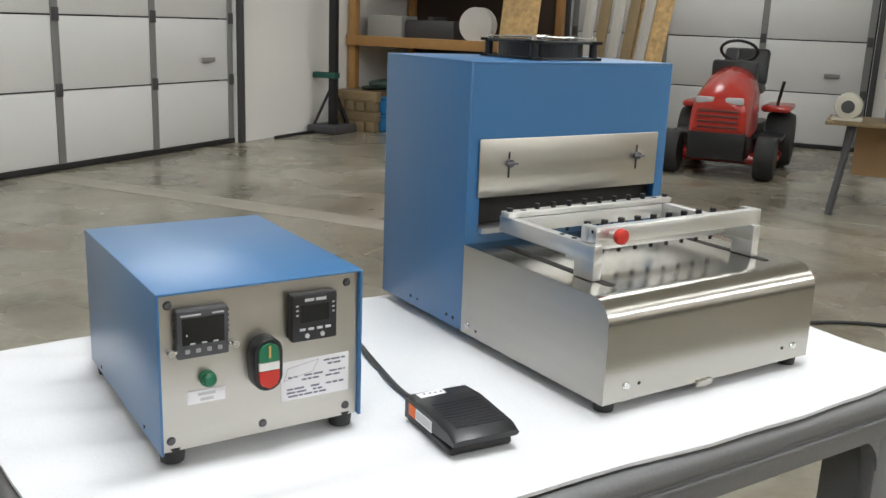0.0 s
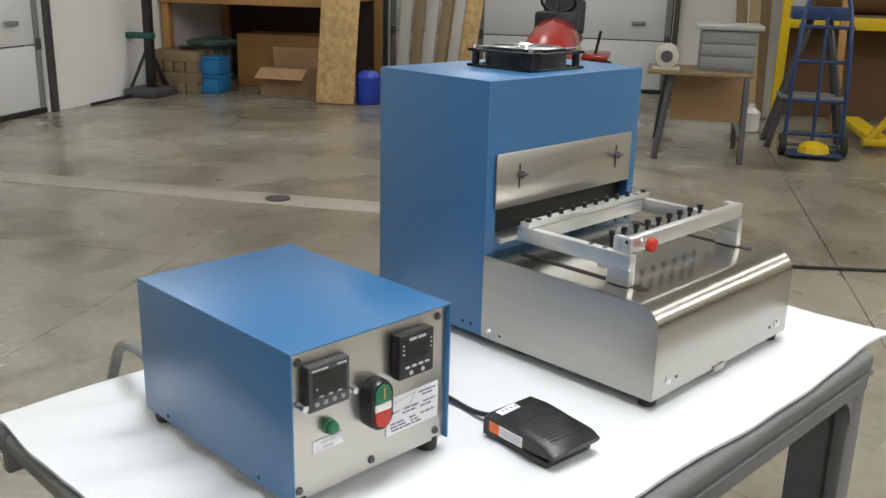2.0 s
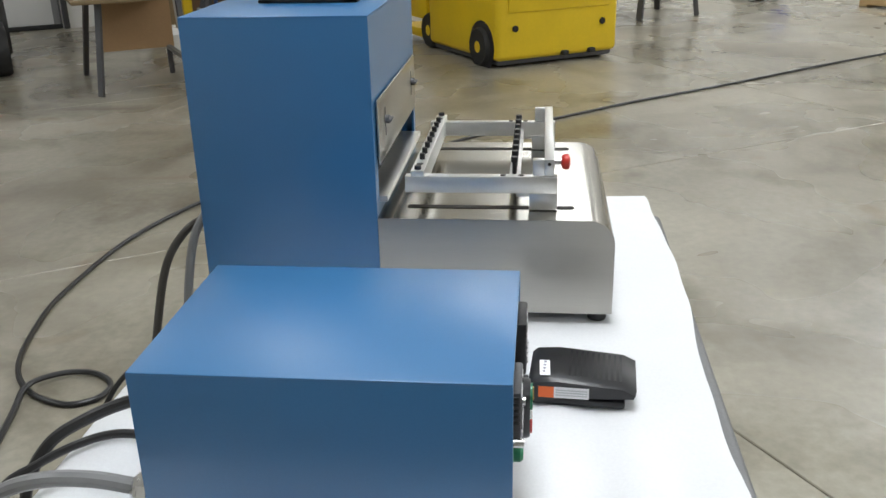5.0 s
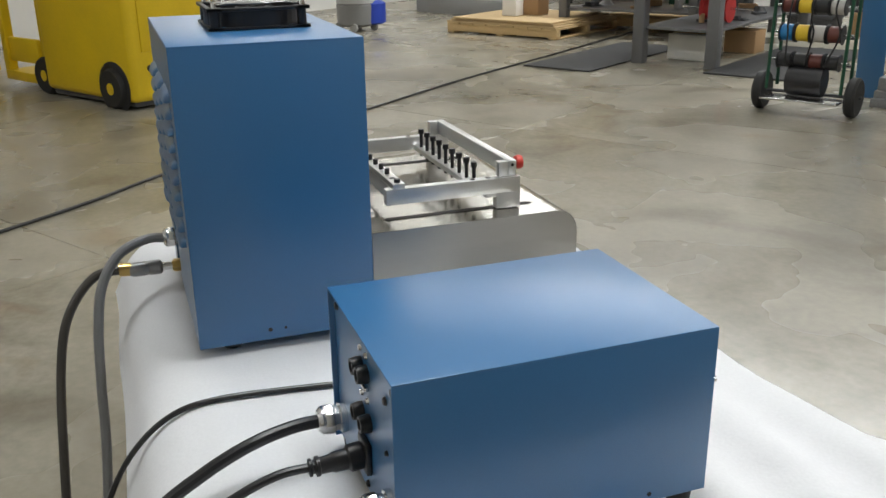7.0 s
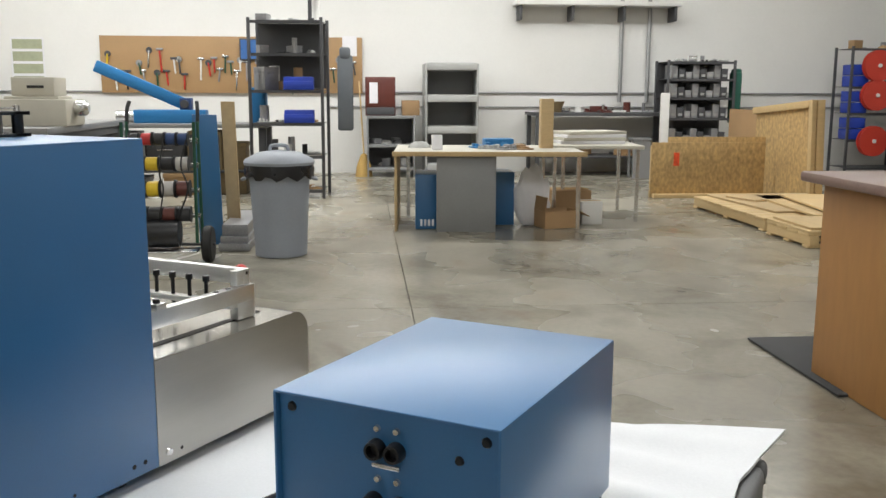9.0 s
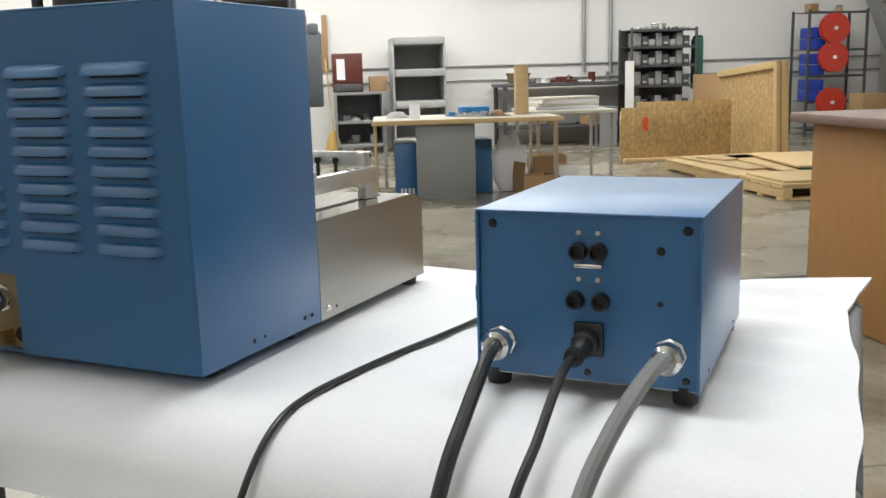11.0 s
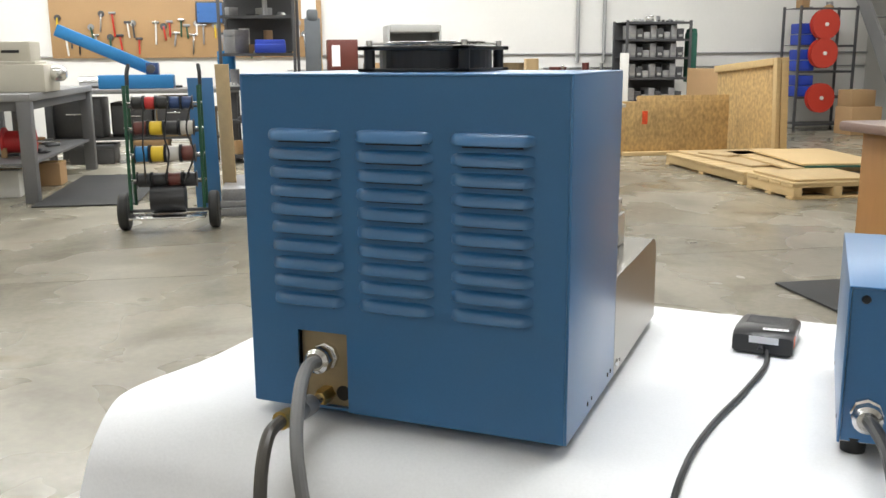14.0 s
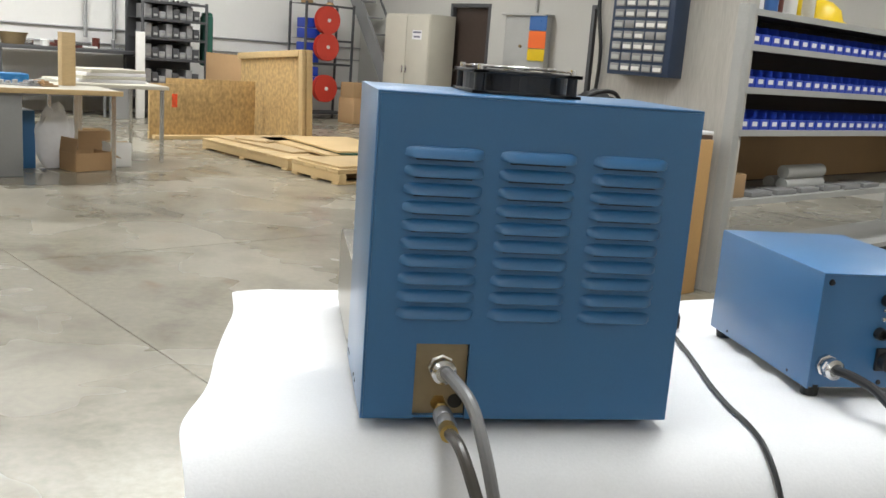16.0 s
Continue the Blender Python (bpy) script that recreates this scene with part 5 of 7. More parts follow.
for k in range(3):
    part("drawer", box(-0.178, -0.17, -0.19, 0.19, 0.02 + k * 0.092, 0.10 + k * 0.092, 0.003), GREYSTEEL, o)
for k, (b, l, mm) in enumerate(((1.02, 1.9, OLDWOOD), (1.12, 1.7, PLY), (1.2, 2.0, OLDWOOD), (1.28, 1.6, GREYBOARD), (0.95, 1.3, WHITEP))):
    leaning("plank", "old plank leaning on the wall behind a bench", "plank", 8.0 + 0.1 * k, b, 0.10, l, 0.03, 16, mm, 12 - 6 * k)
o = thing("bleach_jug", "white plastic jug on the floor by a hand truck", "jug", R(7.45, 1.08))
part("body", lathe(bmesh.new(), [(0.07, 0.002), (0.08, 0.01), (0.08, 0.17), (0.03, 0.22)], 16), WHITEP, o)
part("cap", cyl((0, 0, 0.22), (0, 0, 0.245), 0.028), WHITEP, o)


def hand_truck():
    o = thing("hand_truck", "blue tubular hand truck standing upright with small wheels", "hand truck", R(6.38, 1.45))
    for s in (-1, 1):
        part("rail", hose(bmesh.new(), [(0, s * 0.21, 0.08), (0.02, s * 0.20, 0.6), (0.08, s * 0.17, 1.05), (0.10, s * 0.13, 1.21)], 0.016, 6), TRUCKBLUE, o)
        wheel(o, -0.02, s * 0.225, 0.085, 0.05, WHITEP)
    part("top_bar", hose(bmesh.new(), [(0.10, -0.13, 1.205), (0.08, 0, 1.245), (0.10, 0.13, 1.205)], 0.02, 6), TRUCKBLUE, o)
    for z in (0.16, 0.42, 0.72, 0.98):
        part("crossbar", cyl((0.02 + z * 0.05, -0.20, z), (0.02 + z * 0.05, 0.20, z), 0.014), TRUCKBLUE, o)
    part("middle_bar", cyl((0.0, 0, 0.1), (0.08, 0, 1.05), 0.014), TRUCKBLUE, o)
    part("toe_plate", box(-0.22, 0.02, -0.20, 0.20, 0.03, 0.045, 0.003), TRUCKBLUE, o)
    part("axle", cyl((-0.02, -0.24, 0.085), (-0.02, 0.24, 0.085), 0.012), DARKSTEEL, o)
    h = thing("folding_trestle", "grey folding steel trestle standing behind the hand truck", "trestle", R(6.75, 1.45))
    for s in (-1, 1):
        for x in (-0.1, 0.25):
            part("leg", bar(bmesh.new(), (x, s * 0.30, 0.002), (0.05, s * 0.07, 1.02), 0.045, 0.035), DARKSTEEL, h)
    part("head", box(-0.05, 0.15, -0.22, 0.22, 1.02, 1.12, 0.01), TRUCKBLUE, h)
    part("tray", box(-0.08, 0.22, -0.24, 0.24, 0.40, 0.43, 0.004), GREYSTEEL, h)
    solid("ratchet_strap", lathe(bmesh.new(), [(0.12, 0), (0.11, 0.05), (0.05, 0.08)], 10), YELLOW, "coiled yellow ratchet strap on a hand truck toe", "strap", R(6.28, 1.45, 0.046))


hand_truck()


def pallet_truck():
    o = thing("pallet_truck", "yellow pallet truck with a triangular frame", "pallet truck", R(6.80, 2.27, 0, 0))
    for s in (-1, 1):
        part("side_frame", bar(bmesh.new(), (0, s * 0.34, 0.07), (0.02, s * 0.07, 0.42), 0.06, 0.05, 0.006), YELLOW, o)
        part("fork", box(0.05, 1.15, s * 0.26 - 0.08, s * 0.26 + 0.08, 0.06, 0.12, 0.01), YELLOW, o)
        wheel(o, -0.04, s * 0.045, 0.09, 0.06, DARKSTEEL)
    part("foot_bar", box(-0.03, 0.06, -0.37, 0.37, 0.04, 0.10, 0.008), YELLOW, o)
    part("head", box(-0.05, 0.10, -0.13, 0.13, 0.38, 0.45, 0.015), YELLOW, o)
    part("pump", cyl((0.0, 0, 0.16), (0.02, 0, 0.40), 0.06), YELLOW, o)
    part("handle", hose(bmesh.new(), [(0.02, 0, 0.45), (0.10, 0.0, 0.8), (0.16, 0, 1.18)], 0.02), YELLOW, o)


pallet_truck()
o = thing("pallet_rack", "yellow steel pallet rack holding large brown rolls", "rack", R(8.6, 2.2))
for x in (-0.5, 0.5):
    for y in (-1.3, 0.85):
        part("upright", box(x - 0.04, x + 0.04, y - 0.04, y + 0.04, 0, 3.0, 0.004), YELLOW, o)
for x in (-0.5, 0.5):
    for z in (0.95, 2.2):
        part("beam", box(x - 0.025, x + 0.025, -1.26, 0.81, z - 0.06, z + 0.05, 0.004), YELLOW, o)
for z in (1.001, 2.251):
    part("deck", box(-0.45, 0.45, -1.25, 0.80, z, z + 0.02), OLDWOOD, o)
for k in range(3):
    solid("paper_roll", lathe(bmesh.new(), [(0.05, -0.6), (0.27, -0.6), (0.28, -0.58), (0.28, 0.58), (0.27, 0.6), (0.05, 0.6)], 24, pose(0, 0, 0.28, 90)), ROLLBROWN, "big dark brown paper roll lying in a rack", "roll", R(8.35 + 0.0 * k, 2.2, 1.022 + 0.48 * k if k < 2 else 2.272))
solid("cardboard_sheet", box(-0.02, 0.02, -0.62, 0.62, 0, 0.88, 0.003), ROLLBROWN, "large dark brown sheet standing under a rack", "panel", R(8.7, 2.05, 0.002))
leaning("plank", "orange-brown timber leaning on the rack", "plank", 7.55, 1.80, 0.06, 1.25, 0.05, 14, SHELFWOOD, 0)
carton(R(8.3, 3.1, 0.001), 0.12, 0.10, 0.30)


def order_truck():
    o = thing("electric_stacker", "bright yellow electric warehouse truck with black wheels", "forklift", R(5.83, 3.62))
    b = bmesh.new()
    bx(b, -0.66, 0.55, -0.56, 0.56, 0.055, 1.55, 0.05, seg=4)
    body = part("body", b, YELLOW, o)
    part("front_cover", box(-0.672, -0.655, -0.46, 0.46, 0.42, 1.38, 0.006), YELLOW, body)
    part("skirt", box(-0.62, 0.50, -0.53, 0.53, 0.02, 0.10, 0.02), DARKSTEEL, body)
    part("wheel_arch", lathe(bmesh.new(), [(0.19, 0.552), (0.20, 0.560), (0.19, 0.566)], 28, pose(-0.42, 0, 0.15, -90)), BLACK, body)
    for x, y, zz in ((-0.668, -0.40, 0.30), (-0.668, 0.40, 0.30)):
        part("bolt_hole", cyl((x - 0.004, y, zz), (x + 0.02, y, zz), 0.025), BLACK, body)
    for y in (-0.30, -0.05):
        part("tow_lug", box(-0.69, -0.62, y - 0.03, y + 0.03, 0.06, 0.10, 0.01), BLACK, body)
    for k in range(4):
        part("vent_slat", box(-0.2 + 0.14 * k, -0.1 + 0.14 * k, 0.558, 0.566, 1.18, 1.22, 0.002), BLACK, body)
    lb = bmesh.new()
    for k in range(5):
        bx(lb, -0.52 + 0.05 * k, -0.485 + 0.05 * k, 0.5585, 0.5640, 0.98, 1.05)
    part("marking", lb, BLACK, body)
    for x, y in ((-0.42, 0.545), (0.62, 0.48), (-0.42, -0.50), (0.62, -0.48)):
        wheel(o, x, y, 0.15, 0.11, YELLOW)
    m = part("mast", box(0.62, 0.74, 0.36, 0.46, 0.05, 2.6, 0.01), YELLOW, o)
    part("mast", box(0.62, 0.74, -0.46, -0.36, 0.05, 2.6, 0.01), YELLOW, o)
    part("carriage", box(0.55, 0.63, -0.36, 0.36, 0.12, 0.62, 0.01), DARKSTEEL, o)
    part("hydraulic_ram", cyl((0.68, 0.2, 0.1), (0.68, 0.2, 1.9), 0.045), TRUCKBLUE, o)
    part("platform", box(0.56, 1.30, -0.5, 0.5, 0.06, 0.14, 0.01), YELLOW, o)
    part("guard_post", box(1.22, 1.30, 0.42, 0.50, 0.14, 1.9, 0.01), YELLOW, o)
    part("guard_rail", box(0.76, 1.22, 0.44, 0.48, 0.22, 0.42, 0.01), YELLOW, o)


order_truck()

# -- the east side: stand, vacuum cleaner, pallets, benches --
o = thing("machine_stand", "dark grey steel machine stand on splayed legs", "stand", R(7.03, 5.98))
for x, y in ((-0.30, -0.36), (-0.30, 0.38), (0.35, -0.36), (0.35, 0.38)):
    part("leg", bar(bmesh.new(), (x, y, 0.002), (x * 0.75, y * 0.72, 0.92), 0.06, 0.05), DARKSTEEL, o)
part("shelf", box(-0.27, 0.30, -0.31, 0.33, 0.34, 0.38, 0.006), DARKSTEEL, o)
part("top", box(-0.32, 0.34, -0.36, 0.38, 0.92, 0.97, 0.006), DARKSTEEL, o)
part("motor_housing", box(-0.12, 0.16, -0.14, 0.14, 0.40, 0.75, 0.02), BLACK, o)
o = thing("shop_vacuum", "grey and blue wet-dry vacuum cleaner on castors", "vacuum", R(7.40, 7.80))
part("tank", lathe(bmesh.new(), [(0.20, 0.06), (0.24, 0.09), (0.25, 0.32), (0.23, 0.34)], 24), GREYSTEEL, o)
part("tank_panel", lathe(bmesh.new(), [(0.17, 0.08), (0.20, 0.10), (0.20, 0.33), (0.15, 0.36)], 20, pose(-0.1, -0.14, 0)), BINBLUE, o)
part("motor_head", lathe(bmesh.new(), [(0.25, 0.34), (0.24, 0.42), (0.14, 0.52), (0.05, 0.54)], 24), LTGREY, o)
for k in range(4):
    wheel(o, 0.22 * math.cos(k * 1.57 + 0.6), 0.22 * math.sin(k * 1.57 + 0.6), 0.055, 0.04, LTGREY, tyre=LTGREY)
solid("white_bucket", lathe(bmesh.new(), [(0.13, 0.002), (0.15, 0.30), (0.16, 0.31), (0.16, 0.33), (0.14, 0.33)], 20), WHITEP, "white plastic bucket on the floor", "bucket", R(8.1, 7.0))
solid("steel_plate", box(-0.9, 0.9, -0.35, 0.35, 0, 0.22, 0.01), GREYSTEEL, "low block of grey steel plate on the floor", "steel plate", R(7.4, 10.4, 0.002))
pallet(R(5.54, 8.97, 0.002, 0), 0.78, 0.72, "pale wooden pallet carrying plywood sheets", 8, PLY, 3)
carton(R(5.52, 8.97, 0.195), 0.13, 0.12, 0.22, "small brown carton on stacked plywood")
solid("carton_white", box(-0.1, 0.1, -0.08, 0.08, 0, 0.2, 0.004), WHITEP, "white carton on stacked plywood", "carton", R(5.67, 8.72, 0.195))
pallet(R(4.35, 10.5, 0.002, 0), 0.62, 0.75, "pale wooden pallet beside a bench", 6, PLY, 2)
solid("floor_mat", box(-0.35, 0.35, -0.98, 0.98, 0, 0.012, 0.004), MATBLACK, "black rubber mat on the concrete", "mat", R(3.68, 7.45, 0.003))
solid("floor_mat", box(-0.42, 0.42, -1.05, 1.05, 0, 0.012, 0.004), MATBLACK, "black rubber mat in front of a bench", "mat", R(2.05, 8.0, 0.003))
solid("floor_mat", box(-0.55, 0.55, -0.45, 0.45, 0, 0.012, 0.004), MATBLACK, "black rubber mat by a counter", "mat", R(-2.71, 2.92, 0.003))

leg_table("workbench", "long grey steel workbench with thick square legs", "workbench", R(2.88, 8.5), 0.42, 1.30, 0.92, GREYSTEEL, BENCHGREY, 0.06, 0.11, 0.34, 0.08)
o = thing("machine_cover", "long beige sheet-metal machine body on a workbench", "machine", R(2.98, 7.9, 0.921))
part("body", box(-0.55, 0.60, -0.30, 0.26, 0, 0.24, 0.012), BEIGE, o)
part("top_box", box(-0.42, -0.04, -0.22, 0.14, 0.27, 0.44, 0.012), BEIGE, o)
part("top_plate", box(-0.46, 0.02, -0.24, 0.17, 0.241, 0.268, 0.006), BEIGE, o)
part("grip", box(-0.33, -0.18, 0.141, 0.146, 0.34, 0.365, 0.004), BLACK, o)
part("chuck", lathe(bmesh.new(), [(0.06, 0), (0.075, 0.03), (0.07, 0.10), (0.04, 0.13)], 18, pose(-0.55, 0.0, 0.16, 0, -90)), CHROME, o)
o = thing("welding_reel", "red cable drum under a workbench", "drum", R(2.75, 7.85, 0.342))
part("drum", lathe(bmesh.new(), [(0.13, -0.13), (0.13, -0.11), (0.10, -0.10), (0.10, 0.10), (0.13, 0.11), (0.13, 0.13)], 20, pose(0, 0, 0.135, 0, 90)), WIRERED, o)
part("spindle", cyl((-0.35, 0, 0.135), (0.35, 0, 0.135), 0.012), CHROME, o)
o = carton(R(2.92, 7.75, 0.002), 0.20, 0.14, 0.24, "white carton under a workbench", False, WHITEP)
carton(R(2.7, 8.5, 0.002), 0.16, 0.14, 0.22, "brown carton under a workbench")
clutter(2.9, 9.0, 0.921, 0.5, 1.0, 7, [PARTGREY, BLACK, WIRERED, WHITEP, LTGREY])
clutter(2.9, 8.5, 0.342, 0.5, 1.6, 8, [PARTGREY, BLACK, CARD, DARKSTEEL])
leg_table("workbench", "grey steel workbench covered with tools", "workbench", R(4.3, 9.4, 0, 4), 0.85, 0.5, 0.90, GREYSTEEL, BENCHGREY, 0.06, 0.10, 0.30, 0.08)
clutter(4.3, 9.4, 0.901, 1.5, 0.7, 13, [PARTGREY, BLACK, WHITEP, YELLOW, LTGREY, DARKSTEEL], hmax=0.26)
clutter(4.3, 9.4, 0.302, 1.4, 0.6, 8, [PARTGREY, BLACK, CARD, DARKSTEEL, WIRERED])
leg_table("workbench", "grey workbench with machines along the white wall", "workbench", R(5.9, 12.6), 1.6, 0.5, 0.90, GREYSTEEL, DARKSTEEL, 0.06, 0.09, 0.35, 0.08)
clutter(5.9, 12.6, 0.901, 2.9, 0.7, 14, [PARTGREY, BLACK, WIRERED, LTGREY, DARKSTEEL, MAROON], hmax=0.3)
clutter(5.9, 12.6, 0.352, 2.8, 0.6, 9, [PARTGREY, BLACK, CARD, DARKSTEEL, YELLOW])
for k in range(2):
    o = thing("drill_press", "grey bench drill press on a workbench", "drill", R(5.1 + 1.1 * k, 12.75, 0.901))
    part("base", box(-0.13, 0.13, -0.14, 0.2, 0, 0.04, 0.01), GREYSTEEL, o)
    part("column", cyl((0, -0.08, 0.04), (0, -0.08, 0.62), 0.03), CHROME, o)
    part("head", box(-0.09, 0.09, -0.16, 0.2, 0.42, 0.66, 0.03), LTGREY, o)
    part("table", box(-0.1, 0.1, -0.05, 0.17, 0.2, 0.225, 0.004), GREYSTEEL, o)
    part("spindle", cyl((0, 0.12, 0.28), (0, 0.12, 0.42), 0.02), CHROME, o)
o = thing("stock_rack", "green and yellow steel stock rack with wooden shelves", "rack", R(7.45, 13.0))
for x in (-2.0, 2.0):
    for y in (-0.35, 0.25):
        part("upright", box(x - 0.04, x + 0.04, y - 0.04, y + 0.04, 0, 3.2, 0.004), GREENP2, o)
for z in (2.05, 2.9):
    part("beam", box(-1.96, 1.96, 0.22, 0.28, z - 0.06, z + 0.06, 0.004), YELLOW, o)
    part("deck", box(-1.96, 1.96, -0.33, 0.22, z + 0.02, z + 0.05), SHELFWOOD, o)
for k in range(5):
    carton(R(6.0 + 0.65 * k, 12.95, 2.102), 0.24, 0.18, 0.24 + 0.07 * (k % 3), "brown carton on a high rack shelf")
solid("cord_bundle", hose(bmesh.new(), [(0.10 * math.sin(k * 1.9), 0.04 * math.cos(k * 2.3), 0.55 - 0.55 * abs(math.sin(k * 0.8))) for k in range(26)], 0.016, 5, 7), mat("orange_cord", (0.50, 0.10, 0.035), 0.5), "orange extension cords hanging from a rack", "cord", R(5.3, 12.6, 1.45))
solid("panel_box", box(-0.22, 0.22, -0.08, 0.08, 0, 0.5, 0.01), GREYSTEEL, "grey electrical box on the white wall", "electrical box", R(5.75, 13.33, 1.25))


def reel_cart():
    o = thing("wire_reel_cart", "green two-wheeled cart with rows of coloured wire reels", "cart", R(1.213, 5.78))
    for s in (-1, 1):
        for y in (-0.10, 0.12):
            part("upright", cyl((s * 0.25, y, 0.16), (s * 0.25, y * 0.7, 1.02), 0.012), GREENP2, o)
        part("handle", hose(bmesh.new(), [(s * 0.25, -0.08, 1.00), (s * 0.25, -0.10, 1.10), (s * 0.24, -0.14, 1.16)], 0.014, 5), BLACK, o)
        wheel(o, s * 0.312, 0.02, 0.135, 0.07, GREYSTEEL, "x")
    part("axle", cyl((-0.36, 0.02, 0.135), (0.36, 0.02, 0.135), 0.012), DARKSTEEL, o)
    part("toe_plate", box(-0.26, 0.26, 0.02, 0.22, 0.10, 0.115, 0.003), CHROME, o)
    rows = ((0.90, 0.052, (TRUCKBLUE, TRUCKBLUE, WIREBLK, WIRERED, WIREBLK)), (0.725, 0.058, (WIREWHT, WIREBLK, WIREYEL, MAROON)),
            (0.545, 0.066, (MAROON, WIREWHT, WIREYEL, TOTEBLUE)), (0.36, 0.060, (WIREBLK, MAROON, WIREBLK, WIREBLK)))
    for z, r, cols in rows:
        part("spindle", cyl((-0.27, 0.06, z), (0.27, 0.06, z), 0.008), CHROME, o)
        part("cross_rail", cyl((-0.25, -0.05, z - 0.03), (0.25, -0.05, z - 0.03), 0.010, seg=8), DARKSTEEL, o)
        for k, mm in enumerate(cols):
            w = 0.42 / len(cols)
            x = -0.21 + w * (k + 0.5)
            e = w / 2 - 0.006
            reel = part("reel", lathe(bmesh.new(), [(r * 0.72, -e), (r * 0.84, -e * 0.8), (r * 0.84, e * 0.8), (r * 0.72, e)], 18, pose(x, 0.06, z, 0, 90)), mm, o)
            for side in (-e, e):
                part("flange", cyl((x + side - 0.002, 0.06, z), (x + side + 0.002, 0.06, z), r, seg=18), WIREBLK, reel)
    for k in range(3):
        part("loose_wire", hose(bmesh.new(), [(-0.2 + 0.16 * k, 0.11, 0.90), (-0.16 + 0.15 * k, 0.14, 0.72 - 0.05 * k), (-0.20 + 0.17 * k, 0.13, 0.55), (-0.12 + 0.13 * k, 0.12, 0.34)], 0.006, 6, 6), WIREBLK, o)
    part("motor_drum", lathe(bmesh.new(), [(0.10, -0.12), (0.105, -0.10), (0.105, 0.10), (0.10, 0.12)], 18, pose(0, 0.06, 0.225, 0, 90)), BLACK, o)


reel_cart()
leaning("blue_sheet", "tall narrow blue metal sheet leaning by a bench", "sheet", 1.00, 6.52, 0.20, 1.05, 0.012, 4, BLUE, 80)
leaning("plank", "pale wooden plank standing by a bench", "plank", 0.84, 6.70, 0.11, 1.15, 0.02, 4, PLY, 80)
for k, (w, z0, z1) in enumerate(((0.12, 0.0, 0.06), (0.11, 0.061, 0.11), (0.10, 0.111, 0.2))):
    solid("metal_offcut", box(-w, w, -0.5, 0.5 - 0.04 * k, z0, z1, 0.004), PARTGREY, "grey metal offcut stacked on the floor", "offcut", R(0.78, 6.70, 0.002), "metal offcuts")


def trash_can():
    o = thing("trash_can", "grey plastic trash can with a lid and black liner", "trash can", R(0.40, 6.04))
    part("tub", lathe(bmesh.new(), [(0.185, 0.002), (0.195, 0.01), (0.205, 0.2), (0.222, 0.52), (0.232, 0.66), (0.245, 0.67), (0.245, 0.69), (0.225, 0.69)], 32), CANGREY, o)
    lin = bmesh.new()
    n = 40
    rings = []
    for r, z in ((0.250, 0.70), (0.258, 0.66), (0.256, 0.60)):
        rings.append([lin.verts.new(((r + 0.008 * math.sin(k * 2.7 + z * 40)) * math.cos(2 * math.pi * k / n), (r + 0.008 * math.sin(k * 2.7 + z * 40)) * math.sin(2 * math.pi * k / n), z + (0.02 * math.sin(k * 1.7) if z < 0.63 else 0))) for k in range(n)])
    for p, q in zip(rings, rings[1:]):
        for k in range(n):
            lin.faces.new((p[k], p[(k + 1) % n], q[(k + 1) % n], q[k]))
    part("liner", lin, BAGBK, o)
    lid = part("lid", lathe(bmesh.new(), [(0.262, 0.695), (0.268, 0.715), (0.255, 0.735), (0.16, 0.785), (0.05, 0.80), (0.01, 0.802)], 32), CANGREY, o)
    part("lid_handle", hose(bmesh.new(), [(-0.07, 0, 0.795), (-0.05, 0, 0.835), (0.05, 0, 0.835), (0.07, 0, 0.795)], 0.014, 6), CANGREY, lid)
    for s in (-1, 1):
        part("grip", hose(bmesh.new(), [(s * 0.235, -0.05, 0.60), (s * 0.275, -0.04, 0.585), (s * 0.275, 0.04, 0.585), (s * 0.235, 0.05, 0.60)], 0.012, 5), CANGREY, o)


trash_can()
o = shelf_unit("steel_shelving", "tall dark steel shelving with blue bins and parts", R(0.62, 10.15, 0, -6), 0.42, 0.24, 2.08, (0.10, 0.5, 0.88, 1.26, 1.68, 2.05), DARKSTEEL)
part('back_sheet', box(-0.40, 0.40, -0.235, -0.228, 1.28, 2.04), DARKSTEEL, o)
for z in (0.10, 0.5, 0.88, 1.26, 1.68, 2.05):
    clutter(0.62, 10.15, z, 0.62, 0.3, 7, [PARTGREY, BLACK, CARD, WHITEP, DARKSTEEL, DARKSTEEL], hmax=0.30)
for z in (1.261, 0.881):
    b = bmesh.new()
    bx(b, -0.17, 0.17, -0.11, 0.11, 0, 0.15, 0.01)
    solid("parts_bin", bx(b, -0.175, 0.175, 0.1, 0.125, 0.0, 0.10, 0.008), BINBLUE, "blue plastic parts bin on steel shelving", "bin", R(0.50, 10.0, z))


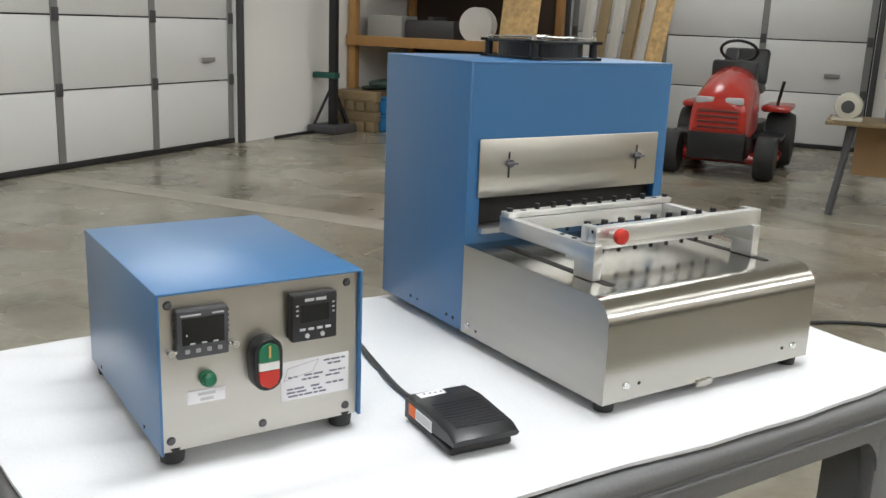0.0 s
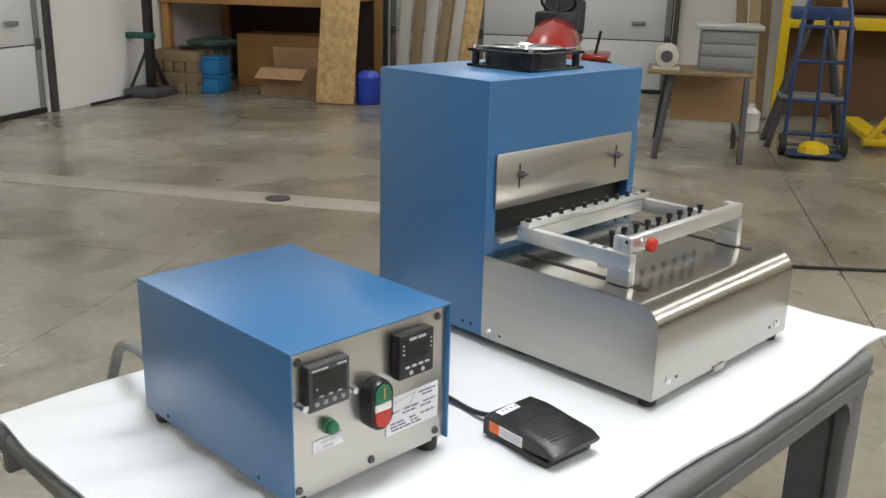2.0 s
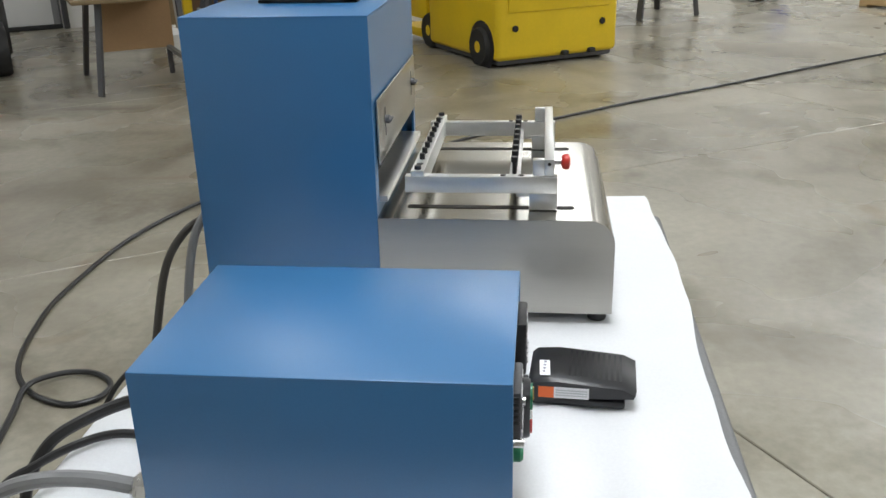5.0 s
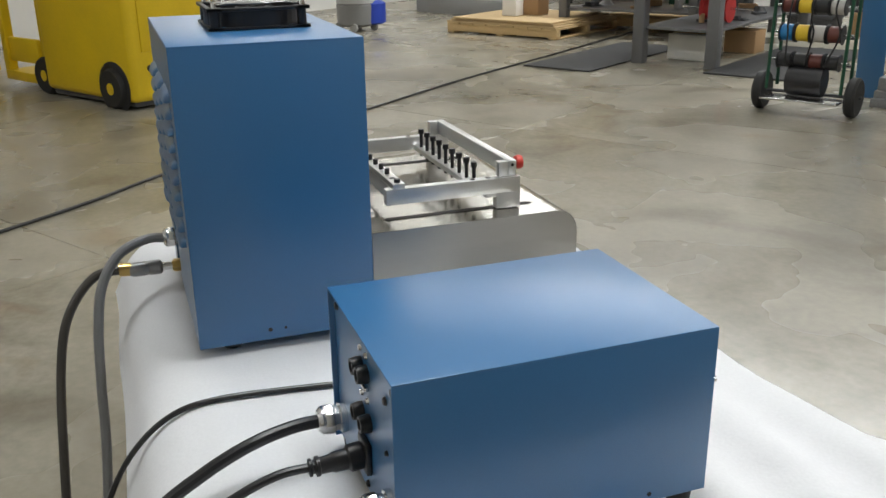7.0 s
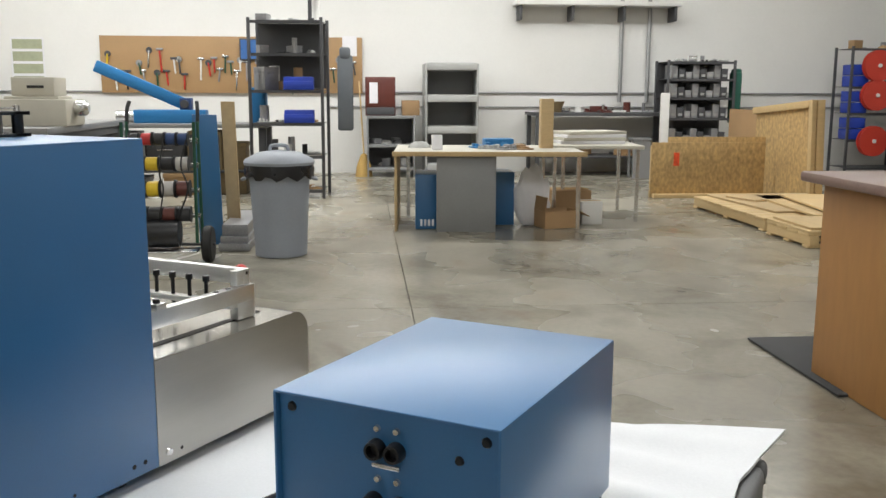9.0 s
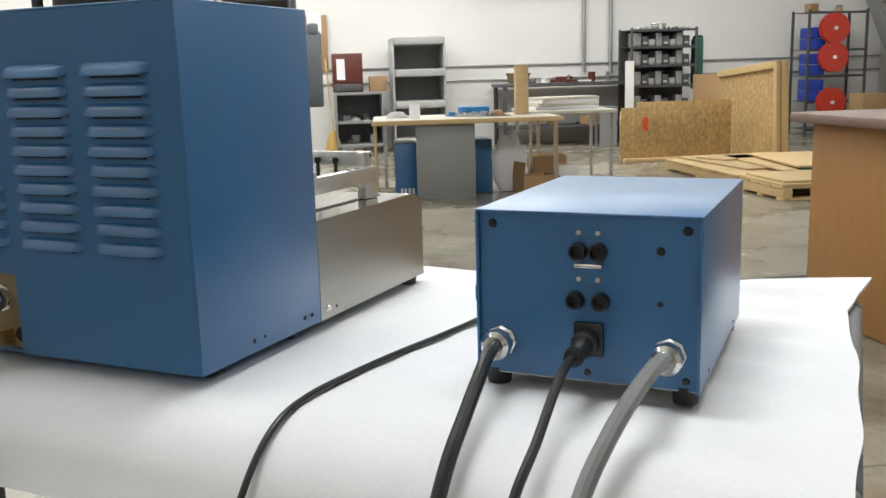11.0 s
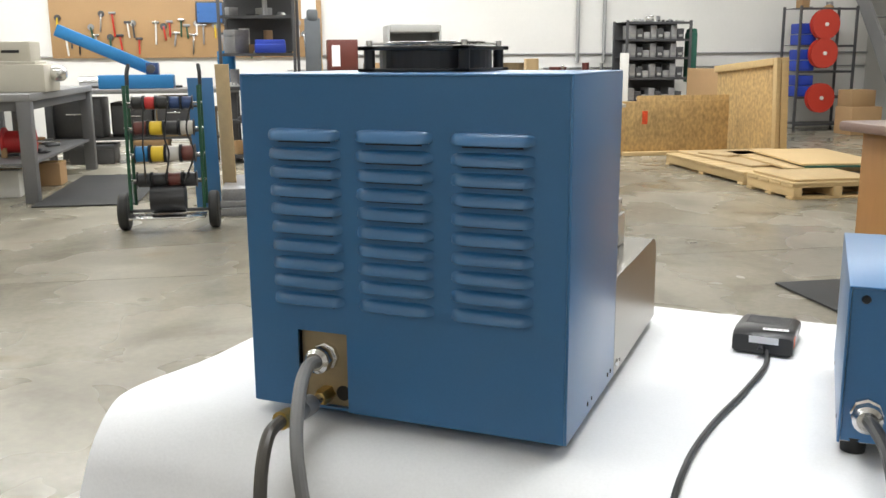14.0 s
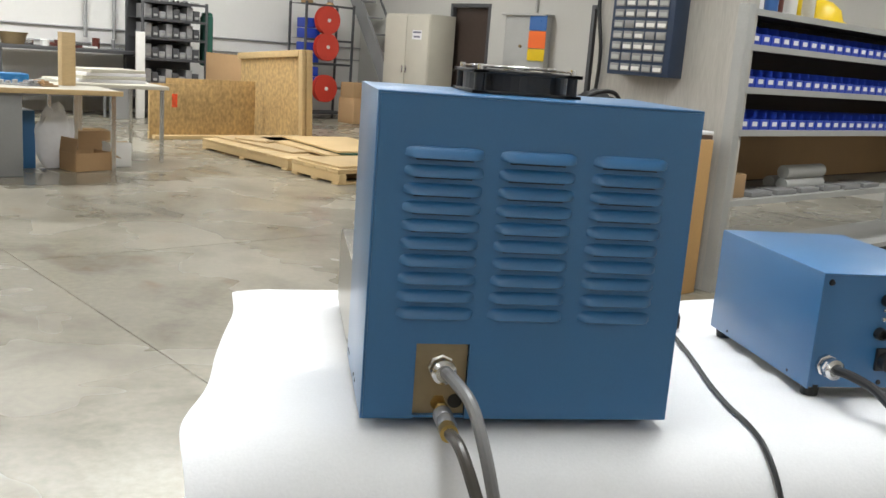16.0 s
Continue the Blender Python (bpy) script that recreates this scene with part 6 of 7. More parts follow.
def pegboard(a0, a1, z0, z1):
    o = thing("pegboard", "brown pegboard on the white wall hung with hand tools", "pegboard", R(0, 13.41))
    part("board", box(a1, a0, -0.02, 0.02, z0, z1, 0.003), PEGB, o)
    n = int((a0 - a1) / 0.085)
    for k in range(n):
        if rnd.random() < 0.10:
            continue
        x = a1 + 0.12 + k * 0.085 + rnd.uniform(-0.02, 0.02)
        if x > a0 - 0.1:
            continue
        z = rnd.choice((z1 - 0.22, z1 - 0.38, z0 + 0.48, z0 + 0.30)) + rnd.uniform(-0.05, 0.05)
        l = rnd.uniform(0.12, 0.34)
        mm = rnd.choice((DARKSTEEL, CHROME, REDP, GREENP2, BLACK, YELLOW, WHITEP, PARTGREY))
        t = thing("hanging_tool", "hand tool hanging on a pegboard hook", "tool", R(0, 13.41), "tools on the pegboard")
        bm = bmesh.new()
        bar(bm, (x, 0.035, z), (x + rnd.uniform(-0.03, 0.03), 0.035, z - l), 0.034, 0.022, 0.004)
        part("handle", bm, mm, t)
        q = bmesh.new()
        if rnd.random() < 0.5:
            bx(q, x - 0.05, x + 0.05, 0.022, 0.05, z, z + 0.035, 0.006)
        else:
            lathe(q, [(0.045, 0.022), (0.048, 0.03), (0.045, 0.045), (0.02, 0.045)], 14, pose(x, 0, z, -90))
        part("head", q, rnd.choice((DARKSTEEL, CHROME, PARTGREY)), t)
    return o


pegboard(3.66, -0.24, 1.22, 2.06)
o = thing("wall_sign", "small blue framed sign on a pegboard", "sign", R(1.40, 13.36, 1.71))
part("sign_frame", box(-0.20, 0.20, 0, 0.02, 0, 0.32, 0.006), DARKSTEEL, o)
part("sign_face", box(-0.18, 0.18, 0.021, 0.024, 0.02, 0.30), SCREENBLUE, o)
solid("notice_paper", box(-0.11, 0.11, 0, 0.003, 0, 0.30), PAPER, "white paper notice pinned on a pegboard", "notice", R(-0.05, 13.383, 1.78))
o = thing("wall_poster", "pale green printed poster on the white wall", "poster", R(4.72, 13.44, 1.28))
part("sheet", box(-0.24, 0.24, 0, 0.004, 0, 0.75), PAPER, o)
k = bmesh.new()
for j in range(4):
    bx(k, -0.215, 0.215, 0.004, 0.0055, 0.04 + 0.18 * j, 0.18 + 0.18 * j)
part("print", k, POSTER, o)
# blue bending machine on its bench
leg_table("machine_bench", "grey steel bench under a blue bending machine", "bench", R(2.0, 10.6), 1.10, 0.4, 0.86, GREYSTEEL, DARKSTEEL, 0.05, 0.08, 0.3)
o = thing("bending_machine", "blue hand bending machine with a long raised arm", "machine", R(2.2, 10.5, 0.861))
part("bed", box(-0.55, 0.30, -0.12, 0.12, 0, 0.16, 0.015), TOTEBLUE, o)
part("arm", bar(bmesh.new(), (0.74, 0, 0.68), (-0.30, 0, 0.22), 0.08, 0.14, 0.012), TOTEBLUE, o)
part("post", box(-0.38, -0.24, -0.07, 0.07, 0.0, 0.30, 0.01), TRUCKBLUE, o)
part("pivot", cyl((-0.30, -0.10, 0.23), (-0.30, 0.10, 0.23), 0.05), DARKSTEEL, o)
q = thing("machine_box", "upright blue steel machine box on a bench end", "machine box", R(1.03, 10.5, 0.861))
part("case", box(-0.10, 0.10, -0.12, 0.12, 0, 0.43, 0.010), TOTEBLUE, q)
part("cover", box(-0.085, 0.085, 0.121, 0.128, 0.03, 0.40, 0.004), TOTEBLUE, q)
part("roller", cyl((0.30, 0, 0.08), (0.52, 0, 0.08), 0.07), CHROME, o)
for a, b, w, h, mm in ((2.75, 10.55, 0.28, 0.46, DARKSTEEL), (2.15, 10.65, 0.24, 0.40, BLACK), (1.66, 10.5, 0.20, 0.47, OLDWOOD)):
    q = thing("machine_cabinet", "dark steel machine cabinet stored under a bench", "cabinet", R(a, b, 0.302))
    part("body", box(-w, w, -0.24, 0.24, 0, h, 0.012), mm, q)
    part("front_plate", box(-w + 0.02, w - 0.02, 0.241, 0.252, 0.03, h - 0.04, 0.004), DARKSTEEL, q)
    part("handle", cyl((-w * 0.4, 0.262, h * 0.6), (w * 0.4, 0.262, h * 0.6), 0.01), CHROME, q)
for a, b, w, h, mm in ((2.6, 10.4, 0.25, 0.22, DARKSTEEL), (1.95, 10.45, 0.20, 0.26, CARD), (1.35, 10.6, 0.16, 0.62, OLDWOOD)):
    solid("storage_box", bx(box(-w, w, -0.2, 0.2, 0, h, 0.01), -w - 0.01, w + 0.01, -0.21, 0.21, h - 0.05, h + 0.004, 0.006), mm, "dark storage box on the floor under a bench", "box", R(a, b, 0.003))
clutter(1.9, 10.6, 0.861, 0.5, 0.4, 5, [PARTGREY, REDP, BLACK, WHITEP])
solid("coat", bx(box(-0.10, 0.10, -0.05, 0.05, 0, 0.95, 0.03), -0.07, 0.07, -0.04, 0.06, 0.9, 1.05, 0.03), GREYCLOTH, "dark grey coat hanging by shelving", "coat", R(-0.02, 11.0, 0.75))
o = thing("broom", "straw broom leaning on the wall", "broom", R(-0.25, 12.75))
part("brush", lathe(bmesh.new(), [(0.13, 0.002), (0.11, 0.15), (0.05, 0.32), (0.02, 0.34)], 14), STRAW, o)
part("stick", cyl((0, 0, 0.33), (0.06, -0.35, 1.4), 0.013), PINE, o)
o = thing("tool_cabinet", "grey steel stand with a drawer front and open shelves", "cabinet", R(-0.65, 12.85))
for x in (-0.34, 0.34):
    part("side", box(x - 0.012, x + 0.012, -0.28, 0.28, 0, 0.90, 0.004), GREYSTEEL, o)
for z in (0.12, 0.46, 0.88):
    part("shelf", box(-0.328, 0.328, -0.28, 0.28, z - 0.02, z + 0.02, 0.004), GREYSTEEL, o)
part("back", box(-0.328, 0.328, -0.28, -0.265, 0.14, 0.86), DARKSTEEL, o)
clutter(-0.65, 12.9, 0.481, 0.5, 0.3, 5, [PARTGREY, WHITEP, CHROME])
clutter(-0.65, 12.9, 0.141, 0.5, 0.3, 4, [PARTGREY, WHITEP, LTGREY])
o = thing("parts_cabinet", "maroon steel cabinet with a paper on its door", "cabinet", R(-0.50, 12.85, 0.901))
part("body", box(-0.22, 0.22, -0.2, 0.2, 0, 0.56, 0.008), MAROON, o)
part("door", box(-0.205, 0.205, 0.2, 0.212, 0.14, 0.545, 0.004), MAROON, o)
part("notice", box(0.04, 0.16, 0.213, 0.216, 0.18, 0.48), PAPER, o)
part("drawer", box(-0.205, 0.205, 0.2, 0.214, 0.015, 0.12, 0.004), DARKSTEEL, o)
carton(R(-0.95, 12.85, 0.901), 0.13, 0.12, 0.22, "brown carton on a steel stand")
o = thing("hopper_cabinet", "light grey steel cabinet with deep open trays", "cabinet", R(-1.55, 12.9))
for x in (-0.38, 0.38):
    part("side", box(x - 0.015, x + 0.015, -0.35, 0.30, 0, 1.66, 0.006), LTGREY, o)
for z, d in ((1.62, 0.34), (1.16, 0.38), (0.70, 0.38), (0.15, 0.34)):
    part("tray", box(-0.365, 0.365, -0.35, d, z - 0.06, z + 0.05, 0.02), LTGREY, o)
part("back", box(-0.365, 0.365, -0.35, -0.33, 0.2, 1.6), GREYSTEEL, o)


def desk():
    o = thing("packing_desk", "cream-topped packing desk with a grey front panel", "desk", R(-1.385, 7.597, 0, -4))
    part("desktop", box(-0.85, 0.85, -0.55, 0.55, 0.685, 0.72, 0.006), BEIGE, o)
    part("top_edge", box(-0.86, 0.86, 0.551, 0.565, 0.68, 0.722, 0.003), PINE, o)
    part("front_panel", box(-0.06, 0.47, 0.50, 0.52, 0.003, 0.685, 0.003), GREYSTEEL, o)
    part("end_panel", box(0.82, 0.845, -0.5, 0.5, 0.003, 0.685, 0.003), PLY, o)
    for x, y in ((-0.80, 0.48), (-0.80, -0.48), (0.74, -0.48)):
        part("leg", box(x - 0.018, x + 0.018, y - 0.018, y + 0.018, 0.003, 0.685), CHROME, o)
    t = thing("side_table", "cream-topped table on thin steel legs", "table", R(-2.502, 8.140, 0, -4))
    part("tabletop", box(-0.45, 0.45, -0.50, 0.50, 0.705, 0.74, 0.006), BEIGE, t)
    for x in (-0.4, 0.4):
        for y in (-0.44, 0.44):
            part("leg", box(x - 0.016, x + 0.016, y - 0.016, y + 0.016, 0.003, 0.705), CHROME, t)
    for k in range(2):
        q = thing("blue_enclosure", "blue steel enclosure on the floor under a desk", "enclosure", R(-0.821 - 0.23 * k, 7.568, 0.003, -4))
        part("body", box(-0.10, 0.10, -0.25, 0.28, 0, 0.50, 0.006), BLUE, q)
        v = bmesh.new()
        for j in range(4):
            bx(v, -0.07 + 0.035 * j, -0.05 + 0.035 * j, 0.28, 0.283, 0.03, 0.09)
        part("label_strip", v, PAPER, q)
    solid("blue_enclosure", box(-0.10, 0.10, -0.2, 0.2, 0, 0.5, 0.006), BLUE, "blue steel enclosure under a desk", "enclosure", R(-1.547, 7.711, 0.003))
    carton(R(-2.025, 7.378, 0.003, 14), 0.17, 0.12, 0.16, "open brown carton on the floor under a table", True)
    carton(R(-2.292, 8.092, 0.003), 0.2, 0.16, 0.28, "brown carton on the floor under a table")
    carton(R(-2.387, 7.568, 0.003), 0.1, 0.1, 0.22, "white carton under a table", False, WHITEP)
    sk = bmesh.new()
    bmesh.ops.create_icosphere(sk, subdivisions=3, radius=1.0)
    for v in sk.verts:
        n = 1 + 0.22 * noise.noise(v.co * 2.3) + 0.08 * noise.noise(v.co * 6.0)
        v.co = Vector((v.co.x * 0.17 * n, v.co.y * 0.05 * n, max(0.0, (v.co.z + 0.8) * 0.30 * n)))
    solid("paper_sack", sk, PAPER, "crumpled white paper sack under a desk", "sack", R(-1.814, 7.521, 0.003))
    solid("wood_post", box(-0.06, 0.06, -0.05, 0.05, 0, 0.46, 0.004), PLY, "short square wooden post on a desk", "post", R(-1.958, 7.616, 0.721))
    for k in range(4):
        solid("foam_board", box(-0.32, 0.32, -0.2, 0.2, 0, 0.03, 0.004), BEIGE if k % 2 else PAPER, "pale flat board on a table stack", "board", R(-2.483, 8.092, 0.741 + 0.031 * k, 6 * k))
    solid("paper_card", box(-0.05, 0.05, -0.004, 0.004, 0, 0.14, 0, pose(0, 0, 0, 20)), PAPER, "white paper standing on a desk", "paper", R(-0.907, 7.378, 0.722))
    solid("blue_tray", box(-0.14, 0.14, -0.1, 0.1, 0, 0.08, 0.01), TOTEBLUE, "blue tray on a desk", "tray", R(-1.528, 7.806, 0.722))
    clutter(-1.242, 7.616, 0.722, 1.0, 0.6, 8, [LTGREY, PARTGREY, WHITEP, TOTEBLUE, CARD], hmax=0.1)


desk()
leg_table("black_bench", "long black steel bench along the white wall", "bench", R(-3.85, 12.95), 1.08, 0.42, 0.95, DARKSTEEL, DARKSTEEL, 0.05, 0.06, 0.30)
clutter(-3.85, 12.95, 0.951, 1.9, 0.6, 16, [PARTGREY, CHROME, MAROON, BLACK, WHITEP], hmax=0.16)
clutter(-3.85, 12.95, 0.302, 1.8, 0.6, 6, [CARD, CARD, DARKSTEEL])
solid("brown_basket", lathe(bmesh.new(), [(0.14, 0), (0.18, 0.12), (0.20, 0.16), (0.17, 0.16)], 14), OLDWOOD, "brown wooden tub on a bench", "tub", R(-3.1, 12.9, 0.951))
solid("white_board", box(-0.065, 0.065, -0.02, 0.02, 0, 1.24, 0.004), WHITEP, "tall white plastic profile leaning at a bench end", "profile", R(-4.66, 12.30, 0.003))
solid("bench_stool", bx(bx(bx(box(-0.14, 0.14, -0.14, 0.14, 0.55, 0.59, 0.01), -0.13, -0.10, -0.13, -0.10, 0, 0.55), 0.10, 0.13, -0.13, -0.10, 0, 0.55), -0.13, 0.13, 0.10, 0.13, 0.0, 0.55), GREYSTEEL, "grey steel stool by a bench", "stool", R(-4.3, 12.3, 0.002))
o = thing("wall_shelf", "long white wall shelf on dark brackets", "shelf", R(-3.84, 13.2, 2.55))
part("board", box(-1.28, 1.28, -0.24, 0.16, 0, 0.06, 0.006), WHITEP, o)
for x in (-1.2, -0.4, 0.4, 1.2):
    part("bracket", box(x - 0.02, x + 0.02, -0.24, 0.10, -0.22, 0.0, 0.004), DARKSTEEL, o)
o = shelf_unit("steel_shelving", "dark steel shelving packed with grey parts", R(-5.20, 12.60), 0.50, 0.28, 1.72, (0.12, 0.52, 0.88, 1.18, 1.45, 1.70), DARKSTEEL)
part("back_sheet", box(-0.48, 0.48, -0.275, -0.268, 0.1, 1.70), DARKSTEEL, o)
for z in (0.12, 0.52, 0.88, 1.18, 1.45, 1.70):
    clutter(-5.20, 12.65, z, 0.85, 0.34, 9, [PARTGREY, CHROME, BLACK, LTGREY], hmax=0.2)
for z in (0.521, 0.881, 1.181, 1.451):
    for k in range(8):
        q = thing("parts_box", "small grey parts box on steel shelving", "box", R(-4.82 - 0.108 * k, 12.55, z), "grey boxes on the shelving")
        part("body", box(-0.048, 0.048, -0.16, 0.16, 0, 0.10 + 0.05 * ((k * 5 + int(z * 10)) % 3), 0.004), PARTGREY if (k + int(z * 10)) % 3 else DARKSTEEL, q)
        part("label", box(-0.03, 0.03, 0.161, 0.163, 0.03, 0.065), LTGREY, q)
solid("green_tarp", bx(box(-0.05, 0.05, -0.14, 0.14, 0, 0.75, 0.03), -0.06, 0.02, -0.16, 0.1, 0.5, 0.8, 0.03), GREENCLOTH, "green cloth hanging on shelving", "cloth", R(-5.77, 12.45, 0.80))

# crate parts and pallets
o = thing("strand_board_crate", "low strand-board crate side with an orange paint mark", "crate", R(-4.36, 9.72))
part("sheet", box(-0.70, 0.70, 0.0, 0.012, 0.05, 0.66, 0.002), OSB, o)
part("upper_sheet", box(-0.70, 0.50, -0.014, -0.001, 0.10, 0.725, 0.002), OSB, o)
part("batten", box(-0.70, 0.70, -0.06, -0.015, 0.002, 0.09, 0.003), PINE, o)
part("batten", box(0.62, 0.70, -0.05, -0.015, 0.10, 0.62, 0.003), PINE, o)
part("skid", box(-0.70, 0.68, 0.013, 0.10, 0.002, 0.05, 0.003), PINE, o)
part("paint_mark", box(0.36, 0.43, 0.0125, 0.0140, 0.38, 0.54), mat("orange_spray_paint", (0.85, 0.10, 0.03), 0.6, 0, (40, 0.3), (20, 0.3)), o, "orange spray-paint mark")
o = thing("strand_board_crate", "tall strand-board crate end with a pine frame", "crate", R(-5.2, 9.5) @ pose(0, 0, 0, 4, 0, 0))
part("sheet", box(-0.012, 0.0, -0.78, 0.76, 0.003, 1.10, 0.002), OSB, o)
part("batten", box(0.001, 0.05, 0.70, 0.78, 0.0, 1.12, 0.003), PINE, o)
part("batten", box(-0.10, -0.013, 0.72, 0.78, 0.06, 1.12, 0.003), PINE, o)
part("batten", box(0.001, 0.05, -0.78, 0.69, 1.04, 1.12, 0.003), PINE, o)
solid("cardboard_sheet", box(-0.01, 0.01, -0.8, 0.8, 0, 1.02, 0.002), CARD, "brown cardboard sheet standing behind a crate", "cardboard", R(-5.45, 11.0, 0.003))
pallet(R(-4.72, 7.85, 0.002, 90), 0.90, 0.88, "pale wooden pallet with plywood sheets on it", 9, PLY, 0)
for k, (da, db, w, d, turn, mm) in enumerate(((0.1, 0.2, 0.74, 0.58, 4, PLY), (-0.1, -0.25, 0.80, 0.50, -5, PINE), (-0.18, -0.38, 0.72, 0.40, -9, GREENCLOTH), (-0.16, -0.36, 0.70, 0.41, -8, PINE), (0.3, 0.45, 0.22, 0.30, 20, PLY))):
    z = (0.126, 0.147, 0.168, 0.182, 0.147)[k]
    solid("wood_sheet", box(-d, d, -w, w, 0, 0.013 if mm is GREENCLOTH else 0.020, 0.002), mm, "loose wooden sheet lying unevenly on a pallet", "sheet", R(-4.72 + da, 7.85 + db, z, turn))
pallet(R(-4.22, 6.42, 0.002, 90), 0.40, 0.42, "small wooden pallet with boards on it", 4, PINE, 2)
leg_table("low_table", "low dark grey steel table", "table", R(-6.6, 6.2), 0.85, 0.45, 0.50, DARKSTEEL, GREYSTEEL, 0.06, 0.08, 0.15)
clutter(-6.6, 6.2, 0.501, 1.4, 0.6, 6, [WHITEP, PAPER, LTGREY], hmax=0.06)
# reel stand with red discs
o = shelf_unit("reel_stand", "dark steel stand with red reels and blue bins", R(-8.1, 12.80), 0.48, 0.25, 1.95, (0.12, 0.55, 0.95, 1.35, 1.92), DARKSTEEL)
for z in (1.66, 1.22, 0.53):
    q = thing("red_reel", "large red plastic cable reel on a steel stand", "reel", R(-7.98, 12.45, z))
    part("disc", lathe(bmesh.new(), [(0.23, 0), (0.23, 0.02), (0.06, 0.022), (0.06, 0.08), (0.23, 0.082), (0.23, 0.10)], 28, pose(0, -0.06, 0, -90)), mat("red_reel_plastic", (0.55, 0.05, 0.03), 0.45), q)
    part("hub", cyl((0, 0.04, 0), (0, 0.06, 0), 0.03), WHITEP, q)
for z in (0.551, 0.951, 1.351):
    for k in range(2):
        solid("parts_bin", box(-0.13, 0.13, -0.16, 0.16, 0, 0.16, 0.012), BINBLUE, "blue plastic parts bin on a steel stand", "bin", R(-7.78 - 0.0 * k, 12.72 - 0.0 * k, z + 0.17 * k))
clutter(-8.1, 12.7, 1.921, 0.8, 0.3, 5, [PARTGREY, CARD, LTGREY])
carton(R(-8.3, 11.9, 0.003), 0.25, 0.22, 0.42, "brown carton on the floor by a stand")
carton(R(-8.25, 11.9, 0.424), 0.2, 0.18, 0.25, "brown carton stacked on another")
o = thing("stair_flight", "grey steel stair flight rising along the wall", "stairs", R(-9.0, 12.6))
part("stringer", bar(bmesh.new(), (0.05, 0.9, 0.3), (0.0, -0.7, 2.4), 0.05, 0.26), GREYSTEEL, o)
for k in range(7):
    part("tread", box(-0.32, 0.02, 0.80 - 0.22 * k, 1.02 - 0.22 * k, 0.35 + 0.285 * k, 0.38 + 0.285 * k, 0.004), GREYSTEEL, o)
part("handrail", hose(bmesh.new(), [(0.06, 1.0, 1.15), (0.03, 0.1, 2.33), (0.0, -0.7, 3.35)], 0.022), DARKSTEEL, o)
o = thing("fire_extinguisher", "red fire extinguisher on the wall", "extinguisher", R(-9.22, 12.15, 1.15))
part("cylinder", lathe(bmesh.new(), [(0.07, 0), (0.075, 0.02), (0.075, 0.36), (0.03, 0.43)], 16), REDPAINT, o)
part("valve", box(-0.05, 0.05, -0.02, 0.02, 0.43, 0.49, 0.006), BLACK, o)
o = thing("steel_locker", "beige double-door steel locker with a small warning notice", "locker", R(-9.08, 11.35))
part("body", box(-0.28, 0.26, -0.58, 0.58, 0, 1.86, 0.008), BEIGE, o)
for s in (-1, 1):
    d = part("door", box(0.262, 0.280, s * 0.29 - 0.28, s * 0.29 + 0.28, 0.05, 1.83, 0.006), BEIGE, o)
    part("handle", box(0.281, 0.30, s * 0.05 - 0.015, s * 0.05 + 0.015, 0.9, 1.02, 0.005), CHROME, d)
k = bmesh.new()
bx(k, 0.2815, 0.2835, 0.16, 0.40, 1.45, 1.60)
part("notice", k, PAPER, o)
k = bmesh.new()
bx(k, 0.2838, 0.2848, 0.18, 0.38, 1.55, 1.58)
bx(k, 0.2838, 0.2848, 0.20, 0.36, 1.48, 1.51)
part("print", k, INK, o)
o = thing("electrical_panel", "grey steel electrical panel on the wall", "electrical panel", R(-9.34, 9.10, 0.75))
part("box", box(-0.05, 0.08, -0.42, 0.42, 0, 1.15, 0.01), LTGREY, o)
part("door", box(0.082, 0.094, -0.38, 0.38, 0.04, 1.11, 0.006), LTGREY, o)
part("rain_hood", box(-0.05, 0.14, -0.46, 0.46, 1.15, 1.18, 0.006), LTGREY, o)
part("latch", cyl((0.094, -0.05, 0.7), (0.115, -0.05, 0.7), 0.025), OLDWOOD, o)
o = thing("safety_chart", "small wall chart in blue, orange and yellow bands", "chart", R(-9.225, 8.80, 1.25))
for z0, z1, mm in ((0.44, 0.66, SCREENBLUE), (0.18, 0.43, ORANGE), (0.0, 0.17, YELLOW)):
    part("band", box(0, 0.006, -0.17, 0.17, z0, z1), mm, o)
solid("conduit_drop", rod(bmesh.new(), (0, 0, 0), (0, 0, 2.7), 0.02), CONDUIT, "upright conduit on a grey wall", "conduit", R(-9.37, 9.0, 1.97))
leg_table("office_desk", "pale desk with a beige computer on it", "desk", R(-8.6, 7.9), 0.4, 0.7, 0.75, PLY, GREYSTEEL, 0.04, 0.05)
o = thing("computer_monitor", "old beige computer monitor on a desk", "monitor", R(-8.6, 8.1, 0.751))
part("case", box(-0.18, 0.16, -0.19, 0.19, 0.04, 0.38, 0.02), BEIGE, o)
part("screen", box(0.161, 0.165, -0.15, 0.15, 0.09, 0.34), GLOSSBLACK, o)
part("foot", box(-0.1, 0.12, -0.12, 0.12, 0, 0.04, 0.01), BEIGE, o)
solid("computer_case", box(-0.2, 0.2, -0.09, 0.09, 0, 0.4, 0.008), BEIGE, "beige computer case on a desk", "computer", R(-8.6, 8.5, 0.751))

# -- the counter and the bin racks --
o = thing("service_counter", "oak-veneer counter with a tan back panel and brown laminate top", "counter", R(-2.85, 2.42))
part("end_panel", box(0.62, 0.645, -0.37, 0.35, 0.003, 0.855, 0.003), VENEER, o)
part("front_panel", box(-0.655, 0.619, 0.335, 0.365, 0.003, 0.875, 0.003), FIBRE, o)
part("carcass", box(-0.655, 0.619, -0.37, 0.334, 0.08, 0.855), VENEER, o)
top = bmesh.new()
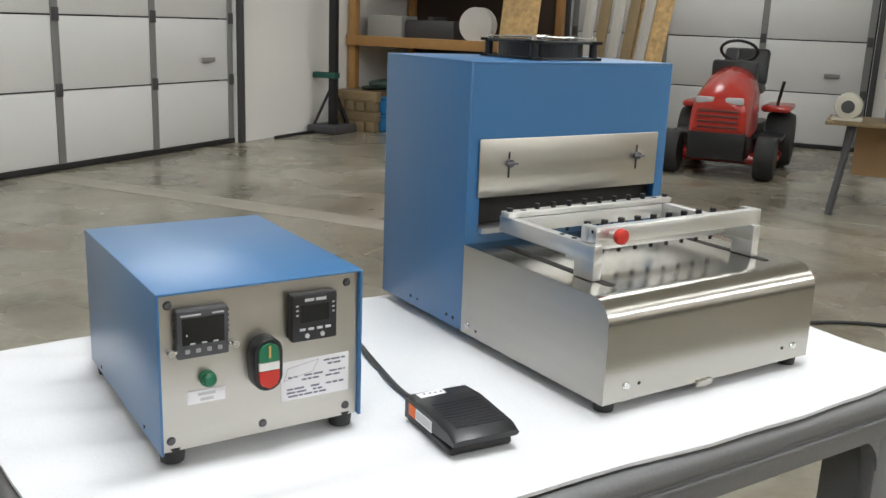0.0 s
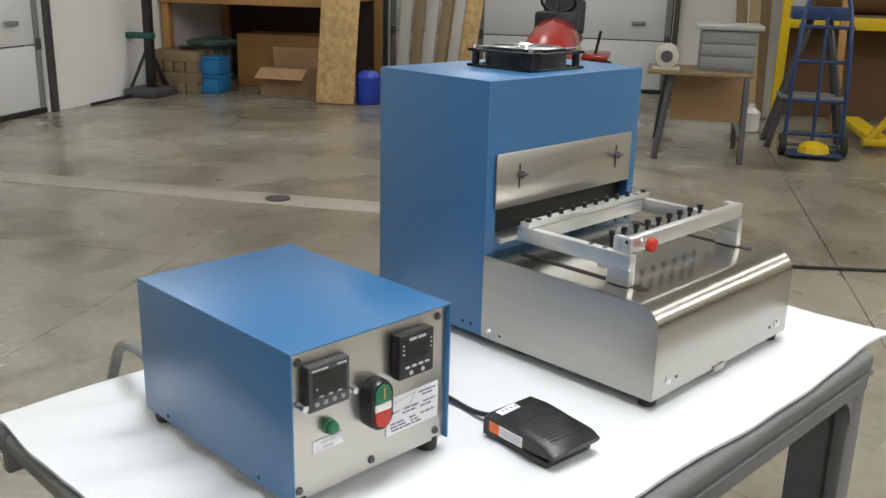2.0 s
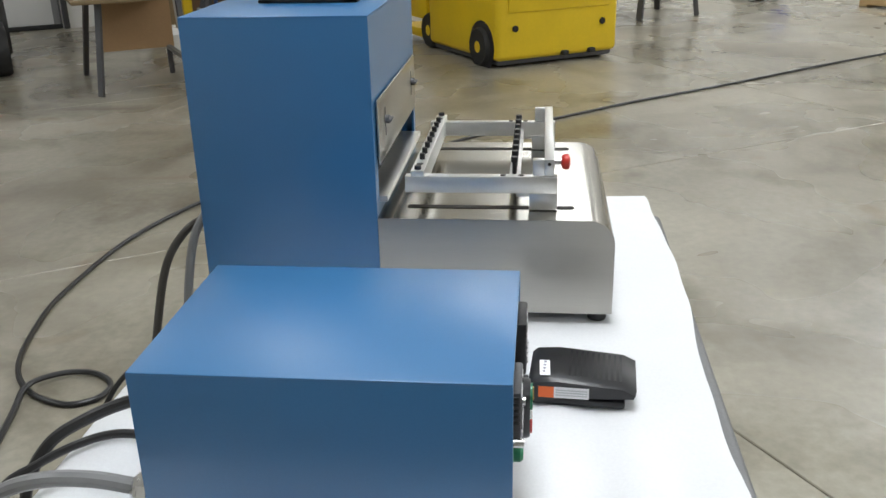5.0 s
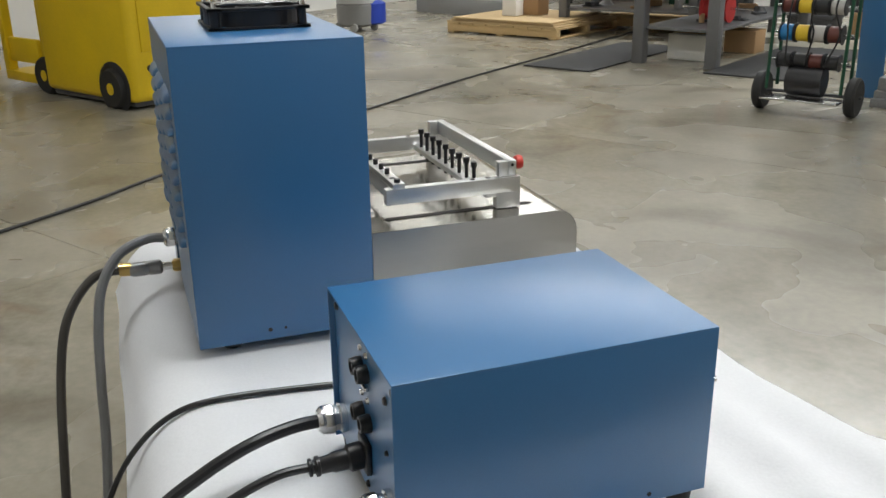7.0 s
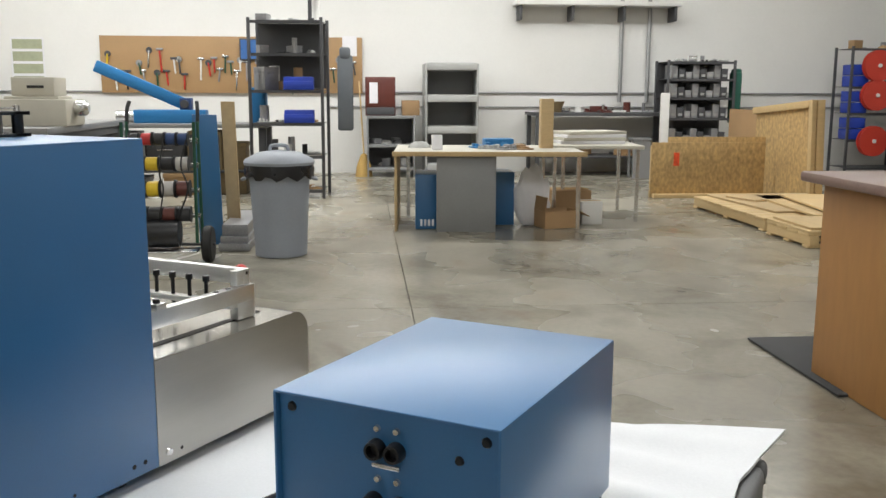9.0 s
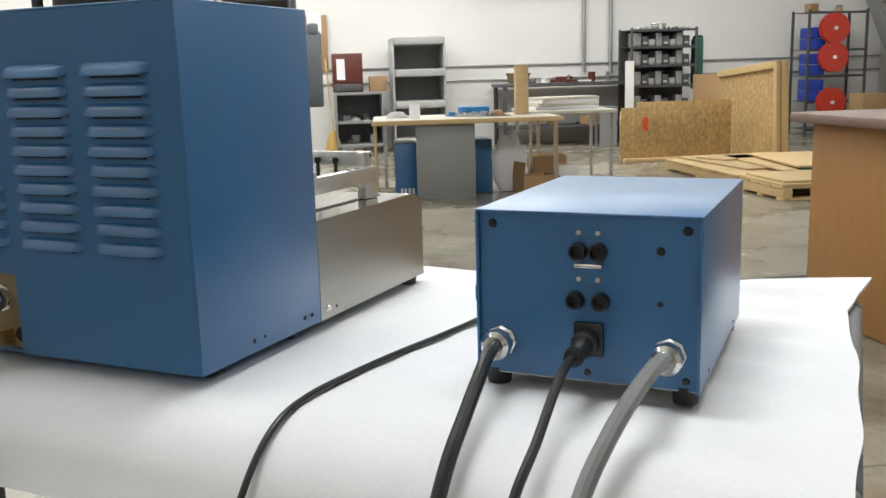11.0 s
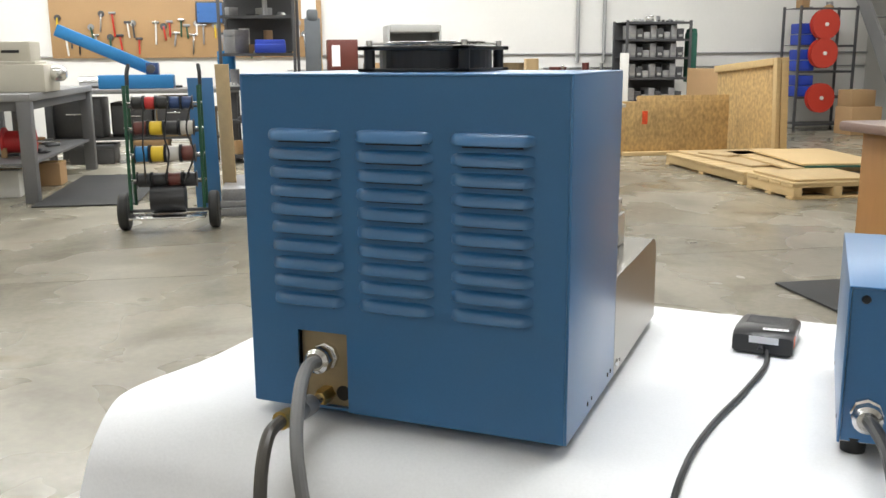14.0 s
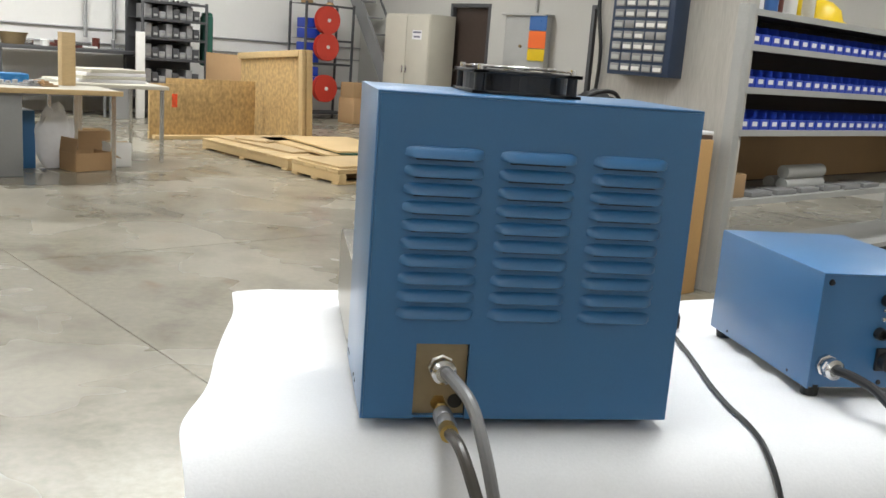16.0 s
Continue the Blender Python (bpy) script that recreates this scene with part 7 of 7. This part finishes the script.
bx(top, -0.70, 0.72, -0.45, 0.332, 0.856, 0.90, 0.012)
part("worktop", top, WORKTOP, o)
part("bumper", box(0.60, 0.66, 0.30, 0.372, 0.80, 0.855, 0.012), WORKTOP, o)
o = thing("black_bag", "slumped black fabric bag on the counter", "bag", R(-3.05, 2.55, 0.901))
bg = bmesh.new()
bmesh.ops.create_icosphere(bg, subdivisions=4, radius=1.0)
for v in bg.verts:
    n = 1 + 0.16 * noise.noise(v.co * 2.1) + 0.06 * noise.noise(v.co * 6.0)
    v.co = Vector((v.co.x * 0.24 * n, v.co.y * 0.15 * n, max(0.0, (v.co.z + 0.55) * 0.12 * n)))
part("body", bg, mat("black_nylon", (0.014, 0.014, 0.016), 0.6, 0, (60, 0.2), (6, 0.2), (30, 0.5)), o)
part("strap", hose(bmesh.new(), [(-0.2, 0.05, 0.1), (-0.05, 0.08, 0.19), (0.12, 0.06, 0.17), (0.22, 0.05, 0.06)], 0.012, 6), BLACK, o)
solid("plastic_cup", lathe(bmesh.new(), [(0.03, 0), (0.042, 0.10), (0.038, 0.10)], 16), mat("frosted_plastic", (0.5, 0.58, 0.66), 0.3), "frosted plastic cup on the counter", "cup", R(-3.2, 2.2, 0.901))
solid("red_tin", lathe(bmesh.new(), [(0.035, 0), (0.035, 0.05), (0.03, 0.055)], 14), REDP, "small red tin on the counter", "tin", R(-3.35, 2.25, 0.901))
solid("dark_jar", lathe(bmesh.new(), [(0.025, 0), (0.028, 0.05), (0.018, 0.07)], 12), OLDWOOD, "small brown jar on the counter", "jar", R(-3.42, 2.22, 0.901))
solid("paper_pad", box(-0.07, 0.07, -0.05, 0.05, 0, 0.02, 0.003), PAPER, "white paper pad on the counter", "pad", R(-3.45, 2.12, 0.901))
for k in range(4):
    solid("paper_bundle", box(-0.14, 0.14, -0.10, 0.10, 0, 0.018, 0.003), PAPER if k % 2 else BEIGE, "loose papers in a pile on the counter", "papers", R(-2.75, 2.62, 0.901 + 0.019 * k, 14 * k))

setting("wall_5", box(-3.72, -3.60, -3.05, -2.02, 0, 3.0), GREYBOARD, "weathered grey panelled end wall of a rack", R(0, 0))
o = thing("drawer_cabinet", "dark blue small-parts cabinet with clear labelled drawers", "cabinet", R(-3.598, 2.62, 1.19))
part("case", box(0.0, 0.14, -0.20, 0.24, 0, 0.78, 0.006), mat("dark_blue_enamel", (0.025, 0.045, 0.09), 0.4), o)
for r in range(12):
    for c in range(5):
        y = -0.175 + 0.077 * c
        d = part("drawer", box(0.141, 0.147, y, y + 0.066, 0.022 + 0.062 * r, 0.066 + 0.062 * r, 0.002), GREYSTEEL, o)
        if rnd.random() < 0.85:
            part("drawer_label", box(0.1475, 0.149, y + 0.006, y + 0.060, 0.030 + 0.062 * r, 0.052 + 0.062 * r), LTGREY if rnd.random() < 0.6 else WHITEP, d)
solid("wall_cable", hose(bmesh.new(), [(0, 0, 0), (0.0, 0.02, 0.35), (0.0, -0.03, 0.7), (0.01, -0.01, 1.3)], 0.012), CABLEBK, "black cable hanging beside a cabinet", "cable", R(-3.58, 3.0, 0.95))


def bin_rack():
    o = thing("bin_rack", "grey steel rack of small blue bins with white labels", "rack", R(-5.35, 2.28))
    L, D = 1.72, 0.27
    for s in (-1, 1):
        part("end_post", box(s * L - 0.035, s * L + 0.035, D - 0.06, D + 0.01, 0, 1.62, 0.004), LTGREY, o)
        part("end_sheet", box(s * L - 0.006, s * L + 0.006, -D, D - 0.061, 0, 1.62), LTGREY, o)
    # dark sheet paints the shade seen between and behind the bins
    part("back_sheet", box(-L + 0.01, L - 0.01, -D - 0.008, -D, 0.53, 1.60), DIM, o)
    for z in (0.12, 0.53, 0.935, 1.175, 1.41, 1.60):
        b = bmesh.new()
        bx(b, -L + 0.036, L - 0.036, -D, D - 0.02, z - 0.01, z)
        bx(b, -L + 0.036, L - 0.036, D - 0.02, D, z - 0.035, z)
        part("shelf", b, LTGREY, o)
    part("card_back", box(-L + 0.04, L - 0.04, -D + 0.003, -D + 0.01, 0.54, 0.89), CARD, o)
    bm = bmesh.new()
    w = 0.050
    for x0, x1, y0, y1, z0, z1 in ((-w, w, -0.13, 0.13, 0, 0.004), (-w, -w + 0.003, -0.13, 0.10, 0.004, 0.098), (w - 0.003, w, -0.13, 0.10, 0.004, 0.098), (-w, w, -0.13, -0.127, 0.004, 0.10), (-w, w, 0.10, 0.13, 0.004, 0.058)):
        bx(bm, x0, x1, y0, y1, z0, z1)
    me = mesh_of("bin", bm, BINBLUE)
    lab = mesh_of("bin_label", box(-0.026, 0.026, 0.131, 0.133, 0.020, 0.046), PAPER)
    for z in (0.936, 1.176, 1.411):
        for k in range(30):
            x = L - 0.12 - k * 0.111
            b = tagged(new("parts_bin", me), "small blue plastic bin with a white label", "bin", "bins in the rack")
            b.matrix_world = R(-5.35, 2.28, z) @ pose(x, 0.12, 0)
            q = new("label", lab)
            q.parent = b
    for k in range(3):
        solid("steel_tube", lathe(bmesh.new(), [(0.04, -0.25), (0.045, -0.24), (0.045, 0.24), (0.04, 0.25)], 16, pose(0, 0, 0.045, 0, 90)), LTGREY, "grey rolled tube lying on a rack shelf", "tube", R(-4.75, 2.15 + 0.09 * (k % 2), 0.531 + 0.08 * (k // 2)))
    carton(R(-3.85, 2.15, 0.531), 0.08, 0.08, 0.14, "small brown carton on a rack shelf")
    for k in range(6):
        solid("parts_tray", box(-0.12, 0.12, -0.1, 0.1, 0, 0.03, 0.004), GREYSTEEL, "shallow grey tray on a rack shelf", "tray", R(-4.1 - 0.3 * k, 2.15, 0.531))
    for k in range(7):
        h = 0.16 + 0.03 * (k % 3)
        mm = (WHITEP, PAPER, SCREENBLUE, MAROON, WHITEP, YELLOW, BEIGE)[k]
        solid("bottle", lathe(bmesh.new(), [(0.035, 0), (0.04, 0.01), (0.04, h), (0.015, h + 0.03), (0.015, h + 0.05)], 14), mm, "plastic bottle on top of a rack", "bottle", R(-3.85 - 0.11 * k, 2.15 + 0.03 * (k % 2), 1.601))
    solid("yellow_hard_hat", lathe(bmesh.new(), [(0.18, 0), (0.15, 0.015), (0.13, 0.08), (0.07, 0.13), (0.01, 0.145)], 20), YELLOW, "yellow hard hat on top of a rack", "hard hat", R(-4.75, 2.2, 1.601))


bin_rack()

# the long extension cord over the floor
o = thing("extension_cord", "long dark extension cord with a loop on the floor", "cord")
part("jacket", hose(bmesh.new(), [(9.0, -6.0, 0.009), (8.6, -5.48, 0.009), (7.5, -4.08, 0.009), (6.39, -2.62, 0.009), (5.40, -1.45, 0.009), (4.81, -0.72, 0.009), (4.05, 0.10, 0.009), (3.67, 0.45, 0.009), (3.33, 0.82, 0.009), (3.10, 1.10, 0.009),
                                  (2.84, 1.31, 0.009), (2.33, 1.46, 0.009), (1.78, 1.475, 0.009), (1.50, 1.43, 0.009), (1.25, 1.35, 0.009), (1.106, 1.237, 0.009), (1.043, 1.10, 0.009), (1.085, 1.02, 0.009), (1.165, 1.022, 0.009), (1.22, 1.10, 0.010),
                                  (1.195, 1.187, 0.018), (1.106, 1.240, 0.026), (0.975, 1.215, 0.012), (0.62, 1.12, 0.009), (0.42, 1.05, 0.009), (0.2, 0.95, 0.009)], 0.0085, 10, 8), CABLEBK, o)
